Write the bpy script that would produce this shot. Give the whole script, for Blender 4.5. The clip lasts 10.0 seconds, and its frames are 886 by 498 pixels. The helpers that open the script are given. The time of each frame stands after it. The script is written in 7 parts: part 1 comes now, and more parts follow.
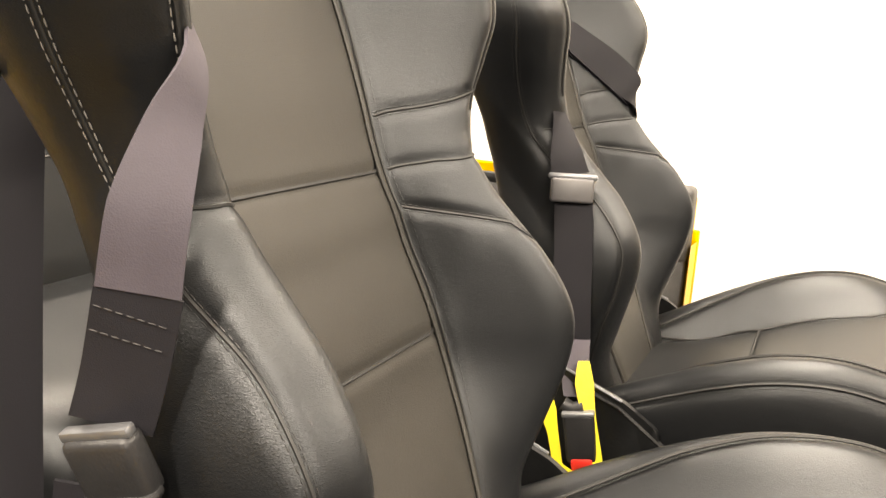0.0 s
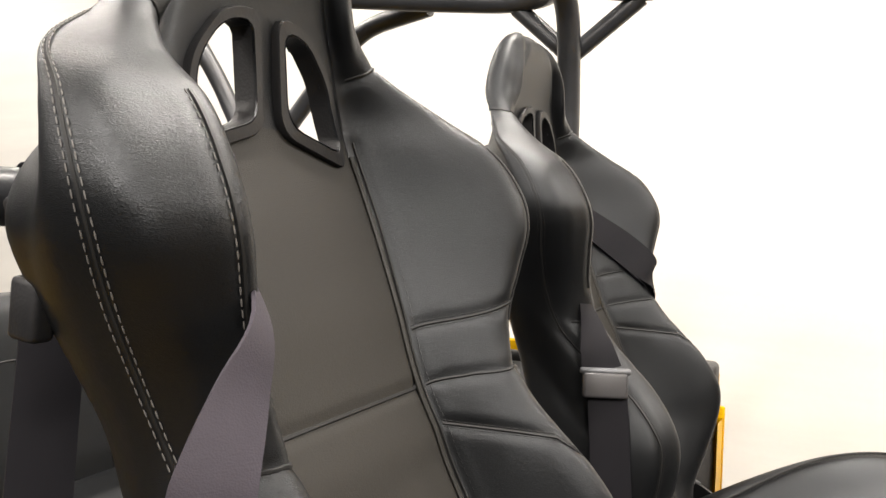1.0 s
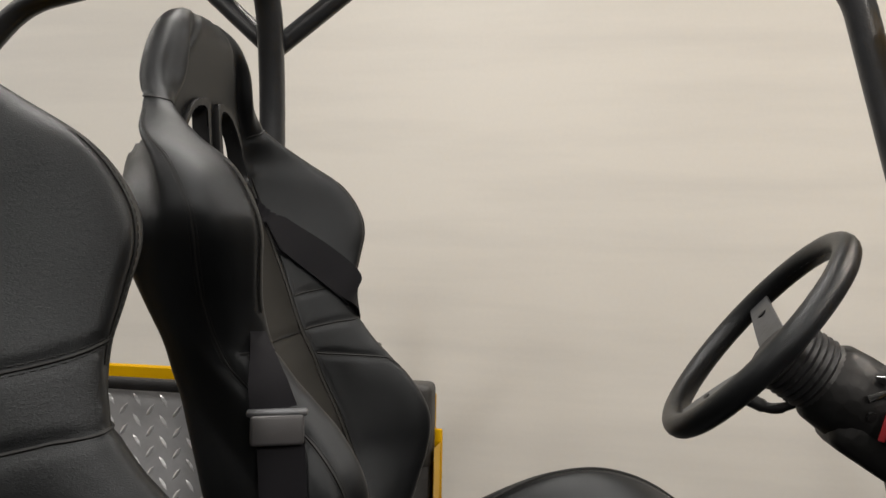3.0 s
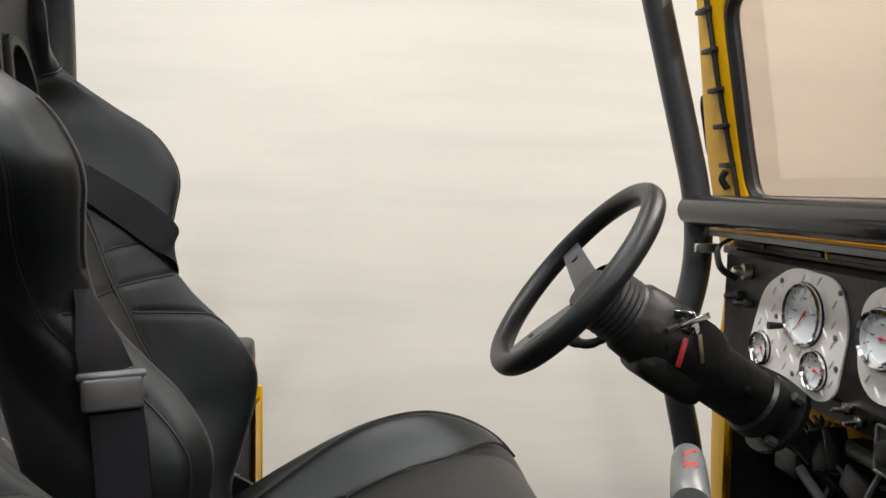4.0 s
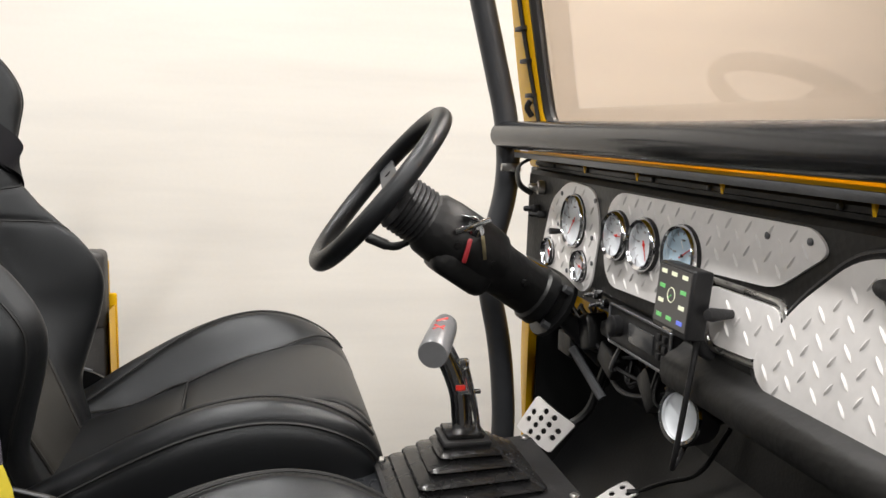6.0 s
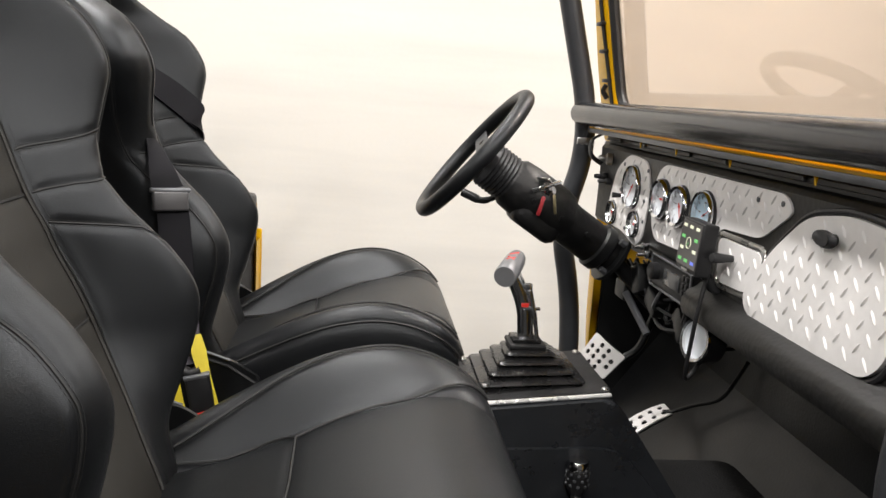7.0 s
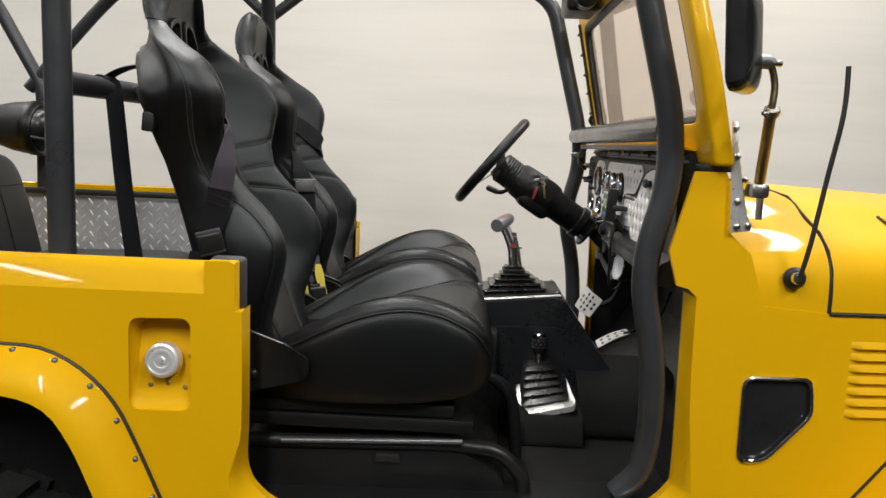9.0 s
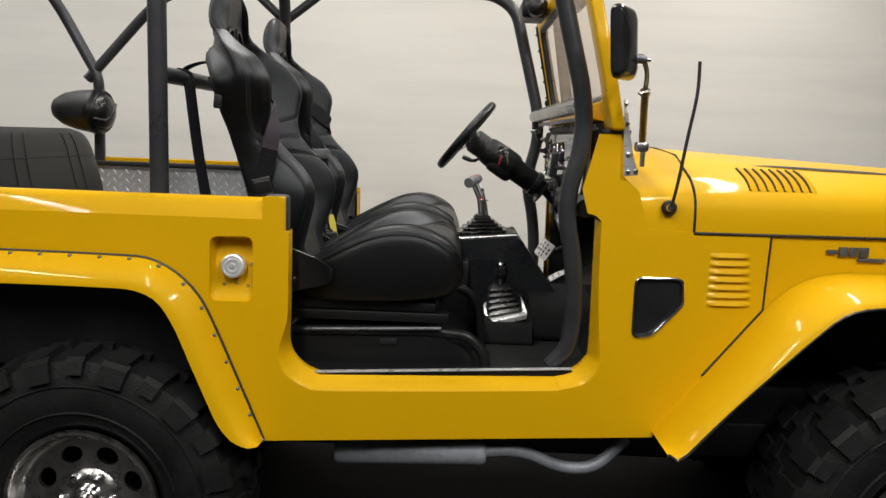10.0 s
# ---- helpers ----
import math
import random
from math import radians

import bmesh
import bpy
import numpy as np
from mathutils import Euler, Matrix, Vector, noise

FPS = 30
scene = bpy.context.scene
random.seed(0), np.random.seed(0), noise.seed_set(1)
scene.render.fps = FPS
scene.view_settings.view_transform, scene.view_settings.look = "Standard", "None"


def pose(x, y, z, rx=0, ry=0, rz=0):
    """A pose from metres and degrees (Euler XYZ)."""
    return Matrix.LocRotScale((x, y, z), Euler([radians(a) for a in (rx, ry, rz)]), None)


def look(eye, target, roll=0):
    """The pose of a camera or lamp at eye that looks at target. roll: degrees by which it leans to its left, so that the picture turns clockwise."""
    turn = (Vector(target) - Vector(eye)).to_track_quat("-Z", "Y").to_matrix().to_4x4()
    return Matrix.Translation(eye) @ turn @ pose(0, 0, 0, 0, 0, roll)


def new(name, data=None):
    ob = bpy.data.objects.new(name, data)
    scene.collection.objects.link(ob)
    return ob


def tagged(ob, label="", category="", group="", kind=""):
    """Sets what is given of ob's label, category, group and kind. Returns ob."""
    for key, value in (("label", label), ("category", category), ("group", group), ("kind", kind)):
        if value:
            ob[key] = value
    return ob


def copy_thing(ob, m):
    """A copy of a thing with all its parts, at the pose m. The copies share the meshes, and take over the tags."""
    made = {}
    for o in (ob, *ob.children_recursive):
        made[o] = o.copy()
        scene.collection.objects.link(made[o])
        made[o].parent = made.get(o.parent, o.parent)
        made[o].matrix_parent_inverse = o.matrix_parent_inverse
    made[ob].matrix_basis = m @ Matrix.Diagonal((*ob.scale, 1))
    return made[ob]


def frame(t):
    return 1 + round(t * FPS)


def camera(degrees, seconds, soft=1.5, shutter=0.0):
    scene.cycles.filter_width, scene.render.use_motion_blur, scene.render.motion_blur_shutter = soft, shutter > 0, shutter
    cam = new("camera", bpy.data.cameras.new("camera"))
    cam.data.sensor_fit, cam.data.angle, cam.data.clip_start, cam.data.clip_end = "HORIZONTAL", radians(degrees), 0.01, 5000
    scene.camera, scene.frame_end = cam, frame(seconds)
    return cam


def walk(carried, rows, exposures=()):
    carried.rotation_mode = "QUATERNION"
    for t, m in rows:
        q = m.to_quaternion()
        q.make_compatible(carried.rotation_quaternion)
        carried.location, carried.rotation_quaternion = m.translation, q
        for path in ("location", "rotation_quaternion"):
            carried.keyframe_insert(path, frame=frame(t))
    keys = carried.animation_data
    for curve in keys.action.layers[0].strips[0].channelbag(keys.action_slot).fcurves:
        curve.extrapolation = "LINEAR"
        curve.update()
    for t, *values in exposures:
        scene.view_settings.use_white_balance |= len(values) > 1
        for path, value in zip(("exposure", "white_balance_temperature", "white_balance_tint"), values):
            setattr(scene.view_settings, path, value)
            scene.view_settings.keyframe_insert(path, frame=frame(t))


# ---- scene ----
cam = camera(59.5, 10.0)
PATH = [
    (0, (0.263, -0.143, 1.481), (-0.629, 1.581, 0.997), 2.8),
    (0.5, (0.242, -0.15, 1.514), (-0.697, 1.6, 1.282), 1.2),
    (1, (0.209, -0.14, 1.536), (-0.707, 1.635, 1.435), 1.4),
    (1.5, (0.194, -0.118, 1.535), (-0.626, 1.705, 1.493), 1.1),
    (2, (0.221, -0.061, 1.537), (-0.451, 1.822, 1.499), 1.1),
    (2.5, (0.244, 0.033, 1.54), (-0.271, 1.965, 1.498), 0.9),
    (2.7, (0.257, 0.053, 1.538), (-0.198, 2.0, 1.495), 1.0),
    (3.8, (0.204, 0.052, 1.524), (0.302, 2.046, 1.402), 1.0),
    (4, (0.184, 0.049, 1.524), (0.405, 2.031, 1.37), 1.2),
    (4.5, (0.199, 0.034, 1.516), (0.603, 1.984, 1.33), 1.4),
    (5, (0.251, 0.003, 1.521), (0.755, 1.927, 1.309), 1.0),
    (5.2, (0.261, -0.022, 1.516), (0.801, 1.891, 1.296), 1.1),
    (6.3, (0.296, -0.232, 1.502), (0.684, 1.7, 1.16), 2.7),
    (6.5, (0.279, -0.304, 1.511), (0.609, 1.634, 1.146), 3.3),
    (7, (0.256, -0.471, 1.52), (0.474, 1.478, 1.128), 3.9),
    (7.5, (0.298, -0.631, 1.527), (0.377, 1.332, 1.153), 3.7),
    (8, (0.374, -0.817, 1.511), (0.331, 1.158, 1.202), 2.6),
    (8.5, (0.392, -1.055, 1.484), (0.321, 0.925, 1.209), 2.5),
    (9, (0.413, -1.342, 1.45), (0.35, 0.639, 1.184), 2.3),
    (9.5, (0.467, -1.673, 1.435), (0.42, 0.309, 1.168), 2.4),
    (10, (0.451, -1.989, 1.398), (0.419, -0.009, 1.112), 2.1),
]
EXPOSURES = [(0, 2.25, 8150, 13), (0.5, 1.72, 7500, 13), (1.0, 1.2, 7000, 13), (1.5, 0.85, 6750, 11), (1.8, 0.5, 6700, 10), (2.1, 0.05, 6900, 12), (2.7, -0.2, 6900, 12), (3.8, 0.2, 6600, 10), (4.5, 0.44, 6550, 10), (6.5, 0.64, 6600, 12), (7.0, 0.7, 6600, 12), (7.5, 0.67, 6600, 12), (8.0, 0.5, 6600, 11), (9.0, 0.14, 6550, 10), (10.0, 0.0, 6550, 10)]
walk(cam, [(t, look(eye, target, roll)) for t, eye, target, roll in PATH], EXPOSURES)

# ---- light ----
world = bpy.data.worlds.new("world")
scene.world = world
world.use_nodes = True
world.node_tree.nodes["Background"].inputs[0].default_value = (1.0, 0.98, 0.95, 1)
world.node_tree.nodes["Background"].inputs[1].default_value = 0.02

YC = 0.735          # centre line of the vehicle
ROOM = (-6.2, 7.0, -5.6, 3.15, 3.7)   # x0, x1, y0, y1, ceiling height


def strip_lamp(x, y, power, sx=0.15, sy=2.4):
    lamp = bpy.data.lights.new("ceiling_lamp", "AREA")
    lamp.shape, lamp.size, lamp.size_y, lamp.energy, lamp.color = "RECTANGLE", sx, sy, power, (1.0, 0.985, 0.955)
    ob = new("ceiling_lamp", lamp)
    ob.matrix_world = pose(x, y, ROOM[4] - 0.09)
    return ob


# the lamp at x -4.9 is added to brighten the north wall's left end
LAMPS = [(-4.9, 1.4), (-2.6, -2.6), (-0.2, -2.6), (2.2, -2.6), (-2.6, 1.2), (-0.2, 1.2), (2.2, 1.2)]
for lx, ly in LAMPS:
    strip_lamp(lx, ly, (91 if ly < 0 else 54) * (1 + 0.11 * (max(lx, -2.6) + 0.2)))


# ---- materials ----
def rgb(c):
    return (*c, 1.0) if len(c) == 3 else c


def material(name, base, rough=0.5, metal=0.0, vary=0.15, scale=8.0, bump=0.0, bscale=200.0, coat=0.0, rvary=0.1, fine=60.0, spec=0.5, bdist=0.002):
    """A surface with colour and gloss varied at two scales and a fine relief."""
    m = bpy.data.materials.new(name)
    m.use_nodes = True
    nt = m.node_tree
    b = nt.nodes["Principled BSDF"]
    co = nt.nodes.new("ShaderNodeTexCoord")
    n1 = nt.nodes.new("ShaderNodeTexNoise")
    n1.inputs["Scale"].default_value, n1.inputs["Detail"].default_value = scale, 5
    n2 = nt.nodes.new("ShaderNodeTexNoise")
    n2.inputs["Scale"].default_value, n2.inputs["Detail"].default_value = fine, 3
    for n in (n1, n2):
        nt.links.new(co.outputs["Object"], n.inputs["Vector"])
    mix = nt.nodes.new("ShaderNodeMath")
    mix.operation = "MULTIPLY_ADD"
    nt.links.new(n2.outputs["Fac"], mix.inputs[0])
    mix.inputs[1].default_value = 0.45
    nt.links.new(n1.outputs["Fac"], mix.inputs[2])
    ramp = nt.nodes.new("ShaderNodeValToRGB")
    ramp.color_ramp.elements[0].position, ramp.color_ramp.elements[1].position = 0.45, 1.0
    ramp.color_ramp.elements[0].color = rgb([max(0, v * (1 - vary)) for v in base])
    ramp.color_ramp.elements[1].color = rgb([min(1, v * (1 + vary)) for v in base])
    nt.links.new(mix.outputs[0], ramp.inputs[0])
    nt.links.new(ramp.outputs[0], b.inputs["Base Color"])
    rr = nt.nodes.new("ShaderNodeMapRange")
    rr.inputs["From Min"].default_value, rr.inputs["From Max"].default_value = 0.4, 1.05
    rr.inputs["To Min"].default_value, rr.inputs["To Max"].default_value = max(0.02, rough - rvary), min(1, rough + rvary)
    nt.links.new(mix.outputs[0], rr.inputs["Value"])
    nt.links.new(rr.outputs[0], b.inputs["Roughness"])
    b.inputs["Metallic"].default_value = metal
    b.inputs["Coat Weight"].default_value = coat
    b.inputs["Coat Roughness"].default_value = 0.1
    b.inputs["Specular IOR Level"].default_value = spec
    if bump:
        n3 = nt.nodes.new("ShaderNodeTexVoronoi")
        n3.inputs["Scale"].default_value = bscale
        nt.links.new(co.outputs["Object"], n3.inputs["Vector"])
        n4 = nt.nodes.new("ShaderNodeTexNoise")
        n4.inputs["Scale"].default_value, n4.inputs["Detail"].default_value = bscale * 0.35, 4
        nt.links.new(co.outputs["Object"], n4.inputs["Vector"])
        ad = nt.nodes.new("ShaderNodeMath")
        nt.links.new(n3.outputs["Distance"], ad.inputs[0])
        nt.links.new(n4.outputs["Fac"], ad.inputs[1])
        bp = nt.nodes.new("ShaderNodeBump")
        bp.inputs["Strength"].default_value, bp.inputs["Distance"].default_value = bump, bdist
        nt.links.new(ad.outputs[0], bp.inputs["Height"])
        nt.links.new(bp.outputs[0], b.inputs["Normal"])
    return m


def glow(name, base, strength):
    m = bpy.data.materials.new(name)
    m.use_nodes = True
    b = m.node_tree.nodes["Principled BSDF"]
    b.inputs["Base Color"].default_value = rgb(base)
    b.inputs["Emission Color"].default_value = rgb(base)
    b.inputs["Emission Strength"].default_value = strength
    b.inputs["Roughness"].default_value = 0.3
    return m


YELLOW = material("yellow_paint", (0.72, 0.400, 0.002), 0.5, 0.0, 0.03, 3.0, 0.018, 60.0, coat=0.26, rvary=0.05, spec=0.12)
YELLOW.node_tree.nodes["Principled BSDF"].inputs["Coat Roughness"].default_value = 0.05
LEATHER = material("black_leather", (0.0040, 0.0043, 0.0049), 0.39, 0.0, 0.12, 7.0, rvary=0.02, spec=0.5)
LEATHER.node_tree.nodes["Principled BSDF"].inputs["Specular Tint"].default_value = (0.92, 0.96, 1.0, 1)
_nt = LEATHER.node_tree
_co = next(n for n in _nt.nodes if n.type == "TEX_COORD")
_map = _nt.nodes.new("ShaderNodeMapping")
_map.inputs["Scale"].default_value = (1.0, 1.0, 3.0)
_warp = _nt.nodes.new("ShaderNodeTexNoise")
_warp.inputs["Scale"].default_value, _warp.inputs["Detail"].default_value = 160.0, 2
_cell = _nt.nodes.new("ShaderNodeTexVoronoi")
_cell.feature = "DISTANCE_TO_EDGE"
_cell.inputs["Scale"].default_value = 330.0
_fold = _nt.nodes.new("ShaderNodeTexNoise")
_fold.inputs["Scale"].default_value, _fold.inputs["Detail"].default_value = 95.0, 4
_add = _nt.nodes.new("ShaderNodeMix")
_add.data_type, _add.blend_type = "RGBA", "LINEAR_LIGHT"
_add.inputs["Factor"].default_value = 0.006
_nt.links.new(_co.outputs["Object"], _map.inputs["Vector"])
_nt.links.new(_map.outputs[0], _warp.inputs["Vector"])
_nt.links.new(_map.outputs[0], _fold.inputs["Vector"])
_nt.links.new(_map.outputs[0], _add.inputs["A"])
_nt.links.new(_warp.outputs["Color"], _add.inputs["B"])
_nt.links.new(_add.outputs["Result"], _cell.inputs["Vector"])
_rm = _nt.nodes.new("ShaderNodeMapRange")
_rm.inputs["From Max"].default_value = 0.35
_nt.links.new(_cell.outputs["Distance"], _rm.inputs["Value"])
_sum = _nt.nodes.new("ShaderNodeMath")
_sum.operation = "MULTIPLY_ADD"
_sum.inputs[1].default_value = 0.9
_nt.links.new(_fold.outputs["Fac"], _sum.inputs[0])
_nt.links.new(_rm.outputs[0], _sum.inputs[2])
_bp = _nt.nodes.new("ShaderNodeBump")
_bp.inputs["Strength"].default_value, _bp.inputs["Distance"].default_value = 0.19, 0.0010
_nt.links.new(_sum.outputs[0], _bp.inputs["Height"])
_nt.links.new(_bp.outputs[0], _nt.nodes["Principled BSDF"].inputs["Normal"])
LEATHER_PANEL = material("matt_leather", (0.0235, 0.0220, 0.0192), 0.52, 0.0, 0.18, 5.0, 0.15, 800.0, rvary=0.06, spec=0.38)
SEAM = material("seam_thread", (0.006, 0.006, 0.006), 0.6, 0.0, 0.2)
THREAD = material("grey_thread", (0.12, 0.115, 0.108), 0.7, 0.0, 0.2)
CAGE = material("satin_black_tube", (0.036, 0.038, 0.042), 0.33, 0.0, 0.2, 9.0, 0.10, 260.0, rvary=0.08)
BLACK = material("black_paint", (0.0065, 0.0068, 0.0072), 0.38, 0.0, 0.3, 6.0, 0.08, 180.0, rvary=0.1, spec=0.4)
PLASTIC = material("black_plastic", (0.015, 0.015, 0.016), 0.45, 0.0, 0.2, 12.0, 0.08, 400.0, spec=0.4)
RUBBER = material("black_rubber", (0.016, 0.016, 0.017), 0.5, 0.0, 0.3, 14.0, 0.15, 240.0, rvary=0.12)
GREYRUBBER = material("worn_grey_rubber", (0.050, 0.048, 0.046), 0.6, 0.0, 0.3, 20.0, 0.2, 240.0, rvary=0.12)
TYRE = material("tyre_rubber", (0.009, 0.009, 0.0092), 0.6, 0.0, 0.35, 10.0, 0.3, 150.0, rvary=0.12, spec=0.3)
WEB = material("seat_belt_webbing", (0.050, 0.044, 0.055), 0.65, 0.0, 0.15, 20.0, 0.12, 900.0, spec=0.3)
DARKWEB = material("dark_webbing", (0.0080, 0.0076, 0.0100), 0.7, 0.0, 0.15, 20.0, 0.12, 1300.0, spec=0.2)
DASH = material("worn_dash_paint", (0.0095, 0.0093, 0.0088), 0.45, 0.0, 0.35, 7.0, 0.15, 120.0, rvary=0.12)
CHROME = material("chrome", (0.74, 0.74, 0.75), 0.14, 1.0, 0.05, 30.0, rvary=0.05)
STEEL = material("brushed_steel", (0.55, 0.54, 0.52), 0.3, 1.0, 0.12, 25.0, 0.05, 300.0)
PLATE = material("tread_plate_aluminium", (0.82, 0.80, 0.785), 0.46, 0.12, 0.08, 18.0, 0.08, 90.0, rvary=0.08)
GREYPLATE = material("grey_tread_plate", (0.40, 0.405, 0.42), 0.42, 0.05, 0.15, 12.0, 0.08, 120.0)
ZINC = material("zinc_plated_steel", (0.50, 0.43, 0.26), 0.33, 1.0, 0.25, 20.0)
GREYMETAL = material("grey_cast_metal", (0.16, 0.165, 0.175), 0.45, 0.7, 0.2, 15.0, 0.1, 200.0)
EXHAUST = material("dull_exhaust_steel", (0.27, 0.29, 0.32), 0.5, 0.3, 0.3, 12.0, 0.1, 120.0)
BAR = material("glossy_black_tube", (0.016, 0.0165, 0.018), 0.2, 0.0, 0.2, 9.0, 0.03, 120.0, rvary=0.06)
COLUMN = material("rough_black_paint", (0.006, 0.006, 0.0062), 0.5, 0.0, 0.3, 9.0, 0.35, 70.0, spec=0.3)
ALLOY = material("turned_aluminium", (0.82, 0.82, 0.81), 0.3, 0.6, 0.08, 25.0)
BOOT = material("glossy_rubber", (0.010, 0.010, 0.0105), 0.27, 0.0, 0.3, 14.0, 0.05, 240.0)
HANDLE = material("grey_cast_handle", (0.17, 0.173, 0.18), 0.36, 0.35, 0.12, 15.0, 0.05, 200.0)
CONSOLE = material("satin_console_plastic", (0.014, 0.0155, 0.018), 0.30, 0.0, 0.25, 8.0, 0.08, 260.0, rvary=0.1)
TAN = material("tan_wire_sheath", (0.16, 0.10, 0.045), 0.6, 0.0, 0.3, 30.0)
MARK = material("dial_print", (0.22, 0.21, 0.21), 0.5, 0.0, 0.1)
DIAL = material("white_dial", (0.72, 0.76, 0.80), 0.4, 0.0, 0.04, 20.0)
BLUEDIAL = material("blue_white_dial", (0.50, 0.66, 0.78), 0.4, 0.0, 0.05, 20.0)
RED = material("red_plastic", (0.62, 0.03, 0.02), 0.4, 0.0, 0.1)
YELLOWSLEEVE = material("yellow_buckle_sleeve", (0.70, 0.56, 0.03), 0.5, 0.0, 0.1, 20.0, 0.1, 300.0)
WALLM = material("cream_wall_paint", (0.80, 0.775, 0.725), 0.75, 0.0, 0.025, 0.8, 0.05, 40.0)
# faint drifting streaks and scuffs on the wall
_nt = WALLM.node_tree
_ramp = next(n for n in _nt.nodes if n.type == "VALTORGB")
_co = next(n for n in _nt.nodes if n.type == "TEX_COORD")
_map = _nt.nodes.new("ShaderNodeMapping")
_map.inputs["Scale"].default_value = (0.45, 0.45, 4.5)
_map.inputs["Rotation"].default_value = (0, 0.03, 0)
_st = _nt.nodes.new("ShaderNodeTexNoise")
_st.inputs["Scale"].default_value, _st.inputs["Detail"].default_value = 1.6, 5
_nt.links.new(_co.outputs["Object"], _map.inputs["Vector"])
_nt.links.new(_map.outputs[0], _st.inputs["Vector"])
_rm = _nt.nodes.new("ShaderNodeValToRGB")
_rm.color_ramp.elements[0].position, _rm.color_ramp.elements[1].position = 0.30, 0.56
_rm.color_ramp.elements[0].color, _rm.color_ramp.elements[1].color = (0.915, 0.918, 0.925, 1), (1, 1, 1, 1)
_nt.links.new(_st.outputs["Fac"], _rm.inputs[0])
_mx = _nt.nodes.new("ShaderNodeMix")
_mx.data_type, _mx.blend_type = "RGBA", "MULTIPLY"
_mx.inputs["Factor"].default_value = 1.0
_nt.links.new(_ramp.outputs[0], _mx.inputs["A"])
_nt.links.new(_rm.outputs[0], _mx.inputs["B"])
_nt.links.new(_mx.outputs["Result"], _nt.nodes["Principled BSDF"].inputs["Base Color"])
# walls out of view, near black so the seat leather reflects little
UNSEEN_WALL = material("unseen_dark_wall", (0.045, 0.0445, 0.043), 0.8, 0.0, 0.1, 0.8, 0.05, 40.0)
# ceiling out of view; low albedo keeps the lamps' light directional
CEILM = material("grey_ceiling_paint", (0.34, 0.335, 0.325), 0.8, 0.0, 0.03, 1.0)
FLOORM = material("dark_workshop_floor", (0.012, 0.012, 0.012), 0.85, 0.0, 0.3, 2.0, 0.1, 30.0, spec=0.1)
CARPET = material("black_floor_liner", (0.0055, 0.0055, 0.0056), 0.8, 0.0, 0.3, 8.0, 0.5, 260.0, spec=0.25)
SCREEN = glow("lit_screen", (0.050, 0.048, 0.046), 0.35)
SCREEN_GREEN = glow("screen_green", (0.12, 0.42, 0.13), 0.4)
SCREEN_YELLOW = glow("screen_yellow", (0.55, 0.57, 0.42), 0.55)
SCREEN_BLUE = glow("screen_blue", (0.10, 0.14, 0.55), 0.5)

GLASS = bpy.data.materials.new("bronze_tinted_glass")
GLASS.use_nodes = True
_b = GLASS.node_tree.nodes["Principled BSDF"]
_b.inputs["Base Color"].default_value = (0.80, 0.68, 0.58, 1)
_b.inputs["Roughness"].default_value = 0.0
_b.inputs["IOR"].default_value = 1.5
_b.inputs["Transmission Weight"].default_value = 1.0


# ---- mesh tools ----
def thing(name, at=(0, 0, 0), label="", category="", group="", kind=""):
    ob = new(name)
    ob.empty_display_size = 0.05
    ob.location = at
    return tagged(ob, label, category, group, kind)


def link(name, me, mat, parent=None, label="", smooth=40):
    me.materials.append(mat)
    if smooth:
        me.polygons.foreach_set("use_smooth", [True] * len(me.polygons))
        me.set_sharp_from_angle(angle=radians(smooth))
    ob = new(name, me)
    if parent is not None:
        ob.parent = parent
        if parent.type == "EMPTY":
            ob.matrix_parent_inverse = Matrix.Translation(-parent.location)
    if label:
        ob["label"] = label
    return ob


def part(name, bm, mat, parent=None, label="", smooth=40):
    """Links a bmesh as one mesh object under a thing or a part."""
    bmesh.ops.recalc_face_normals(bm, faces=bm.faces)
    me = bpy.data.meshes.new(name)
    bm.to_mesh(me)
    bm.free()
    return link(name, me, mat, parent, label, smooth)


def box(x0, x1, y0, y1, z0, z1, bevel=0.0, seg=2, bm=None, m=None):
    bm2 = bmesh.new()
    bmesh.ops.create_cube(bm2, size=1.0, matrix=Matrix.Translation(((x0 + x1) / 2, (y0 + y1) / 2, (z0 + z1) / 2)) @ Matrix.Diagonal((x1 - x0, y1 - y0, z1 - z0, 1)))
    if bevel:
        bmesh.ops.bevel(bm2, geom=list(bm2.edges), offset=bevel, segments=seg, profile=0.5, affect="EDGES", clamp_overlap=True)
    if m is not None:
        bm2.transform(m)
    return merge(bm, bm2)


def merge(bm, other):
    if bm is None:
        return other
    me = bpy.data.meshes.new("joined")
    other.to_mesh(me)
    other.free()
    bm.from_mesh(me)
    bpy.data.meshes.remove(me)
    return bm


def fillet(pts, r, seg=6, closed=False):
    """Rounds the corners of a line of points."""
    pts = [Vector(p) for p in pts]
    out, n = [], len(pts)
    for i, p in enumerate(pts):
        if not closed and i in (0, n - 1):
            out.append(p)
            continue
        a, b = pts[i - 1], pts[(i + 1) % n]
        rr = r[i] if isinstance(r, (list, tuple)) else r
        if rr <= 0:
            out.append(p)
            continue
        da, db = (a - p), (b - p)
        k = min(rr, da.length * 0.48, db.length * 0.48)
        s, e = p + da.normalized() * k, p + db.normalized() * k
        for j in range(seg + 1):
            t = j / seg
            out.append(s * (1 - t) ** 2 + p * 2 * t * (1 - t) + e * t * t)
    return out


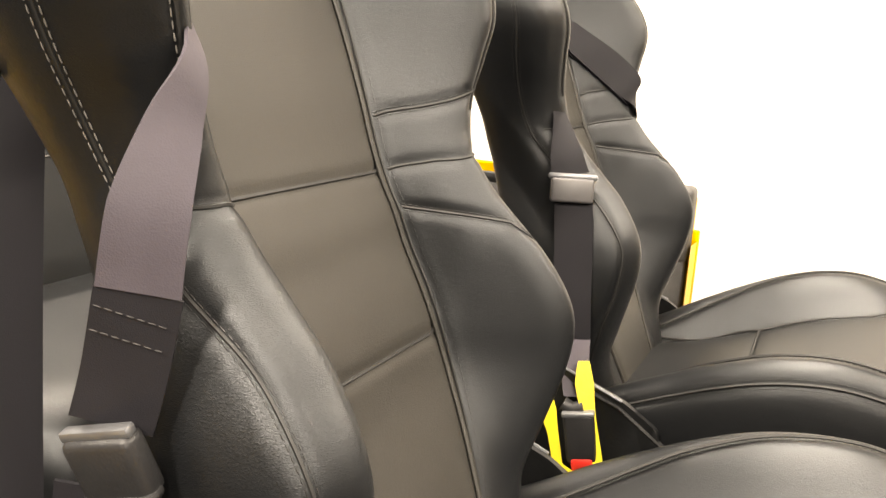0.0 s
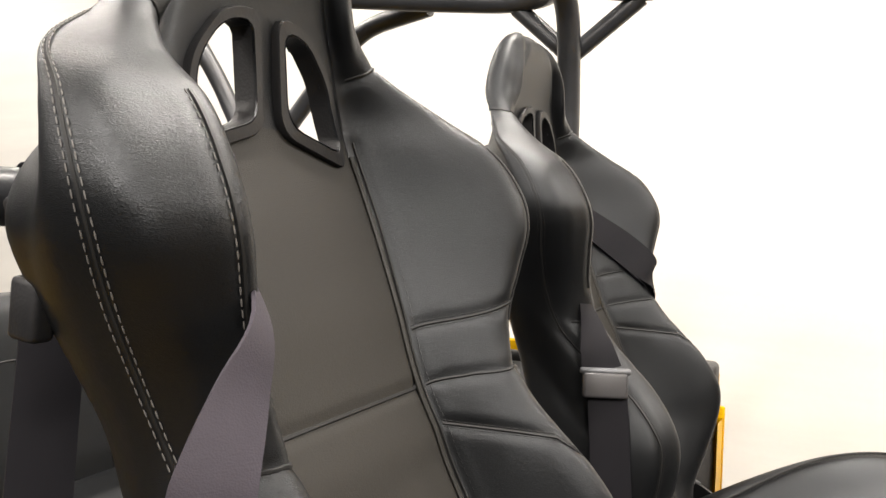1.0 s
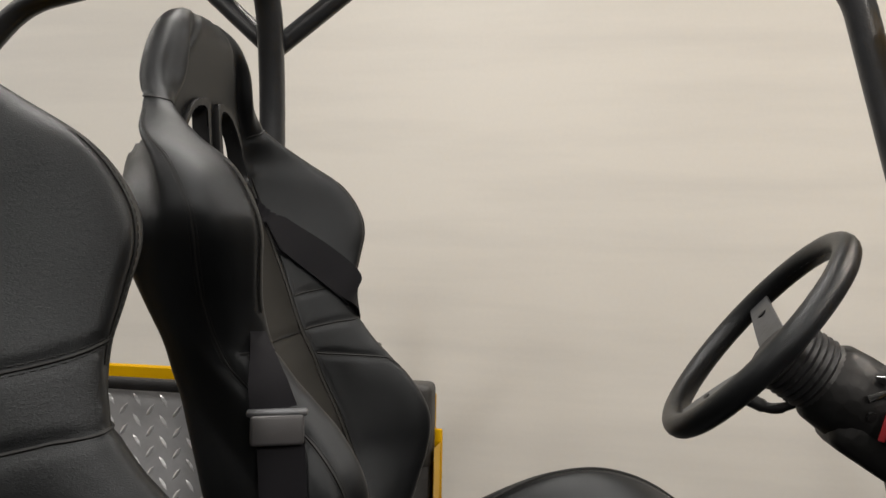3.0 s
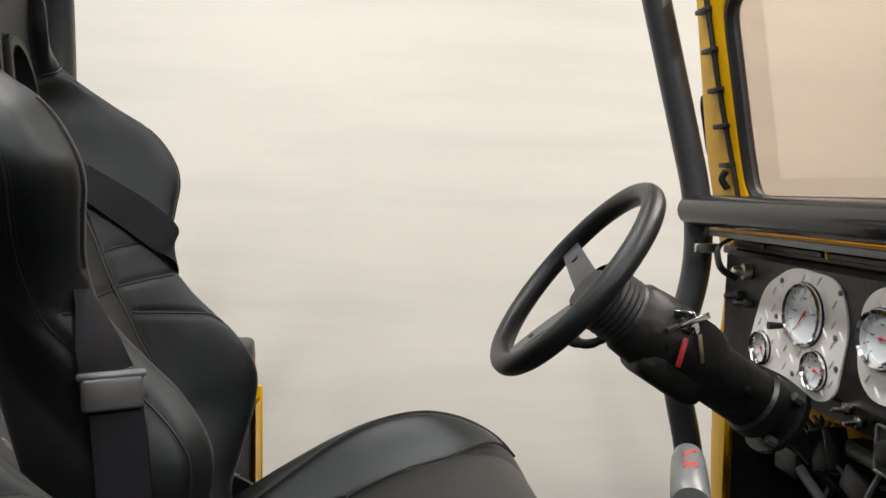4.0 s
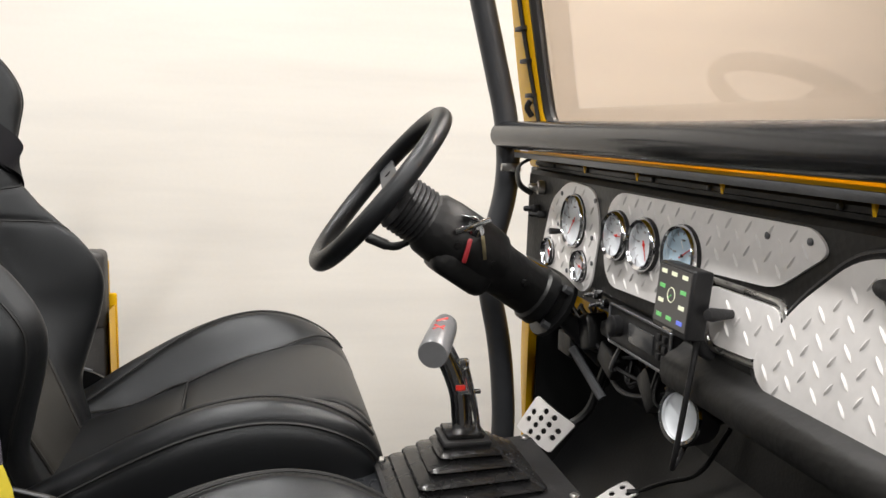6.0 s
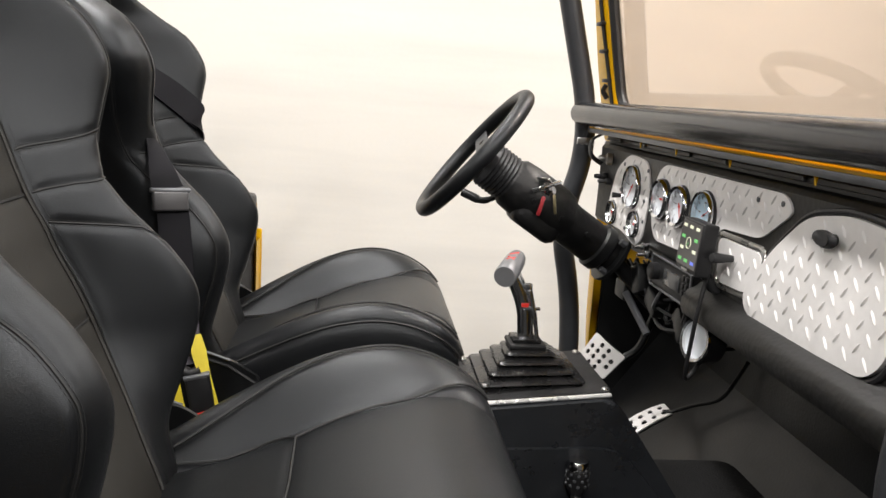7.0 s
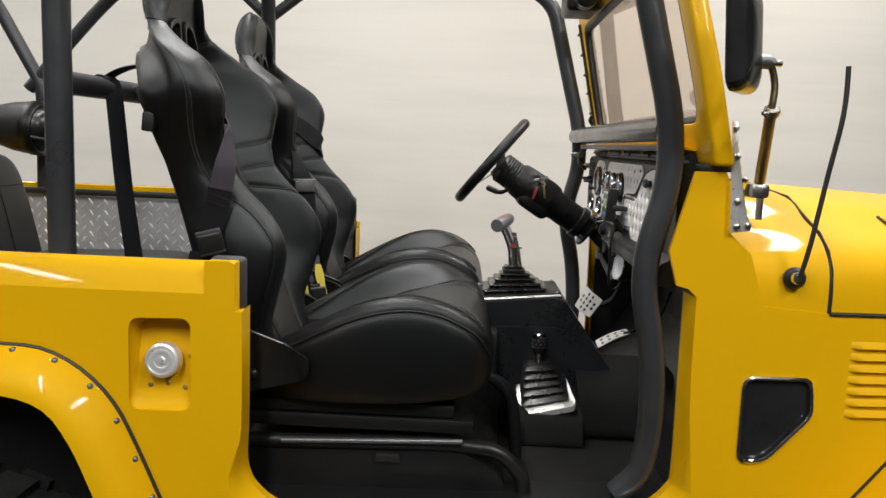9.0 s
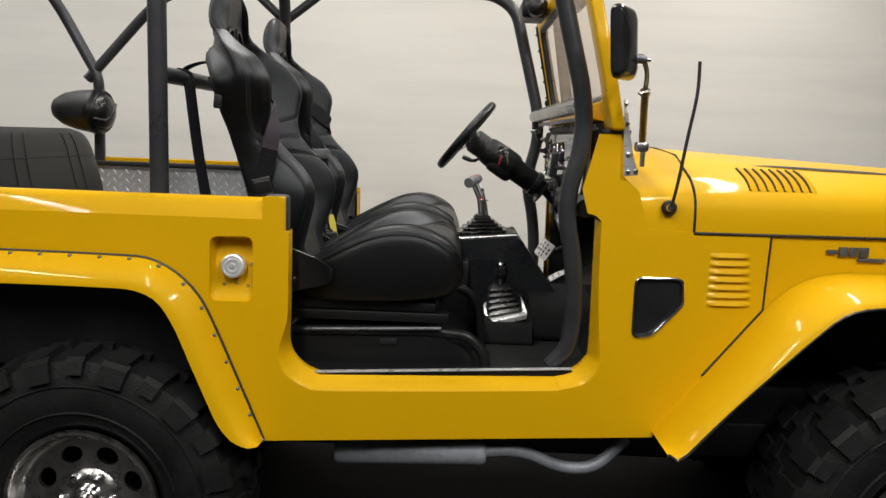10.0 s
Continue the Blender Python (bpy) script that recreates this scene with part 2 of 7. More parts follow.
def sweep(pts, r, seg=12, closed=False, bm=None, flat=None, up=None, caps=True):
    """A tube along points; r may be a list; flat=(a, b) gives an oval or strap section."""
    pts = [Vector(p) for p in pts]
    n = len(pts)
    bm = bm or bmesh.new()
    rings = []
    ref = Vector(up) if up else None
    for i, p in enumerate(pts):
        if closed:
            d = pts[(i + 1) % n] - pts[i - 1]
        else:
            d = pts[min(i + 1, n - 1)] - pts[max(i - 1, 0)]
        d.normalize()
        if ref is None:
            ref = Vector((0, 0, 1)) if abs(d.z) < 0.9 else Vector((1, 0, 0))
        side = d.cross(ref)
        if side.length < 1e-5:
            side = d.orthogonal()
        side.normalize()
        nor = side.cross(d).normalized()
        if up is None:
            ref = nor
        rr = r[i] if isinstance(r, (list, tuple)) else r
        a, b = flat if flat else (1, 1)
        rings.append([bm.verts.new(p + side * math.cos(t) * rr * a + nor * math.sin(t) * rr * b) for t in (2 * math.pi * j / seg for j in range(seg))])
    for i in range(n if closed else n - 1):
        A, B = rings[i], rings[(i + 1) % n]
        for j in range(seg):
            bm.faces.new((A[j], A[(j + 1) % seg], B[(j + 1) % seg], B[j]))
    if not closed and caps:
        bm.faces.new(rings[0][::-1])
        bm.faces.new(rings[-1])
    return bm


def strap(pts, normals, width, thick=0.0018, bm=None):
    """A flat band along points with its width across the given normals."""
    bm = bm or bmesh.new()
    pts, rows = [Vector(p) for p in pts], []
    for i, p in enumerate(pts):
        d = (pts[min(i + 1, len(pts) - 1)] - pts[max(i - 1, 0)]).normalized()
        nn = Vector(normals[i]).normalized()
        side = d.cross(nn).normalized()
        nn = side.cross(d)
        w = (width[i] if isinstance(width, (list, tuple)) else width) / 2
        rows.append([bm.verts.new(p + side * a * w + nn * b * thick) for a, b in ((-1, -1), (1, -1), (1, 1), (-1, 1))])
    for A, B in zip(rows, rows[1:]):
        for j in range(4):
            bm.faces.new((A[j], A[(j + 1) % 4], B[(j + 1) % 4], B[j]))
    bm.faces.new(rows[0][::-1])
    bm.faces.new(rows[-1])
    return bm


def lathe(profile, m, seg=32, bm=None, caps=True):
    """Turns (radius, height) pairs round the z axis of m."""
    bm = bm or bmesh.new()
    rings = []
    for r, h in profile:
        if r < 1e-6:
            rings.append([bm.verts.new(m @ Vector((0, 0, h)))])
        else:
            rings.append([bm.verts.new(m @ Vector((r * math.cos(t), r * math.sin(t), h))) for t in (2 * math.pi * j / seg for j in range(seg))])
    for A, B in zip(rings, rings[1:]):
        for j in range(seg):
            k = (j + 1) % seg
            q = [A[j % len(A)], A[k % len(A)], B[k % len(B)], B[j % len(B)]]
            q = list(dict.fromkeys(q))
            if len(q) > 2:
                bm.faces.new(q)
    if caps:
        for R in (rings[0], rings[-1]):
            if len(R) > 2:
                bm.faces.new(R)
    return bm


def axis(at, direction, spin=0):
    """A pose whose z axis points along direction."""
    return Matrix.Translation(at) @ Vector(direction).to_track_quat("Z", "Y").to_matrix().to_4x4() @ pose(0, 0, 0, 0, 0, spin)


def slab(outline, place, depth, bm=None, bevel=0.0, seg=2):
    """A plate from a 2D outline; place(u, v, w) gives the point, w from 0 (face) to depth (back)."""
    b2 = bmesh.new()
    front = [b2.verts.new(place(u, v, 0.0)) for u, v in outline]
    back = [b2.verts.new(place(u, v, depth)) for u, v in outline]
    f = b2.faces.new(front)
    b2.faces.new(back[::-1])
    n = len(outline)
    for i in range(n):
        b2.faces.new((front[i], back[i], back[(i + 1) % n], front[(i + 1) % n]))
    if bevel:
        bmesh.ops.bevel(b2, geom=list(f.edges), offset=bevel, segments=seg, profile=0.5, affect="EDGES", clamp_overlap=True)
    bmesh.ops.triangulate(b2, faces=[q for q in b2.faces if len(q.verts) > 4])
    return merge(bm, b2)


def round2(pts, r, seg=5):
    return [(p.x, p.y) for p in fillet([(x, y, 0) for x, y in pts], r, seg, True)]


def cr(a, b, c, d, t):
    return 0.5 * ((2 * b) + (c - a) * t + (2 * a - 5 * b + 4 * c - d) * t * t + (3 * b - a - 3 * c + d) * t ** 3)


class Loft:
    """A smooth skin through rows of control points; u runs round the rows, v along them."""

    def __init__(self, rows):
        self.rows = [[Vector(p) for p in row] for row in rows]
        self.n, self.m = len(rows[0]), len(rows)

    def at(self, u, v):
        v = min(max(v, 0), self.m - 1.000001)
        j, i = int(math.floor(v)), int(math.floor(u))
        tv, tu = v - j, u - i
        col = []
        for k in (-1, 0, 1, 2):
            row = self.rows[min(max(j + k, 0), self.m - 1)]
            col.append(cr(*(row[(i + q) % self.n] for q in (-1, 0, 1, 2)), tu))
        return cr(*col, tv)

    def normal(self, u, v):
        e = 0.02
        d = (self.at(u + e, v) - self.at(u - e, v)).cross(self.at(u, v + e) - self.at(u, v - e))
        return d.normalized()

    def skin(self, nu, nv, caps=True):
        bm = bmesh.new()
        grid = [[bm.verts.new(self.at(self.n * i / nu, (self.m - 1) * j / nv)) for i in range(nu)] for j in range(nv + 1)]
        for A, B in zip(grid, grid[1:]):
            for i in range(nu):
                bm.faces.new((A[i], A[(i + 1) % nu], B[(i + 1) % nu], B[i]))
        if caps:
            bm.faces.new(grid[0][::-1])
            bm.faces.new(grid[-1])
        return bm

    def line(self, pts, lift, step=0.006):
        """Points along a line given in (u, v), lifted off the skin."""
        out = []
        for (u0, v0), (u1, v1) in zip(pts, pts[1:]):
            length = (self.at(u1, v1) - self.at(u0, v0)).length
            k = max(2, int(length / step))
            for i in range(k):
                t = i / k
                u, v = u0 + (u1 - u0) * t, v0 + (v1 - v0) * t
                out.append(self.at(u, v) + self.normal(u, v) * lift)
        u, v = pts[-1]
        out.append(self.at(u, v) + self.normal(u, v) * lift)
        return out


def stitches(line, bm, length=0.0046, gap=0.0022, r=0.00055):
    """Short thread stitches along a line."""
    d, i, acc = 0.0, 0, [0.0]
    for a, b in zip(line, line[1:]):
        acc.append(acc[-1] + (b - a).length)

    def spot(s):
        for k in range(len(acc) - 1):
            if acc[k + 1] >= s:
                t = (s - acc[k]) / max(1e-9, acc[k + 1] - acc[k])
                return line[k].lerp(line[k + 1], t)
        return line[-1]
    while d + length < acc[-1]:
        sweep([spot(d), spot(d + length * 0.5), spot(d + length)], [r * 0.6, r, r * 0.6], 5, bm=bm)
        d += length + gap
    return bm


def tread(bm, inside, place, pitch=0.03, length=0.021, width=0.0065, high=0.0022, centre=(0, 0), reach=(1, 1)):
    """Raised lozenges in alternating directions; inside(u, v) says where, place(u, v, w) gives the point."""
    ni, nj = int(reach[0] / pitch), int(reach[1] / pitch / 0.72)
    for i in range(-ni, ni + 1):
        for j in range(-nj, nj + 1):
            u, v = centre[0] + i * pitch, centre[1] + j * pitch * 0.72
            if (i + j) % 2:
                continue
            ang = radians(55) if (i % 2) else radians(-55)
            if not inside(u, v):
                continue
            c, s = math.cos(ang), math.sin(ang)

            def q(a, b, w):
                return bm.verts.new(place(u + a * c - b * s, v + a * s + b * c, w))
            l, w2 = length / 2, width / 2
            base = [q(-l, 0, 0), q(-l * 0.35, w2, 0), q(l * 0.35, w2, 0), q(l, 0, 0), q(l * 0.35, -w2, 0), q(-l * 0.35, -w2, 0)]
            top = [q(-l * 0.55, 0, high), q(l * 0.55, 0, high)]
            for f in ((base[0], base[1], top[0]), (base[1], base[2], top[1], top[0]), (base[2], base[3], top[1]), (base[3], base[4], top[1]), (base[4], base[5], top[0], top[1]), (base[5], base[0], top[0])):
                bm.faces.new(f)
    return bm


def in_poly(poly, margin=0.0):
    def test(u, v):
        ok = True
        for du, dv in ((margin, 0), (-margin, 0), (0, margin), (0, -margin)) if margin else ((0, 0),):
            x, y, c = u + du, v + dv, False
            for (x0, y0), (x1, y1) in zip(poly, poly[1:] + poly[:1]):
                if (y0 > y) != (y1 > y) and x < (x1 - x0) * (y - y0) / (y1 - y0) + x0:
                    c = not c
            ok = ok and c
        return ok
    return test


# ---- the room ----
x0, x1, y0, y1, zc = ROOM
tagged(part("floor", box(x0 - 0.2, x1 + 0.2, y0 - 0.2, y1 + 0.2, -0.17, -0.045), FLOORM), "dark smooth workshop floor under the vehicle", "floor", kind="structure")
tagged(part("ceiling", box(x0 - 0.2, x1 + 0.2, y0 - 0.2, y1 + 0.2, zc, zc + 0.12), CEILM), "unseen workshop ceiling, greyed for stronger light contrast", "ceiling", kind="structure")
# only the north wall is seen; the others are dark to shape reflections
for nm, b in (("wall_north", (x0 - 0.2, x1 + 0.2, y1, y1 + 0.15)), ("wall_south", (x0 - 0.2, x1 + 0.2, y0 - 0.15, y0)), ("wall_west", (x0 - 0.15, x0, y0, y1)), ("wall_east", (x1, x1 + 0.15, y0, y1))):
    tagged(part(nm, box(*b, -0.045, zc), WALLM if nm == "wall_north" else UNSEEN_WALL), "unseen workshop wall, set dark to subdue reflections" if nm != "wall_north" else "plain cream painted workshop wall", "wall", kind="structure")
for lx, ly in LAMPS:
    cl = thing("ceiling_light", (lx, ly, zc), "unseen strip light assumed under the ceiling", "light", "ceiling lights")
    part("housing", box(lx - 0.19, lx + 0.19, ly - 1.24, ly + 1.24, zc - 0.07, zc - 0.001, 0.01), CEILM, cl)

# ---- the vehicle: body ----
car = thing("off_road_vehicle", (0.6, YC, 0.0), "yellow open-topped classic off-road vehicle with black interior", "car")
W = 2 * YC


def taper(x):
    return 0.095 * max(0.0, x)


def side(near):
    """Maps (x, z, depth inwards) on the flank to the world, for the near or the far flank."""
    if near:
        return lambda x, z, d: Vector((x, taper(x) + d, z))
    return lambda x, z, d: Vector((x, W - taper(x) - d, z))


WHEEL_R, WHEEL_F, HUB, TYR = -0.525, 1.76, 0.385, 0.43


def lip(inner, outer, place, depth, seg=4, bm=None):
    """A rounded return from the outer skin to the edge of an opening."""
    bm = bm or bmesh.new()
    rows = []
    for (a, b), (c, d) in zip(inner, outer):
        row = []
        for k in range(seg + 1):
            s, w = ((0, 0), (0.12, 0.05), (0.5, 0.48), (0.88, 0.9), (1, 1))[k]
            row.append(bm.verts.new(place(c + (a - c) * s, d + (b - d) * s, depth * w)))
        row.append(bm.verts.new(place(a, b, depth + 0.02)))
        rows.append(row)
    for A, B in zip(rows, rows[1:]):
        for j in range(len(A) - 1):
            bm.faces.new((A[j], A[j + 1], B[j + 1], B[j]))
    return bm


def smooth2(pts, k=4):
    """A soft curve through points of the flank, with the same count for lines of the same length."""
    q = [Vector((a, b, 0)) for a, b in pts]
    out = []
    for i in range(len(q) - 1):
        out += [cr(q[max(i - 1, 0)], q[i], q[i + 1], q[min(i + 2, len(q) - 1)], j / k) for j in range(k)]
    return [(p.x, p.y) for p in out + [q[-1]]]


def flank(near):
    P = side(near)
    # rear quarter with the wheel arch
    arch = [(-0.085, 0.569), (-0.165, 0.75), (-0.255, 0.945), (-0.36, 1.015), (-0.90, 1.02), (-1.04, 0.92), (-1.14, 0.6)]
    outline = [(-1.42, 0.6), (-1.42, 1.17 if near else 1.204), (-0.052, 1.17 if near else 1.204), (-0.052, 1.229), (-0.008, 1.231), (0.003, 1.225), (0.003, 1.14), (-0.03, 1.14), (-0.03, 0.5695)]
    outline += [(p.x, p.y) for p in fillet([(a, b, 0) for a, b in arch], 0.07)]
    if near:
        hole = round2([(-0.190, 1.121), (-0.077, 1.124), (-0.077, 0.951), (-0.191, 0.949)], 0.022)
        bm = bmesh.new()
        # the panel is filled round the filler recess
        ov = [bm.verts.new(P(a, b, 0)) for a, b in outline]
        hv = [bm.verts.new(P(a, b, 0)) for a, b in hole]
        es = [bm.edges.new((v, w)) for R in (ov, hv) for v, w in zip(R, R[1:] + R[:1])]
        bmesh.ops.triangle_fill(bm, use_beauty=True, use_dissolve=False, edges=es)
        back = bmesh.ops.extrude_face_region(bm, geom=list(bm.faces))
        # inner skin
        for g in back["geom"]:
            if isinstance(g, bmesh.types.BMVert):
                g.co.y += 0.006
    else:
        bm = slab(outline, P, 0.006)
    part("quarter_panel", bm, YELLOW, car, "glossy yellow rear quarter panel")
    # rolled top rail of the tub
    rail = [(0.0, 1.169), (0.003, 1.177), (0.014, 1.205), (0.020, 1.215), (0.028, 1.2225), (0.034, 1.2245), (0.040, 1.2245), (0.044, 1.221), (0.044, 1.19)]
    bm = bmesh.new()
    rise = 0.0 if near else 0.034
    A = [bm.verts.new(P(-1.42, z + rise, d)) for d, z in rail]
    B = [bm.verts.new(P(-0.0515, z + rise, d)) for d, z in rail]
    for i in range(len(rail) - 1):
        bm.faces.new((A[i], A[i + 1], B[i + 1], B[i]))
    bm.faces.new(A)
    bm.faces.new(B)
    part("top_rail", bm, YELLOW, car, smooth=35)
    bm = box(-1.42, -0.06, 0.0765 if not near else 0.046, 0.10 if not near else 0.075, 1.16 if near else 1.221, 1.205 if near else 1.243, 0.006)
    if not near:
        bm.transform(Matrix.Translation((0, W, 0)) @ Matrix.Diagonal((1, -1, 1, 1)))
    part("rail_trim", bm, RUBBER, car, "black trim along the tub rail")
    # corner post with its rubber pad
    post = bmesh.new()
    if near:
        box(-0.0515, 0.0025, 0.0062, 0.034, 0.93, 1.2285, 0.003, bm=post)
        box(-0.045, 0.0115, 0.0125, 0.045, 0.93, 1.138, 0.003, bm=post)
        pad = box(-0.056, 0.008, 0.0345, 0.070, 1.128, 1.232, 0.010, 3)
    else:
        box(-0.04, 0.017, 0.002, 0.012, 0.8, 1.162, 0.004, bm=post)
        pad = box(-0.062, 0.004, 0.006, 0.062, 1.10, 1.252, 0.012, 3)
        box(-0.062, 0.001, 0.014, 0.058, 0.80, 1.11, 0.006, bm=pad)
        for b in (post, pad):
            b.transform(Matrix.Translation((0, W, 0)) @ Matrix.Diagonal((1, -1, 1, 1)))
    part("corner_post", post, YELLOW, car)
    part("post_pad", pad, GREYRUBBER, car, "worn grey rubber pad on the door post")
    # rocker, door frame and cowl side, in one pressing
    inner = [(0.012, 1.14), (0.012, 0.93), (0.010, 0.86), (0.013, 0.825), (0.030, 0.79), (0.08, 0.754), (0.175, 0.750), (0.70, 0.752), (0.74, 0.753), (0.791, 0.766), (0.826, 0.799), (0.835, 0.831), (0.834, 1.0), (0.832, 1.19)]
    outer = [(0.0155, 1.14), (0.0155, 0.93), (0.006, 0.875), (-0.008, 0.82), (0.004, 0.765), (0.055, 0.725), (0.15, 0.711), (0.70, 0.718), (0.755, 0.722), (0.825, 0.742), (0.858, 0.795), (0.856, 0.85), (0.843, 1.0), (0.839, 1.19)]
    inner2, outer2 = smooth2(inner), smooth2(outer)
    bm = lip(inner2, outer2, P, 0.045)
    part("door_frame", bm, YELLOW, car, "rounded yellow door opening edge")
    ol = outer2 + ([(0.823, 1.205), (0.800, 1.211), (0.782, 1.275), (0.819, 1.421)] if near else [(0.85, 1.30), (0.856, 1.421)])
    ol += [(0.876, 1.421), (0.884, 1.40), (0.892, 1.31), (0.935, 1.272), (0.966, 1.176), (1.09, 1.166), (1.311, 1.164), (1.311, 0.954), (1.148, 0.764), (1.02, 0.587), (-0.03, 0.5695), (-0.03, 1.14)]
    vent = round2([(0.942, 1.039), (1.073, 1.039), (1.081, 0.968), (0.995, 0.876), (0.944, 0.875)], 0.02, 4)
    bm = bmesh.new()
    ov = [bm.verts.new(P(a, b, 0)) for a, b in ol]
    hv = [bm.verts.new(P(a, b, 0)) for a, b in vent]
    es = [bm.edges.new((v, w)) for R in (ov, hv) for v, w in zip(R, R[1:] + R[:1])]
    bmesh.ops.triangle_fill(bm, use_beauty=True, use_dissolve=False, edges=es)
    ext = bmesh.ops.extrude_face_region(bm, geom=list(bm.faces))
    for g in ext["geom"]:
        if isinstance(g, bmesh.types.BMVert):
            g.co.y += 0.012 if near else -0.012
    part("cowl_side", bm, YELLOW, car, "yellow rocker and cowl side panel")
    # vent with a chrome rim
    v = part("cowl_vent", slab([(a, b) for a, b in vent], lambda u, q, w: P(u, q, 0.006 + w), 0.004), BAR, car, "dark glossy cowl vent cover")
    rim = [P(a, b, -0.001) for a, b in vent]
    part("vent_rim", sweep(rim, 0.0045, 8, True), CHROME, v, "thin chrome rim")
    # pressed louvres
    for k in range(7):
        z = 1.110 - k * 0.0222
        b2 = bmesh.new()
        rows = []
        for j in range(9):
            t = j / 8
            x = 1.143 + (0.114 + 0.002 * k) * t
            e = min(1, min(t, 1 - t) * 10) ** 0.5
            rows.append([b2.verts.new(P(x, z + 0.004, 0.0005)), b2.verts.new(P(x, z, -0.0035 * e)), b2.verts.new(P(x, z - 0.0085, -0.0075 * e)), b2.verts.new(P(x, z - 0.0100, -0.006 * e)), b2.verts.new(P(x, z - 0.0100, 0.001))])
        for A, B in zip(rows, rows[1:]):
            for i in range(4):
                b2.faces.new((A[i], A[i + 1], B[i + 1], B[i]))
        part("louvre", b2, YELLOW, car)
    return P


PN = flank(True)
PF = flank(False)

# sill plates
for nm, P in (("near", PN), ("far", PF)):
    part("sill_plate", slab([(0.08, 0.040), (0.79, 0.040), (0.79, 0.056), (0.08, 0.056)], lambda u, v, w: P(u, 0.7535 + 0.024 * (u - 0.085) - w, v), 0.004, bevel=0.0015), ALLOY, car, "polished metal sill plate")
    part("sill_top", slab([(0.0, 0.04), (0.83, 0.04), (0.83, 0.16), (0.0, 0.16)], lambda u, v, w: P(u, 0.745 + 0.022 * u - w, v), 0.05), BLACK, car)

# fuel filler in its recess
rec = bmesh.new()
ho = round2([(-0.191, 1.122), (-0.076, 1.125), (-0.076, 0.950), (-0.192, 0.948)], 0.022)
hi = round2([(-0.183, 1.109), (-0.084, 1.111), (-0.084, 0.974), (-0.183, 0.972)], 0.016)
R0 = [rec.verts.new((a, 0.001, b)) for a, b in ho]
R1 = [rec.verts.new((a, 0.006, b)) for a, b in [(p[0] * 0.93 + q[0] * 0.07, p[1] * 0.93 + q[1] * 0.07) for p, q in zip(ho, hi)]]
R2 = [rec.verts.new((a, 0.046 - 0.030 * (1.11 - b) / 0.138, b)) for a, b in hi]
for A, B in ((R0, R1), (R1, R2)):
    for i in range(len(A)):
        rec.faces.new((A[i], A[(i + 1) % len(A)], B[(i + 1) % len(A)], B[i]))
rec.faces.new(R2)
filler = part("filler_recess", rec, YELLOW, car, "pressed yellow fuel filler recess", smooth=50)
mcap = axis((-0.130, 0.030, 1.040), (0.0, -1, 0.14))
part("filler_neck", lathe([(0.0, -0.01), (0.027, -0.01), (0.027, 0.010), (0.0, 0.010)], mcap, 28, caps=False), GREYMETAL, filler)
part("filler_cap", lathe([(0.0, 0.008), (0.0315, 0.008), (0.0325, 0.011), (0.0325, 0.026), (0.0305, 0.031), (0.026, 0.0325), (0.0245, 0.031), (0.020, 0.031), (0.019, 0.0325), (0.014, 0.0325), (0.013, 0.0305), (0.007, 0.0305), (0.006, 0.034), (0.0, 0.0345)], mcap, 40, caps=False), ALLOY, filler, "chrome screw fuel cap with turned rings")
for dx, dz in ((-0.028, -0.048), (0.036, -0.050), (0.043, 0.006), (0.004, -0.044)):
    part("filler_screw", lathe([(0.0045, -0.002), (0.0045, 0.002), (0.003, 0.0035), (0, 0.0035)], axis((-0.130 + dx, 0.046 - 0.030 * (1.11 - 1.040 - dz) / 0.138, 1.040 + dz), (0, -1, 0.2)), 10), ZINC, filler)


# wheel-arch flares and front fenders
def band(outer_line, inner_line, P, out, seg=7):
    """A rounded lip from the body line out to the rolled edge of a wheel opening."""
    bm, rows = bmesh.new(), []
    for (a, b), (c, d) in zip(inner_line, outer_line):
        row = []
        for k in range(seg + 1):
            t = k / seg
            ease = math.sin(t * math.pi / 2)
            row.append(bm.verts.new(P(c + (a - c) * t ** 1.25, d + (b - d) * t ** 1.25, -out * ease)))
        row.append(bm.verts.new(P(a, b, -out + 0.016)))
        row.append(bm.verts.new(P(a + (c - a) * 0.12, b + (d - b) * 0.12, -out + 0.02)))
        rows.append(row)
    for A, B in zip(rows, rows[1:]):
        for j in range(len(A) - 1):
            bm.faces.new((A[j], A[j + 1], B[j + 1], B[j]))
    for R in (rows[0], rows[-1]):
        bm.faces.new(R)
    return bm


def resample(line, n):
    line = [Vector((*p, 0)) for p in line]
    acc = [0.0]
    for a, b in zip(line, line[1:]):
        acc.append(acc[-1] + (b - a).length)
    out = []
    for i in range(n):
        s = acc[-1] * i / (n - 1)
        for k in range(len(acc) - 1):
            if acc[k + 1] >= s - 1e-9:
                q = line[k].lerp(line[k + 1], (s - acc[k]) / max(1e-9, acc[k + 1] - acc[k]))
                break
        out.append((q.x, q.y))
    return out


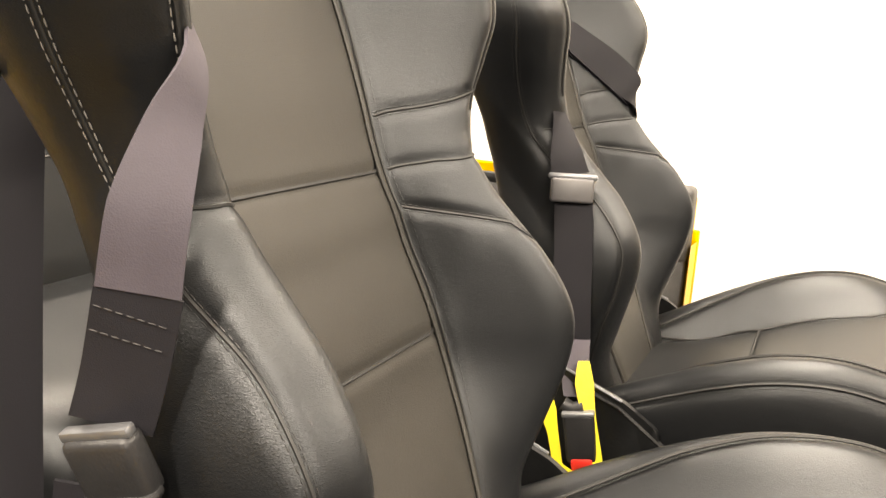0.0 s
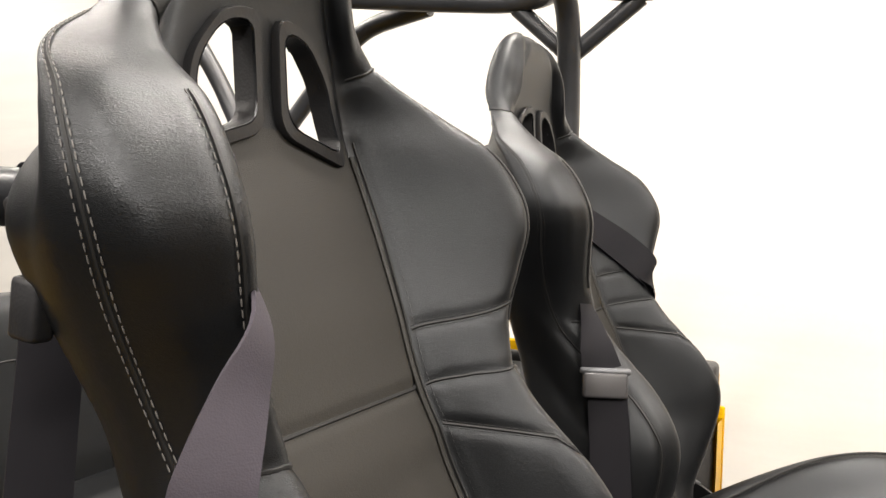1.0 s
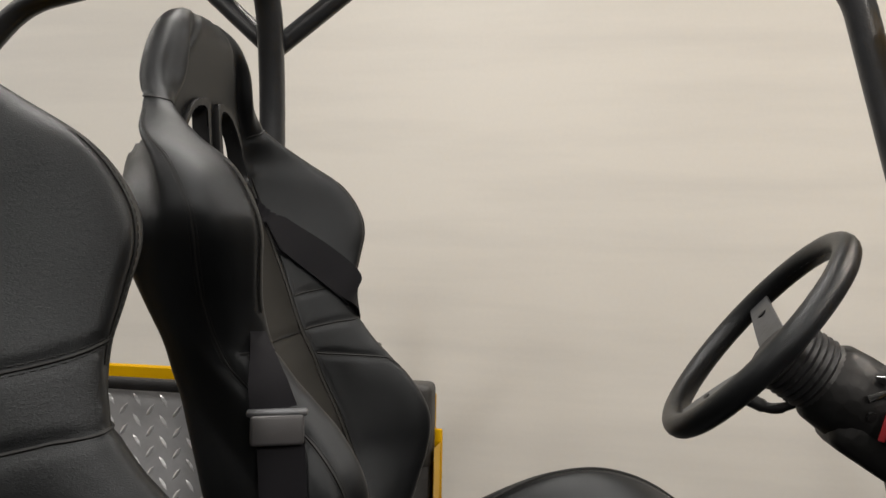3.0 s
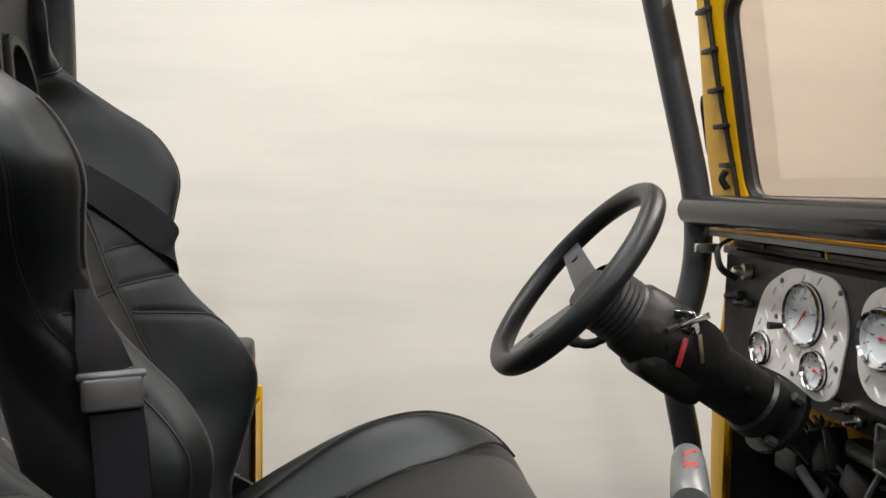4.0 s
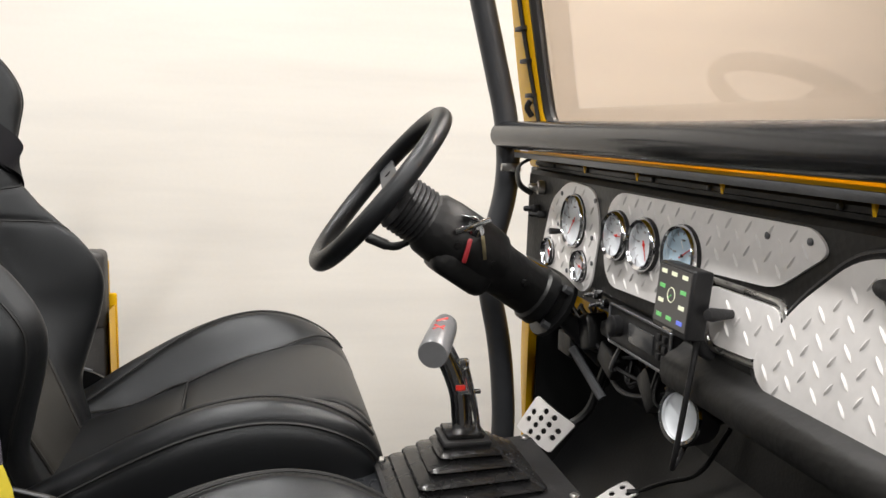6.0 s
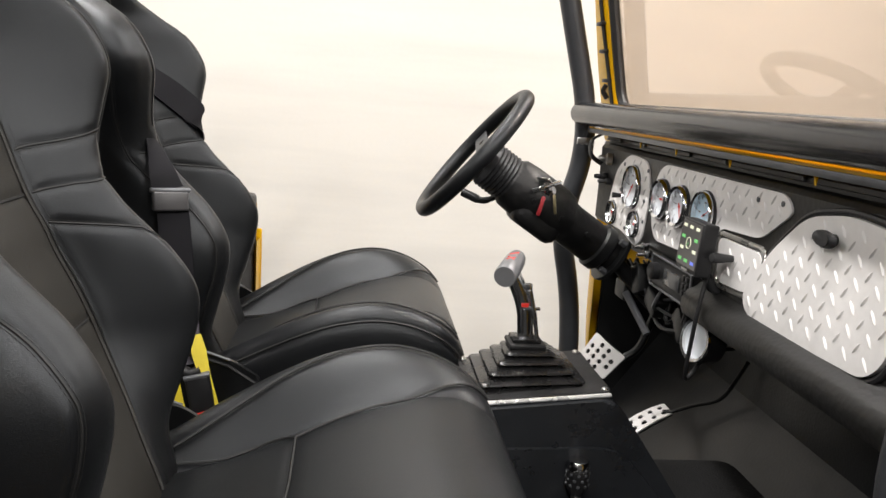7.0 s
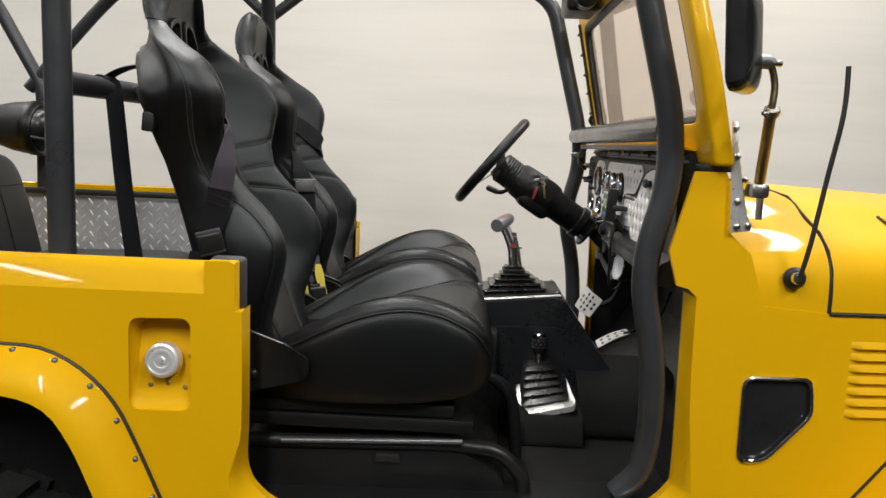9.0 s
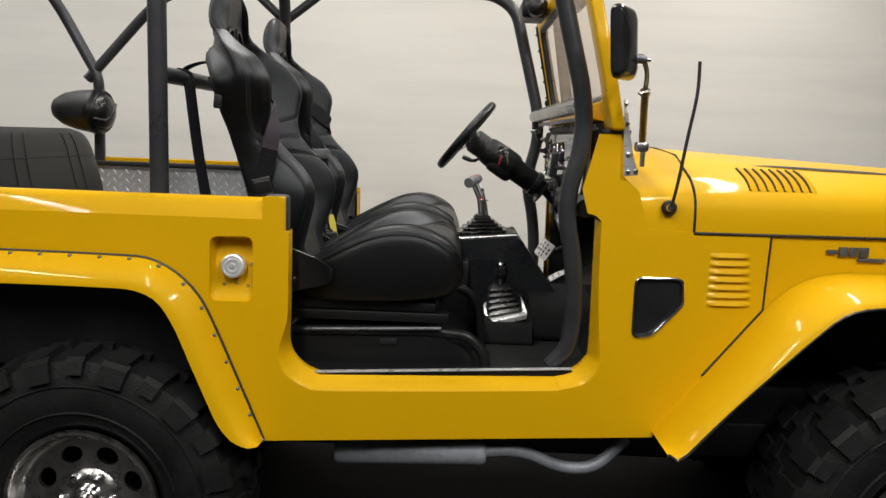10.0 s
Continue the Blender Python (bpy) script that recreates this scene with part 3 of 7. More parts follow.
for P in (PN, PF):
    o = [(p.x, p.y) for p in fillet([(-0.046, 0.575, 0), (-0.108, 0.722, 0), (-0.172, 0.873, 0), (-0.216, 0.965, 0), (-0.278, 1.026, 0), (-0.350, 1.061, 0), (-0.54, 1.064, 0), (-0.90, 1.066, 0), (-1.05, 0.95, 0), (-1.15, 0.62, 0)], 0.045)]
    i_ = [(p.x, p.y) for p in fillet([(-0.049, 0.577, 0), (-0.072, 0.570, 0), (-0.112, 0.583, 0), (-0.152, 0.628, 0), (-0.211, 0.765, 0), (-0.266, 0.898, 0), (-0.309, 0.963, 0), (-0.372, 0.986, 0), (-0.55, 0.988, 0), (-0.86, 0.988, 0), (-0.97, 0.89, 0), (-1.06, 0.62, 0)], [0, 0.010, 0.015] + [0.045] * 9)]
    fl = part("rear_flare", band(resample(o, 60), resample(i_, 60), P, 0.065), YELLOW, car, "yellow screwed-on rear wheel-arch flare", smooth=60)
    part("flare_beading", sweep([P(a, b, -0.003) for a, b in resample(o, 60)], 0.0035, 6), RUBBER, fl, "black rubber beading")
    for a, b in resample([(q[0] * 0.9 + r[0] * 0.1 , q[1] * 0.9 + r[1] * 0.1) for q, r in zip(resample(o, 60), resample(i_, 60))], 22):
        m = axis(P(a, b, -0.014), (0, -1, 0) if P is PN else (0, 1, 0))
        part("flare_screw", lathe([(0.0055, -0.004), (0.0055, 0.002), (0.003, 0.0045), (0, 0.005)], m, 8), GREYMETAL, fl)
    # front fender: a wide skirt over the wheel
    o = [(p.x, p.y) for p in fillet([(1.020, 0.604, 0), (1.148, 0.764, 0), (1.304, 0.953, 0), (1.390, 1.035, 0), (1.498, 1.066, 0), (2.0, 1.06, 0), (2.2, 0.96, 0), (2.3, 0.75, 0)], 0.09)]
    i_ = [(p.x, p.y) for p in fillet([(1.022, 0.603, 0), (1.034, 0.590, 0), (1.056, 0.588, 0), (1.080, 0.612, 0), (1.194, 0.739, 0), (1.372, 0.913, 0), (1.461, 0.990, 0), (1.558, 1.004, 0), (1.95, 1.0, 0), (2.1, 0.92, 0), (2.2, 0.75, 0)], [0, 0.008, 0.010, 0.012] + [0.09] * 7)]
    ff = part("front_fender", band(resample(o, 60), resample(i_, 60), lambda x, z, d, P=P: P(x, z, d + 0.0), 0.17, 9), YELLOW, car, "yellow front fender with a rolled edge", smooth=60)
    # shade below the rolled lip, drawn as a black tube
    part("fender_lip_shade", sweep([P(a, b, -0.165) for a, b in resample(i_, 50)], 0.006, 6), BLACK, ff, "black tube drawing the shade under the fender lip")
    part("inner_fender", slab([(1.022, 0.589), (1.150, 0.764), (1.313, 0.954), (1.313, 1.162), (2.28, 1.158), (2.28, 1.04), (1.50, 1.045), (1.40, 1.015), (1.32, 0.945), (1.165, 0.762), (1.04, 0.60)], lambda u, v, w: P(u, v, w + 0.004), 0.006), YELLOW, car)
    # fender seam
    part("panel_seam", sweep([P(1.310, 1.163, -0.001), P(1.3045, 0.957, -0.001), P(1.148, 0.768, -0.001)], 0.003, 6), SEAM, car, "dark panel gap")
    # dark wheel-house linings
    for cx, xa, xb, zt in ((WHEEL_R, -1.1, -0.1, 1.0), (WHEEL_F, 1.12, 2.3, 1.07)):
        part("wheel_house", slab([(xa, 0.52), (xa, zt), (xb, zt), (xb, 0.52)], lambda u, v, w: P(u, v, 0.34 + w), 0.01), BLACK, car)
        part("wheel_house_top", slab([(xa, 0.03), (xb, 0.03), (xb, 0.34), (xa, 0.34)], lambda u, v, w: P(u, zt + w, v), 0.008), BLACK, car)
        part("wheel_house_end", slab([(0.52, 0.03), (zt, 0.03), (zt, 0.34), (0.52, 0.34)], lambda u, v, w: P((xb if cx == WHEEL_R else xa) + w, u, v), 0.008), BLACK, car)

# hood
def hood_row(x):
    t = (x - 1.0) / 1.2
    zt = 1.392 - 0.06 * t
    w = YC - taper(x) - 0.002
    ys = [-w, -w + 0.001, -w + 0.008, -w + 0.030, -w + 0.075, -w + 0.145, -w + 0.24, -0.16, 0]
    zs = [1.166, 1.208, 1.245, 1.278, 1.308, 1.332, zt - 0.02, zt - 0.003, zt]
    half = [(a, z) for a, z in zip(ys, zs)]
    return [Vector((x, YC + a, z)) for a, z in half] + [Vector((x, YC - a, z)) for a, z in half[-2::-1]]


def hood_panel(xs, name, label):
    bm = bmesh.new()
    rows = []
    for x in xs:
        r = hood_row(x)
        pts = []
        for i in range(len(r) - 1):
            for k in range(4):
                a, b, c, d = r[max(i - 1, 0)], r[i], r[i + 1], r[min(i + 2, len(r) - 1)]
                pts.append(cr(a, b, c, d, k / 4))
        pts.append(r[-1])
        rows.append([bm.verts.new(p) for p in pts])
    for A, B in zip(rows, rows[1:]):
        for j in range(len(A) - 1):
            bm.faces.new((A[j], A[j + 1], B[j + 1], B[j]))
    bm.faces.new(rows[-1])
    bm.faces.new(rows[0])
    return part(name, bm, YELLOW, car, label, smooth=50)


hood = hood_panel([1.097 + 0.1217 * i for i in range(10)], "hood", "glossy yellow hood with black stripe and louvres")
hood_panel([0.892, 0.94, 0.99, 1.04, 1.090], "cowl_top", "yellow cowl ahead of the windscreen")
seam = [p + Vector((0, 0, 0.001)) for p in hood_row(1.0935)]
part("hood_gap", sweep(seam, 0.004, 6), SEAM, hood, "dark gap behind the hood")
for P in (PN, PF):
    part("hood_gap", sweep([P(1.094, 1.1655, -0.001), P(2.2, 1.163, -0.001)], 0.004, 6), SEAM, hood)


def hood_spot(x, a):
    r = hood_row(x)
    a = min(max(a, 0), len(r) - 1.001)
    i = int(a)
    return cr(r[max(i - 1, 0)], r[i], r[i + 1], r[min(i + 2, len(r) - 1)], a - i)


for sgn in (0, 1):
    for k in range(8):
        x = 1.253 + k * 0.0245
        b2, rows = bmesh.new(), []
        for j in range(11):
            t = j / 10
            a = 3.05 + 2.2 * t
            if sgn:
                a = 16 - a
            p, e = hood_spot(x, a), min(1, min(t, 1 - t) * 8) ** 0.5
            q = hood_spot(x + 0.019, a)
            n = Vector((0, (-1 if not sgn else 1) * 0.5, 0.8)).normalized()
            rows.append([b2.verts.new(p + n * 0.0065 * e), b2.verts.new(p + n * 0.0085 * e + (q - p) * 0.06), b2.verts.new(p + (q - p) * 0.5 + n * 0.006 * e), b2.verts.new(q + n * 0.0004)])
        for A, B in zip(rows, rows[1:]):
            for i in range(3):
                b2.faces.new((A[i], A[i + 1], B[i + 1], B[i]))
        part("hood_louvre", b2, YELLOW, hood)
        part("louvre_slot", sweep([hood_spot(x + 0.001, (3.1 + 2.1 * j / 8) if not sgn else 16 - (3.1 + 2.1 * j / 8)) + Vector((0, 0, 0.0012)) for j in range(9)], 0.0036, 6), SEAM, hood)
    b2, rows = bmesh.new(), []
    for j in range(14):
        x = 1.30 + 0.064 * j
        e = min(1.6, j / 4)
        mid = 5.6 if not sgn else 16 - 5.6
        rows.append([b2.verts.new(hood_spot(x, mid + s * 0.28 * e) + Vector((0, 0, 0.0025))) for s in (-1, 0, 1)])
    for A, B in zip(rows, rows[1:]):
        b2.faces.new((A[0], A[1], B[1], B[0]))
        b2.faces.new((A[1], A[2], B[2], B[1]))
    part("hood_stripe", b2, BLACK, hood, "black stripe along the hood")
# nose
part("front_panel", box(2.14, 2.2, 0.24, W - 0.24, 0.62, 1.31, 0.02), YELLOW, car)
part("tail_panel", box(-1.44, -1.41, 0.01, W - 0.01, 0.6, 1.2, 0.008), YELLOW, car)
# badge: plain raised bars in place of lettering
for k, (a, b, z0, z1) in enumerate(((1.47, 1.50, 1.118, 1.13), (1.505, 1.53, 1.112, 1.138), (1.535, 1.56, 1.112, 1.138), (1.565, 1.59, 1.112, 1.138), (1.56, 1.64, 1.098, 1.108))):
    part("badge_bar", slab([(a, z0), (b, z0), (b, z1), (a, z1)], lambda u, v, w: PN(u, v, -0.004 + w), 0.006, bevel=0.001), GREYMETAL, car, "small grey metal badge bar")

# tub floor, bulkhead, tunnel, wheel boxes
part("tub_floor", box(-1.4, 0.93, 0.125, W - 0.125, 0.70, 0.742), CARPET, car, "black lined floor")
part("bulkhead", slab([(0.70, 0.14), (1.235, 0.14), (1.235, W - 0.14), (0.70, W - 0.14)], lambda u, v, w: Vector((1.02 + w, v, u)), 0.02), BLACK, car, "black bulkhead behind the pedals")
part("toe_board", slab([(0.86, 0.742), (1.02, 0.98), (1.02, 0.742)], lambda u, v, w: Vector((u, 0.14 + w, v)), W - 0.28), BLACK, car)
for P in (PN, PF):
    part("kick_panel", slab([(0.858, 0.74), (0.858, 1.23), (1.03, 1.20), (1.03, 0.74)], lambda u, v, w: P(u, v, 0.045 + w), 0.01), BLACK, car)
    part("tub_side_lining", slab([(-1.4, 0.74), (-1.4, 1.215), (-0.06, 1.215), (-0.06, 0.74)], lambda u, v, w: P(u, v, 0.052 + w), 0.006), BLACK, car)
part("underbody", box(-1.35, 2.1, 0.33, W - 0.33, 0.42, 0.68, 0.03), BLACK, car, "dark underbody and frame")
for yy in (0.30, W - 0.30):
    part("chassis_rail", box(-1.35, 2.15, yy - 0.04, yy + 0.04, 0.47, 0.58, 0.01), BLACK, car)
for cx in (WHEEL_R, WHEEL_F):
    part("axle", sweep([(cx, 0.2, HUB), (cx, W - 0.2, HUB)], 0.05, 14), BLACK, car)
# exhaust silencer and pipe below the rocker
ex = part("silencer", sweep([(0.13, 0.12, 0.498), (0.14, 0.12, 0.498), (0.55, 0.12, 0.510), (0.56, 0.12, 0.510)], [0.028, 0.036, 0.036, 0.028], 18), EXHAUST, car, "grey exhaust silencer")
part("exhaust_pipe", sweep(fillet([(0.55, 0.12, 0.515), (0.66, 0.13, 0.520), (0.78, 0.15, 0.462), (0.88, 0.16, 0.462), (0.97, 0.18, 0.55)], 0.06), 0.018, 12), EXHAUST, ex)


# wheels
def wheel(cx, cy, out):
    """One wheel; out is -1 for the near side, 1 for the far side."""
    m = axis((cx, cy, HUB), (0, out, 0))
    R, hw = TYR, 0.15
    prof = [(0.205, -hw * 0.72), (0.24, -hw * 0.95), (0.30, -hw * 1.0), (0.365, -hw * 0.96), (0.398, -hw * 0.86), (0.408, -hw * 0.5), (0.410, 0), (0.408, hw * 0.5), (0.398, hw * 0.86), (0.365, hw * 0.96), (0.30, hw), (0.24, hw * 0.95), (0.205, hw * 0.72)]
    ty = part("wheel", lathe(prof, m, 64, caps=False), TYRE, car, "chunky off-road wheel with black tyre and alloy rim")
    b2 = bmesh.new()
    N = 24
    for k in range(N):
        t = 2 * math.pi * k / N
        for row, (y0_, y1_, ph, r0_, r1_) in enumerate(((0.055, 0.135, 0.0, 0.399, R), (-0.135, -0.055, 0.5, 0.399, R), (-0.045, 0.0, 0.25, 0.404, R), (0.003, 0.048, 0.75, 0.404, R))):
            a0 = t + 2 * math.pi / N * ph
            wd = 2 * math.pi / N * (0.31 if row < 2 else 0.33) * (1.0 if k % 2 else 0.86)
            vs = []
            for r in (r0_, r1_):
                for aa, yy in ((a0 - wd, y0_), (a0 + wd * 0.8, y0_), (a0 + wd, y1_), (a0 - wd * 0.8, y1_)):
                    rr = r - (0.012 if (row < 2 and abs(yy) > 0.1 and r == r1_) else 0)
                    vs.append(b2.verts.new(m @ Vector((rr * math.cos(aa), rr * math.sin(aa), yy))))
            b2.faces.new(vs[4:8])
            for i in range(4):
                b2.faces.new((vs[i], vs[(i + 1) % 4], vs[4 + (i + 1) % 4], vs[4 + i]))
        # shoulder lugs down the side wall
        for sgn in (1, -1):
            a0 = t + (0 if sgn > 0 else math.pi / N)
            wd = 2 * math.pi / N * (0.33 if k % 2 else 0.22)
            vs = []
            for r, yy in ((0.40, hw * 0.93), (0.352 if k % 2 else 0.37, hw * 1.0), (0.352 if k % 2 else 0.37, hw * 1.06), (0.403, hw * 1.0), (0.416, hw * 0.88)):
                vs.append([b2.verts.new(m @ Vector((r * math.cos(a0 + s * wd), r * math.sin(a0 + s * wd), yy * sgn))) for s in (-1, 1)])
            for A, B in zip(vs[1:], vs[2:]):
                b2.faces.new((A[0], A[1], B[1], B[0]))
            b2.faces.new([q[0] for q in vs])
            b2.faces.new([q[1] for q in vs])
    part("tread", b2, TYRE, ty, smooth=20)
    for rr in (0.262, 0.335):
        part("sidewall_ring", lathe([(rr - 0.004, hw * 0.96), (rr, hw * 1.012), (rr + 0.004, hw * 0.96)], m, 64, caps=False), TYRE, ty)
    # rim with oval slots
    rim = bmesh.new()
    lathe([(0.21, 0.13), (0.208, 0.142), (0.2, 0.143), (0.193, 0.135), (0.188, 0.10), (0.172, 0.082), (0.165, 0.08)], m, 64, bm=rim, caps=False)
    lathe([(0.082, 0.078), (0.07, 0.09), (0.055, 0.094), (0.0, 0.094)], m, 48, bm=rim, caps=False)
    n = 8
    ring_in, ring_out, seg = 0.082, 0.165, 48
    pts = []
    for k in range(n):
        c = 2 * math.pi * (k + 0.5) / n
        hole = [(0.128 + 0.024 * math.cos(q), 0.031 * math.sin(q)) for q in (2 * math.pi * j / 12 for j in range(12))]
        pts.append([(r * math.cos(c) - s * math.sin(c), r * math.sin(c) + s * math.cos(c)) for r, s in hole])
    loops = [[(ring_out * math.cos(2 * math.pi * j / 64), ring_out * math.sin(2 * math.pi * j / 64)) for j in range(64)], [(ring_in * math.cos(2 * math.pi * j / 48), ring_in * math.sin(2 * math.pi * j / 48)) for j in range(48)]] + pts
    b3 = bmesh.new()
    es = []
    for L in loops:
        vs = [b3.verts.new((a, b, 0.08)) for a, b in L]
        es += [b3.edges.new((v, w_)) for v, w_ in zip(vs, vs[1:] + vs[:1])]
    bmesh.ops.triangle_fill(b3, use_beauty=True, use_dissolve=False, edges=es)
    ex2 = bmesh.ops.extrude_face_region(b3, geom=list(b3.faces))
    for g in ex2["geom"]:
        if isinstance(g, bmesh.types.BMVert):
            g.co.z -= 0.014
    b3.transform(m)
    merge(rim, b3)
    part("rim", rim, STEEL, ty, "dull polished alloy rim with oval slots", smooth=35)
    part("rim_barrel", lathe([(0.195, 0.135), (0.185, 0.05), (0.185, -0.12), (0.0, -0.12)], m, 48, caps=False), BLACK, ty)
    hub = bmesh.new()
    lathe([(0.045, 0.09), (0.043, 0.115), (0.038, 0.12), (0.034, 0.12), (0.032, 0.145), (0.02, 0.15), (0, 0.15)], m, 28, bm=hub, caps=False)
    part("hub", hub, CHROME, ty, "chrome hub centre")
    for k in range(6):
        c = 2 * math.pi * k / 6
        mm = m @ Matrix.Translation((0.068 * math.cos(c), 0.068 * math.sin(c), 0.088))
        part("lug_nut", lathe([(0.012, 0), (0.012, 0.018), (0.008, 0.03), (0, 0.032)], mm, 6, caps=False), CHROME, ty, smooth=20)


for cx in (WHEEL_R, WHEEL_F):
    wheel(cx, 0.085, -1)
    wheel(cx, W - 0.085, 1)


# ---- roll cage ----
cage = thing("roll_cage", (0.2, YC, 0.75), "satin black tubular roll cage bolted into the vehicle", "roll cage")
TUBE = 0.0245


def stand(x):
    """The far hoop stands a little wider than the near one."""
    return min(1.0, max(0.0, (-0.06 - x) / 0.2))


def far(pts):
    return [(x + 0.030 * stand(x), W - y + 0.078 * stand(x), z) for x, y, z in pts]


hoop = [(-0.349, 0.078, 0.76), (-0.349, 0.078, 1.80), (-0.345, 0.14, 2.0), (-0.345, YC, 2.03), *far([(-0.345, 0.14, 2.0), (-0.357, 0.078, 1.80), (-0.357, 0.078, 0.76)])]
part("main_hoop", sweep(fillet(hoop, [0, 0.12, 0.16, 0, 0.16, 0.12, 0], 8), TUBE, 16), CAGE, cage)
part("shoulder_bar", sweep([(-0.355, 0.08, 1.538), (-0.328, W - 0.005, 1.538)], 0.0225, 16), CAGE, cage)
roof = [(-0.345, 0.20, 2.0), (-0.27, 0.10, 1.998), (-0.19, 0.035, 1.998), (-0.05, 0.03, 1.998), (0.30, 0.05, 2.0), (0.57, 0.105, 1.995), (0.666, 0.118, 1.93), (0.777, 0.118, 1.515), (0.783, 0.118, 1.395), (0.741, 0.118, 1.228), (0.780, 0.126, 1.06), (0.789, 0.143, 0.91), (0.780, 0.156, 0.815), (0.735, 0.163, 0.764)]
rr = [0, 0.09, 0.09, 0.05, 0.2, 0.09, 0.12, 0.12, 0.09, 0.1, 0.09, 0.09, 0.05, 0]
rear_roof = [(-0.345, 0.20, 2.0), (-0.40, 0.10, 1.998), (-0.50, 0.075, 1.998), (-0.66, 0.155, 1.998), (-1.0, 0.36, 2.0), (-1.3, 0.5, 2.0)]
brace_a = [(-0.357, 0.075, 1.87), (-0.485, 0.07, 1.985)]
brace_b = [(-0.357, 0.075, 1.87), (-0.205, 0.04, 1.985)]
rear_post = [(-1.17, 0.12, 0.76), (-1.16, 0.12, 1.60), (-1.30, 0.13, 1.86), (-1.38, 0.16, 2.0)]
rear_arm = [(-1.16, 0.12, 1.59), (-0.90, 0.12, 1.875), (-0.80, 0.13, 1.96), (-0.62, 0.14, 1.99)]
for flip in (lambda p: p, far):
    part("roof_rail", sweep(fillet(flip(roof), rr, 8), TUBE, 16), CAGE, cage, "bent roof rail and front post")
    part("rear_roof_bar", sweep(fillet(flip(rear_roof), 0.09, 8), TUBE, 16), CAGE, cage)
    part("gusset_tube", sweep(flip(brace_a), 0.019, 14), CAGE, cage)
    part("gusset_tube", sweep(flip(brace_b), 0.019, 14), CAGE, cage)
    part("rear_post", sweep(fillet(flip(rear_post), 0.05, 6), 0.023, 14), CAGE, cage)
    part("rear_arm", sweep(fillet(flip([(x - (0.05 if flip is far else 0.0), y, z) for x, y, z in rear_arm]), 0.08, 6), 0.022, 14), CAGE, cage)
part("dash_bar", sweep([(0.774, 0.118, 1.497), (0.770, W - 0.11, 1.497)], [0.0242, 0.027], 18), BAR, cage, "glossy black bar across the dash")


# ---- bucket seats ----
def lerp_table(tab, z):
    for a, b in zip(tab, tab[1:]):
        if z <= b[0]:
            t = (z - a[0]) / (b[0] - a[0])
            return [p + (q - p) * t for p, q in zip(a, b)]
    return list(tab[-1])


SY, SEAT_Z = 0.380, 0.935
# height, panel front, bolster front, rear, half width, half panel width
BACK = [
    (0.960, 0.040, 0.040, -0.055, 0.150, 0.075),
    (1.000, 0.026, 0.030, -0.075, 0.185, 0.085),
    (1.060, 0.000, 0.014, -0.088, 0.210, 0.096),
    (1.120, -0.026, 0.028, -0.115, 0.224, 0.108),
    (1.180, -0.054, 0.044, -0.133, 0.230, 0.118),
    (1.225, -0.072, 0.049, -0.146, 0.230, 0.119),
    (1.260, -0.088, 0.039, -0.157, 0.226, 0.119),
    (1.300, -0.108, 0.012, -0.172, 0.218, 0.118),
    (1.330, -0.120, -0.018, -0.182, 0.214, 0.117),
    (1.360, -0.135, -0.047, -0.193, 0.213, 0.116),
    (1.395, -0.150, -0.070, -0.204, 0.215, 0.118),
    (1.437, -0.166, -0.077, -0.218, 0.228, 0.122),
    (1.480, -0.184, -0.073, -0.231, 0.248, 0.126),
    (1.520, -0.200, -0.069, -0.243, 0.264, 0.127),
    (1.555, -0.214, -0.079, -0.257, 0.268, 0.126),
    (1.595, -0.228, -0.108, -0.272, 0.258, 0.122),
    (1.630, -0.234, -0.160, -0.275, 0.232, 0.118),
    (1.670, -0.236, -0.203, -0.278, 0.168, 0.108),
    (1.710, -0.235, -0.213, -0.280, 0.136, 0.094),
    (1.750, -0.230, -0.213, -0.279, 0.123, 0.080),
    (1.780, -0.227, -0.220, -0.272, 0.106, 0.060),
    (1.799, -0.233, -0.230, -0.264, 0.084, 0.046),
    (1.811, -0.244, -0.244, -0.256, 0.052, 0.026),
]


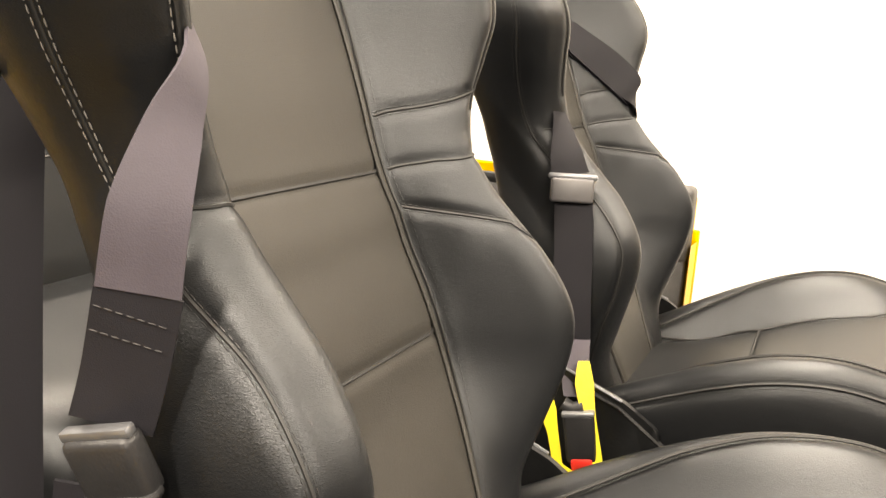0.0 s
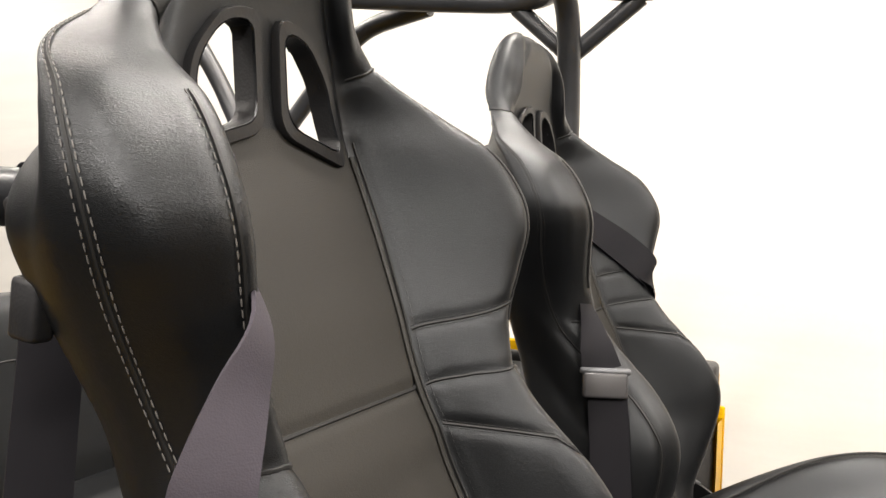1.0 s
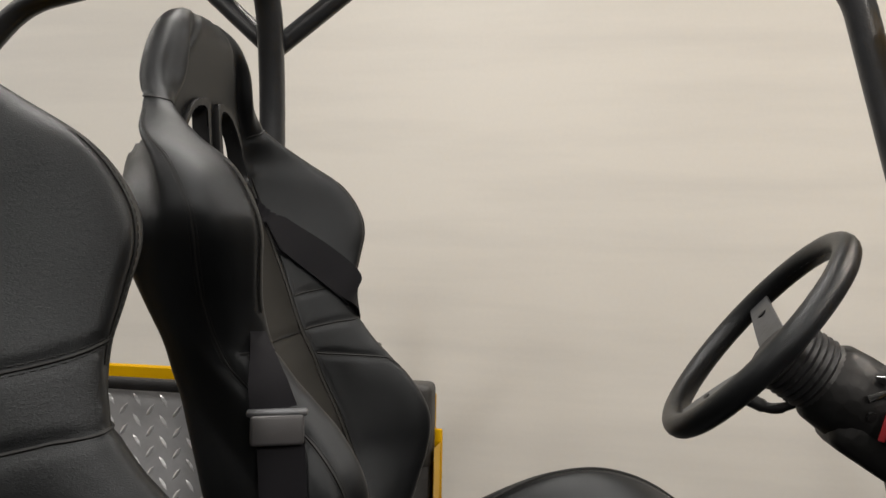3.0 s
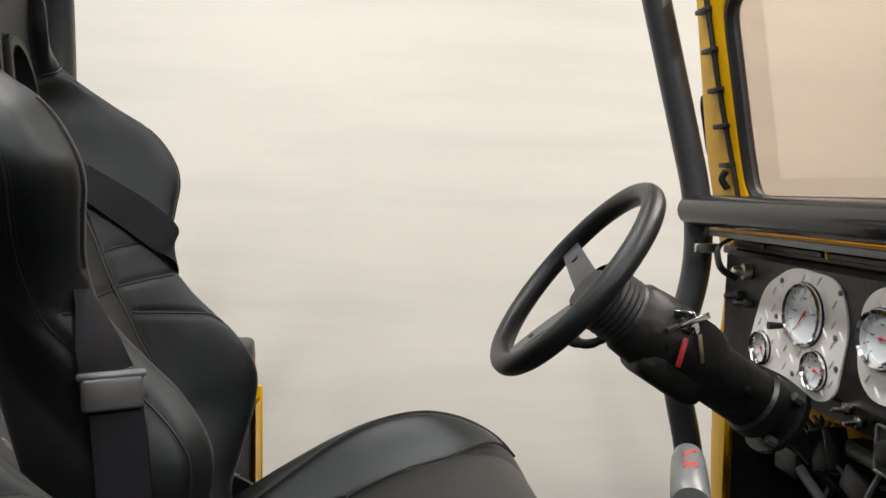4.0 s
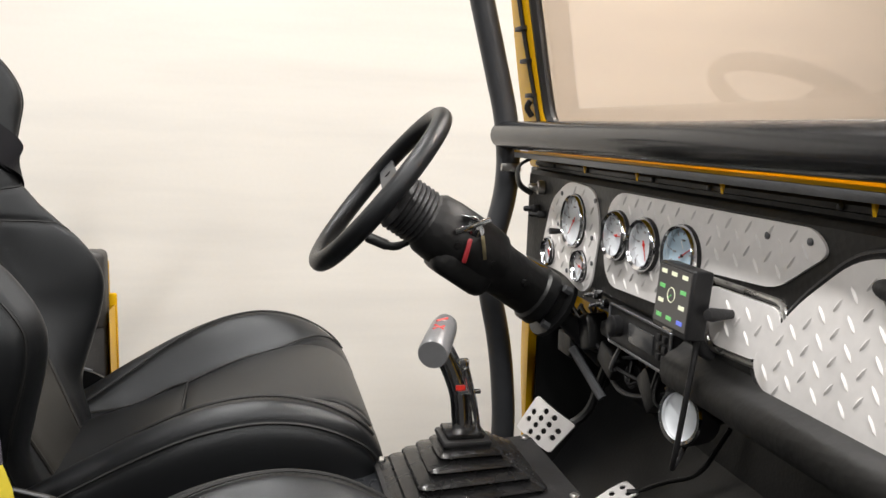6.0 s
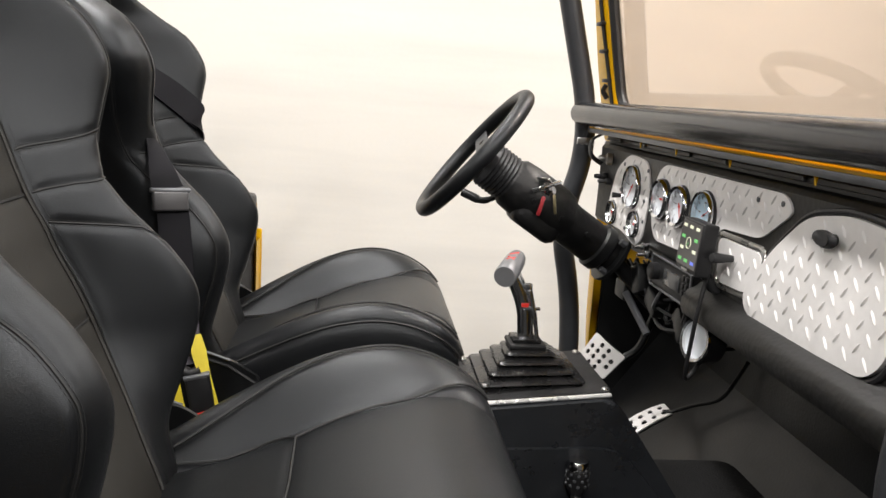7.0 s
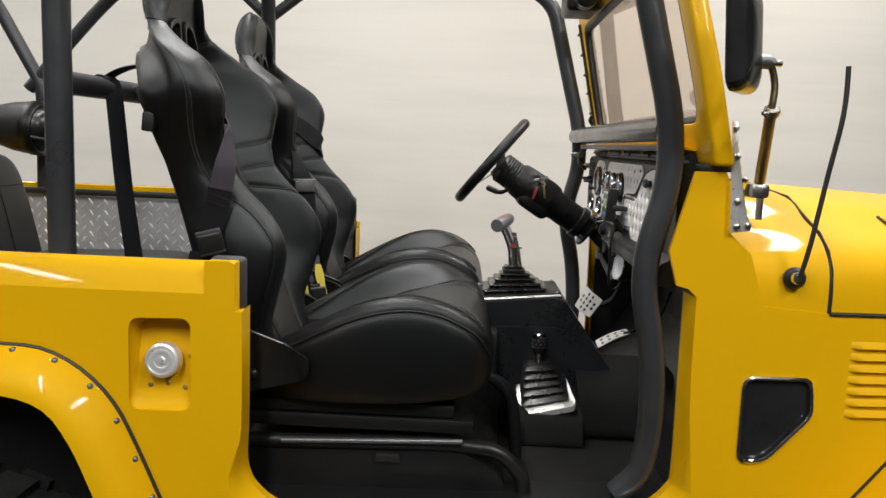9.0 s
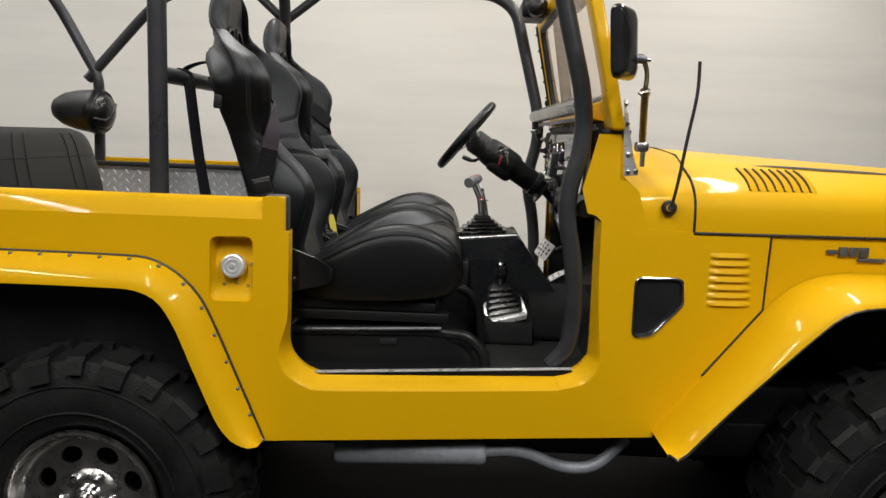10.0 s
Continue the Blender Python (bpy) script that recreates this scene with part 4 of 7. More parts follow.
def back_row(z):
    z, xf, xb, xr, w, p = lerp_table(BACK, z)
    q, d = w - p, xb - xf
    h = min(1.0, max(0.0, (z - 1.535) / 0.075))
    g = min(1.0, max(0.0, (z - 1.46) / 0.1)) * (1 - 0.3 * min(1.0, max(0.0, (z - 1.63) / 0.15)))
    e1, e2, e3 = min(0.004 + 0.016 * h, w * 0.12), min(0.012 + 0.042 * h, w * 0.28), min(0.036 + 0.064 * h, w * 0.44)
    o = min(1.0, (xb - xr) / 0.12)
    half = [(0, xf), (p * 0.5, xf), (p - 0.014, xf), (p, xf - 0.004), (p + 0.13 * q, xf + 0.13 * d), (p + 0.30 * q, xf + 0.58 * d), (p + 0.43 * q, xf + 0.88 * d), (p + 0.56 * q, xb - 0.001),
            (p + 0.74 * q, xb - 0.010 * o), (w - 0.010, xb - 0.030 * o), (w - e1 * 0.4, xb + (xr - xb) * (0.52 - 0.12 * g)), (w - e2, xb + (xr - xb) * (0.80 - 0.26 * g)), (w - e3, xr + 0.003 + 0.018 * g), (w * 0.45, xr - 0.012), (0, xr - 0.016)]
    # the head is a plain rounded pad
    k = min(1.0, max(0.0, (z - 1.655) / 0.055))
    if k > 0:
        front = max(xf, xb)
        mid, deep = (front + xr) / 2, (front - xr) / 2
        for i in range(4, 13):
            th = radians(40 + 108 * (i - 4) / 8)
            a, x = half[i]
            c = math.cos(th)
            ra, rx = w * math.sin(th) ** 0.7, mid + deep * math.copysign(abs(c) ** 0.7, c)
            half[i] = (a + (ra - a) * k, x + (rx - x) * k)
    return [Vector((x, SY + a, z)) for a, x in half] + [Vector((x, SY - a, z)) for a, x in half[-2:0:-1]]


back = Loft([back_row(r[0]) for r in BACK])
NB = back.n


def bv(z):
    for i, (a, b) in enumerate(zip(BACK, BACK[1:])):
        if z <= b[0]:
            return i + (z - a[0]) / (b[0] - a[0])
    return len(BACK) - 1


# x, pan height, bolster height, underside, half width
CUSH = [
    (-0.130, 0.973, 0.973, 0.940, 0.160),
    (-0.080, 0.986, 0.992, 0.925, 0.200),
    (0.000, 0.998, 1.026, 0.925, 0.230),
    (0.080, 1.018, 1.072, 0.928, 0.248),
    (0.160, 1.048, 1.114, 0.932, 0.260),
    (0.230, 1.077, 1.142, 0.936, 0.266),
    (0.300, 1.101, 1.154, 0.940, 0.267),
    (0.360, 1.115, 1.147, 0.946, 0.263),
    (0.410, 1.113, 1.126, 0.952, 0.255),
    (0.445, 1.094, 1.098, 0.960, 0.242),
    (0.466, 1.062, 1.062, 0.974, 0.222),
    (0.476, 1.024, 1.024, 0.994, 0.198),
]


def cush_row(r):
    x, zc_, zb, zu, w = r
    p = w * 0.56
    q = w - p
    half = [(0, zc_), (p * 0.5, zc_), (p - 0.012, zc_ - 0.001), (p, zc_ - 0.004), (p + 0.2 * q, zc_ + 0.25 * (zb - zc_)), (p + 0.45 * q, zc_ + 0.75 * (zb - zc_)), (p + 0.68 * q, zb - 0.001), (p + 0.86 * q, zb - 0.006),
            (w - 0.004, zb - 0.024), (w + 0.002, zb * 0.7 + zu * 0.3), (w, zb * 0.35 + zu * 0.65), (w - 0.012, zu + 0.008), (w - 0.04, zu), (w * 0.4, zu - 0.006), (0, zu - 0.008)]
    return [Vector((x, SY + a, z)) for a, z in half] + [Vector((x, SY - a, z)) for a, z in half[-2:0:-1]]


cush = Loft([cush_row(r) for r in CUSH])


def cv(x):
    for i, (a, b) in enumerate(zip(CUSH, CUSH[1:])):
        if x <= b[0]:
            return i + (x - a[0]) / (b[0] - a[0])
    return len(CUSH) - 1


HOLE = [(0.020, 1.606), (0.092, 1.585), (0.082, 1.648), (0.054, 1.682), (0.020, 1.688)]


def hole_line(sgn, x=None, grow=1.0):
    cu = sum(a for a, b in HOLE) / 5
    cz = sum(b for a, b in HOLE) / 5
    pts = [(cu + (a - cu) * grow, cz + (b - cz) * grow) for a, b in HOLE]
    return [(SY + sgn * p.x, p.y) for p in fillet([(a, b, 0) for a, b in pts], 0.018, 4, True)]


from mathutils.kdtree import KDTree


# the double seam that runs down the bolster's outer edge
OUTER = [(8.5, 1.02), (8.5, 1.10), (8.5, 1.18), (8.6, 1.24), (8.9, 1.29), (9.3, 1.335), (9.5, 1.375)]


def back_seams(U):
    """The seams of one backrest bolster, in the loft's own numbers."""
    out = [[(U(3.6), bv(1.371)), (U(5), bv(1.382)), (U(7), bv(1.388)), (U(9), bv(1.386))]]
    for z, dz in (((1.430, 0.012), (1.328, -0.004)) if U(1) == 1 else ()):
        out.append([(U(3.6), bv(z + 0.003 - dz)), (U(5), bv(z + 0.003)), (U(6.5), bv(z + 0.003 + dz)), (U(7.6), bv(z + 0.003 + dz * 0.4 + (0.012 if dz > 0 else -0.02)))])
    out.append([(U(u), bv(z)) for u, z in OUTER])
    out.append([(U(7.2), bv(z)) for z in (1.43, 1.47, 1.52, 1.56, 1.60)])
    out.append([(U(3.6), bv(1.66)), (U(6), bv(1.675)), (U(9), bv(1.68)), (U(12), bv(1.68))])
    out.append([(U(3.4), bv(z)) for z in (1.0, 1.06, 1.12, 1.18, 1.24, 1.30, 1.36, 1.41, 1.46, 1.51, 1.55, 1.60)])
    return out


def cushion_seams(U):
    return [[(U(8.0), cv(x)) for x in (-0.02, 0.05, 0.12, 0.2, 0.28, 0.35, 0.4, 0.44, 0.465)],
            [(U(4.2), cv(-0.03)), (U(3.4), cv(0.05)), (U(2.6), cv(0.12)), (U(1.75), cv(0.185))],
            [(U(1.75), cv(0.185)), (U(2.1), cv(0.27)), (U(3.0), cv(0.34)), (U(4.4), cv(0.41)), (U(5.5), cv(0.45))],
            crest_line(U)]


def crest_line(U):
    return [(U(u), cv(x)) for u, x in ((4.3, -0.02), (5.0, 0.08), (5.6, 0.16), (5.95, 0.24), (6.15, 0.32), (6.3, 0.40), (6.6, 0.45))]


SIDES = (lambda u: u, lambda u: NB - u)
PANEL_SEAMS = [[(-2.9, bv(z)), (0, bv(z)), (2.9, bv(z))] for z in (1.370, 1.219)]
PAN_SEAM = [(1.75, cv(0.185)), (0.0, cv(0.188)), (-1.75, cv(0.185))]


def groove(bm, lines, depth=0.0028, reach=0.012):
    """Draws the padding in along the seams."""
    pts = []
    for L in lines:
        for a, b in zip(L, L[1:]):
            n = max(1, int((b - a).length / 0.003))
            pts += [a.lerp(b, k / n) for k in range(n)]
    tree = KDTree(len(pts))
    for i, q in enumerate(pts):
        tree.insert(q, i)
    tree.balance()
    bm.normal_update()
    moves = []
    for v in bm.verts:
        d = tree.find(v.co)[2]
        if d < reach:
            moves.append((v, v.normal * (depth * (1 - d / reach) ** 1.5)))
    for v, m in moves:
        v.co -= m
    return bm


def bucket_seat():
    seat = thing("bucket_seat", (0.12, SY, SEAT_Z), "black leather racing bucket seat with stitched bolsters", "seat", "front bucket seats")
    skin = back.skin(176, 190)
    bmesh.ops.recalc_face_normals(skin, faces=skin.faces)
    groove(skin, [back.line(L, 0.0) for U in SIDES for L in back_seams(U)] + [back.line(L, 0.0) for L in PANEL_SEAMS])
    # two openings in the front; the thin shell is open behind both of them
    tests = [in_poly(hole_line(s, grow=1.07)) for s in (1, -1)]

    def cut(f):
        c = f.calc_center_median()
        if not 1.54 < c.z < 1.73:
            return False
        if f.normal.x > 0:
            return any(t(c.y, c.z) for t in tests)
        return f.normal.x < -0.2 and 1.562 < c.z < 1.715 and abs(c.y - SY) < 0.55 * lerp_table(BACK, c.z)[4]
    gone = [f for f in skin.faces if cut(f)]
    bmesh.ops.delete(skin, geom=gone, context="FACES")
    me = bpy.data.meshes.new("backrest")
    skin.to_mesh(me)
    skin.free()
    backrest = link("backrest", me, LEATHER, seat, "black leather backrest with two harness openings", smooth=45)
    me.materials.append(LEATHER_PANEL)
    for f in me.polygons:
        c = f.center
        if f.normal.x > 0.2 and 0.98 < c.z < 1.60 and abs(c.y - SY) < lerp_table(BACK, c.z)[5] - 0.003:
            f.material_index = 1
    # plastic frames of the openings
    for s in (1, -1):
        L = hole_line(s, grow=1.12)
        rows = []
        for y, z in L:
            r = lerp_table(BACK, z)
            t = max(0.0, (abs(y - SY) - r[5] * 0.9) / max(0.01, r[4] - r[5]))
            rows.append(Vector((r[1] + 0.5 * t * (r[2] - r[1]) + 0.004, y, z)))
        inn = hole_line(s, grow=1.0)
        b = bmesh.new()
        loops = []
        for grow, lift in ((1.27, -0.006), (1.27, 0.001), (1.24, 0.0035), (1.03, 0.0035), (1.0, 0.001), (0.995, -0.02)):
            loops.append([b.verts.new((rows[i].x + lift, y, z)) for i, (y, z) in enumerate(hole_line(s, grow=grow))])
        for A, B in zip(loops, loops[1:]):
            for i in range(len(A)):
                b.faces.new((A[i], A[(i + 1) % len(A)], B[(i + 1) % len(A)], B[i]))
        part("harness_bezel", b, PLASTIC, backrest, "black plastic frame of the harness opening", smooth=30)
        b = bmesh.new()
        A = [b.verts.new((rows[i].x + 0.004, y, z)) for i, (y, z) in enumerate(inn)]
        B = [b.verts.new((rows[i].x - 0.016, y, z)) for i, (y, z) in enumerate(hole_line(s, grow=1.02))]
        for i in range(len(inn)):
            b.faces.new((A[i], B[i], B[(i + 1) % len(inn)], A[(i + 1) % len(inn)]))
        part("harness_sleeve", b, CONSOLE, backrest)
    pad = cush.skin(150, 96)
    bmesh.ops.recalc_face_normals(pad, faces=pad.faces)
    groove(pad, [cush.line(L, 0.0) for U in SIDES for L in cushion_seams(U)] + [cush.line(PAN_SEAM, 0.0)])
    cushion = part("cushion", pad, LEATHER, seat, "black leather seat cushion with raised sides", smooth=60)
    # seams and piping
    for s in (1, -1):
        U = (lambda u: u) if s > 0 else (lambda u: NB - u)
        part("piping", sweep(back.line([(U(3), bv(z)) for z in (1.0, 1.06, 1.12, 1.18, 1.24, 1.30, 1.36, 1.41, 1.46, 1.51, 1.55, 1.585)], 0.0018), 0.0026, 6), LEATHER_PANEL, backrest, "leather piping beside the panel")
        part("stitching", stitches(back.line([(U(3.75), bv(z)) for z in (1.0, 1.06, 1.12, 1.18, 1.24, 1.30, 1.36, 1.41, 1.46, 1.51, 1.55, 1.585)], -0.0008), bmesh.new()), SEAM, backrest)
        for L in back_seams(U):
            part("seam", sweep(back.line(L, -0.0016), 0.0015, 5), SEAM, backrest)
        for z, dz in (((1.430, 0.012), (1.328, -0.004)) if s > 0 else ()):
            for k in (0, 0.006):
                part("stitching", stitches(back.line([(U(3.6), bv(z + k - dz)), (U(5), bv(z + k)), (U(6.5), bv(z + k + dz)), (U(7.6), bv(z + k + dz * 0.4 + (0.012 if dz > 0 else -0.02)))], -0.0008), bmesh.new()), SEAM, backrest)
        # double row of stitches down the bolster edge
        zs = [1.375, 1.41, 1.45, 1.48, 1.52, 1.56, 1.60, 1.64, 1.66]
        part("seam", sweep(back.line([(U(9.50), bv(z)) for z in zs], -0.0009), 0.0017, 5), SEAM, backrest)
        for du in (9.42, 9.58):
            part("stitching", stitches(back.line([(U(du), bv(z)) for z in zs], 0.0006), bmesh.new()), THREAD, backrest, "pale double stitching")
        for du in (-0.13, 0.13):
            part("stitching", stitches(back.line([(U(u + du * (1 - 0.4 * (u - 8.5))), bv(z)) for u, z in OUTER], -0.0006), bmesh.new()), SEAM, backrest)
        zi = [1.43, 1.47, 1.52, 1.56, 1.60]
        part("stitching", stitches(back.line([(U(7.35), bv(z)) for z in zi], -0.0008), bmesh.new()), THREAD if s < 0 else SEAM, backrest)
        # cushion
        for L in cushion_seams(U):
            part("seam", sweep(cush.line(L, -0.0018), 0.002, 5), SEAM, cushion)
        for du in (-0.14, 0.14):
            part("stitching", stitches(cush.line([(u + du, v) for u, v in crest_line(U)], -0.0006), bmesh.new()), SEAM, cushion)
        for du in (7.8, 8.2):
            part("stitching", stitches(cush.line([(U(du), cv(x)) for x in (-0.02, 0.05, 0.12, 0.2, 0.28, 0.35, 0.4, 0.44, 0.465)], -0.0008), bmesh.new()), SEAM, cushion)
    part("seam", sweep(cush.line(PAN_SEAM, -0.0018), 0.002, 5), SEAM, cushion)
    for L in PANEL_SEAMS:
        part("seam", sweep(back.line(L, -0.0018), 0.002, 5), SEAM, backrest, "dark seam across the back panel")
    # hinge plates and runners
    for s in (1, -1):
        yy, bx, bz = SY + s * (0.243 if s > 0 else 0.272), (-0.055 if s > 0 else 0.0), (-0.012 if s > 0 else 0.0)
        pl = slab(round2([(-0.12, 0.95), (-0.10, 1.09), (-0.02, 1.088), (0.07, 1.057), (0.115, 1.029), (0.117, 1.0), (0.106, 0.987), (-0.005, 0.958)], 0.008, 3), lambda u, v, w: Vector((u + bx, yy + s * (0.006 - w), v + bz)), 0.008, bevel=0.002)
        hp = part("hinge_plate", pl, BLACK, seat, "black steel recliner hinge plate")
        part("recliner_edge", sweep([(-0.03 + bx, yy + s * 0.007, 1.0915 + bz), (-0.018 + bx, yy + s * 0.007, 1.0885 + bz), (0.066 + bx, yy + s * 0.007, 1.0590 + bz)], 0.0020, 6), GREYMETAL, hp, "bare metal edge of the recliner")
        for a, b in ((-0.06, 1.03), (0.008, 0.996), (-0.07, 0.985)):
            part("bolt", lathe([(0.011, 0), (0.011, 0.004), (0.006, 0.009), (0, 0.01)], axis((a + bx, yy + s * 0.006, b + bz), (0, s, 0)), 12, caps=False), BLACK, hp)
        part("seat_rail", box(-0.12, 0.40, SY + s * 0.2 - 0.02, SY + s * 0.2 + 0.02, 0.905, 0.93, 0.003), BLACK, seat, "black seat runner")
        part("rail_lower", box(-0.13, 0.44, SY + s * 0.2 - 0.026, SY + s * 0.2 + 0.026, 0.875, 0.902, 0.003), BLACK, seat)
    part("base_pan", box(-0.10, 0.40, SY - 0.18, SY + 0.18, 0.90, 0.93, 0.01), BLACK, seat)
    return seat


seat_p = bucket_seat()
SEAT_GAP = 0.675
seat_d = copy_thing(seat_p, Matrix.Translation((0.12 - 0.012, SY + SEAT_GAP, SEAT_Z + 0.006)))
for ob in seat_d.children_recursive:
    if ob.name.startswith("stitching"):
        ob.material_slots[0].link = "OBJECT"
        ob.material_slots[0].material = SEAM


# ---- windscreen ----
WS_Z0, WS_Z1 = 1.432, 1.905


def ws(y, z, d=0.0):
    """A point on the windscreen's mid plane; d is the way forward."""
    return Vector((0.862 - 0.216 * (z - 1.43) + d, y, z))


screen_frame = thing("windscreen", (0.862, YC, 1.43), "folding yellow windscreen frame with bronze tinted glass", "windscreen")
fo = [(p.x, p.y) for p in fillet([(0.058, WS_Z0, 0), (0.062, 1.60, 0), (0.125, WS_Z1, 0), (W - 0.125, WS_Z1, 0), (W - 0.062, 1.60, 0), (W - 0.058, WS_Z0, 0)], 0.05, 5, True)]
fi = [(p.x, p.y) for p in fillet([(0.122, 1.512, 0), (0.126, 1.60, 0), (0.170, 1.84, 0), (W - 0.21, 1.84, 0), (W - 0.195, 1.60, 0), (W - 0.195, 1.512, 0)], 0.05, 5, True)]
fo[0:6] = [(0.058, WS_Z0)] * 6
fo[-6:] = [(W - 0.058, WS_Z0)] * 6
bm = bmesh.new()
L = []
for loop, d in ((fo, 0.022), (fo, -0.014), (fi, -0.018), (fi, 0.006)):
    L.append([bm.verts.new(ws(a, b, d)) for a, b in loop])
for A, B in zip(L, L[1:] + L[:1]):
    for i in range(len(A)):
        q = [A[i], A[(i + 1) % len(A)], B[(i + 1) % len(A)], B[i]]
        try:
            bm.faces.new(q)
        except ValueError:
            pass
bmesh.ops.remove_doubles(bm, verts=bm.verts, dist=1e-5)
bmesh.ops.bevel(bm, geom=[e for e in bm.edges if e.calc_length() > 0.0 and len(e.link_faces) == 2 and e.calc_face_angle(0) > 0.9], offset=0.008, segments=3, profile=0.5, affect="EDGES", clamp_overlap=True)
wf = part("frame", bm, YELLOW, screen_frame, "yellow painted steel frame")
part("gasket", sweep([ws(a, b, -0.002) for a, b in fi], 0.014, 8, True), RUBBER, wf, "black rubber glazing gasket")
g = slab(fi, lambda u, v, w: ws(u, v, -0.002 + w), 0.005)
glass = part("glass", g, GLASS, screen_frame, "bronze tinted windscreen glass", smooth=0)
glass.visible_shadow = False
# cable with clips up the far post, and the latch hooks
cab = [ws(W - 0.175, 1.50, -0.021), ws(W - 0.172, 1.58, -0.021), ws(W - 0.166, 1.70, -0.021), ws(W - 0.17, 1.86, -0.021)]
part("wiper_cable", sweep(cab, 0.0045, 8), RUBBER, wf, "black cable clipped to the post")
for z in (1.575, 1.64, 1.70, 1.765, 1.83):
    part("cable_clip", box(-0.006, 0.006, -0.022, 0.022, -0.004, 0.004, 0.0015, m=Matrix.Translation(ws(W - 0.155, z, -0.021))), RUBBER, wf)
part("hook", sweep(fillet([ws(W - 0.145, 1.565, -0.021), ws(W - 0.140, 1.552, -0.030), ws(W - 0.14, 1.535, -0.021)], 0.01), 0.006, 8), RUBBER, wf)
for y in (W - 0.06,):
    part("grab_handle", sweep(fillet([ws(y, 1.70, 0.0), ws(y + 0.03, 1.69, 0.01), ws(y + 0.035, 1.60, 0.01), ws(y, 1.59, 0.0)], 0.02), 0.004, 8), BLACK, wf)
part("wiper_motor", box(-0.045, 0.045, -0.08, 0.08, -0.035, 0.03, 0.012, 3, m=Matrix.Translation(ws(0.92, 1.862, -0.07))), BLACK, screen_frame, "black wiper motor under the header")
part("wiper_motor_cap", lathe([(0.03, 0), (0.03, 0.05), (0.02, 0.06), (0, 0.062)], axis(ws(0.84, 1.856, -0.07), (0, -1, 0)), 18), BLACK, screen_frame)
# hinge line and cowl lip behind the dash bar
part("hinge_rubber", box(0.838, 0.905, 0.095, W - 0.095, 1.421, 1.434, 0.003), RUBBER, screen_frame, "black rubber hinge seal")
part("cowl_shelf", slab([(0.7770, 1.4690), (0.83, 1.462), (0.90, 1.460), (0.90, 1.4535), (0.83, 1.458), (0.7775, 1.4650)], lambda u, v, w: Vector((u, 0.165 + w, v)), W - 0.33), YELLOW, car, "yellow cowl flange behind the dash bar")
part("flange_edge", box(0.7772, 0.7795, 0.215, W - 0.165, 1.4550, 1.4645, 0.0008), GREYMETAL, car, "bare metal flange edge")
for y in (0.39, 0.61, 0.81, 0.985):
    part("flange_gusset", slab([(0.783, 1.465), (0.791, 1.463), (0.788, 1.443)], lambda u, v, w: Vector((u, y + w, v)), 0.004), YELLOW, car)

# ---- dashboard ----
dash = thing("dashboard", (0.82, YC, 1.2), "worn black steel dashboard with tread-plate panels and gauges", "dashboard")
DX = 0.812


def dp(y, z, d=0.0):
    """A point on the dash face; d comes out towards the seats."""
    return Vector((DX - d, y, z))


prof = [(0.90, 1.448), (0.826, 1.452), (0.822, 1.447), (0.822, 1.441), (0.829, 1.439), (0.829, 1.434), (0.818, 1.432), (DX, 1.424), (DX, 1.245), (DX - 0.006, 1.236), (DX - 0.022, 1.222), (DX - 0.024, 1.205), (DX - 0.012, 1.192), (0.83, 1.19), (0.90, 1.21)]
# the padded lower lip runs along the passenger's half only
lipped = prof[:8] + [(DX, 1.250), (DX - 0.008, 1.243), (DX - 0.022, 1.236), (DX - 0.030, 1.224), (DX - 0.031, 1.210), (DX - 0.026, 1.197), (DX - 0.012, 1.190), (0.82, 1.190), (0.85, 1.21), (0.90, 1.21)]
plain = prof[:8] + [(DX, 1.262), (DX + 0.006, 1.254), (0.90, 1.25)]
bm = bmesh.new()
for pr, ya, yb in ((lipped, 0.165, 0.703), (plain, 0.703, W - 0.165)):
    A = [bm.verts.new((x, ya, z)) for x, z in pr]
    B = [bm.verts.new((x, yb, z)) for x, z in pr]
    for i in range(len(pr) - 1):
        bm.faces.new((A[i], A[i + 1], B[i + 1], B[i]))
    bm.faces.new(A)
    bm.faces.new(B[::-1])
part("dash_face", bm, DASH, dash, "scuffed black painted dash panel", smooth=30)
for y in (0.25, 0.47, 0.69, 0.83, 1.05, 1.20):
    part("dash_screw", lathe([(0.004, 0), (0.004, 0.002), (0.002, 0.004), (0, 0.004)], axis((0.8215, y, 1.444), (-1, 0, 0.1)), 8), GREYMETAL, dash)


def plate(poly, name, label, rounding=0.018, rim=False, d=0.003):
    o = round2(poly, rounding)
    ob = part(name, slab(o, lambda u, v, w: dp(u, v, d - w), d + 0.001, bevel=0.001), PLATE, dash, label, smooth=25)
    b = tread(bmesh.new(), in_poly(o, 0.009), lambda u, v, w: dp(u, v, d - 0.0002 + w), 0.0185, 0.0195, 0.0046, 0.002, (0.7, 1.33), (0.5, 0.13))
    part("raised_tread", b, PLATE, ob, smooth=20)["kind"] = "stuff"
    return ob


plate([(1.215, 1.285), (1.175, 1.385), (1.10, 1.424), (0.99, 1.418), (0.962, 1.36), (0.985, 1.262), (1.02, 1.244), (1.10, 1.262), (1.19, 1.262)], "cluster_plate", "aluminium tread plate of the instrument cluster", 0.03)
plate([(0.945, 1.31), (0.942, 1.395), (0.905, 1.421), (0.485, 1.421), (0.462, 1.40), (0.535, 1.352), (0.665, 1.346), (0.69, 1.285), (0.92, 1.277)], "switch_plate", "long aluminium tread plate with three gauges", 0.022)
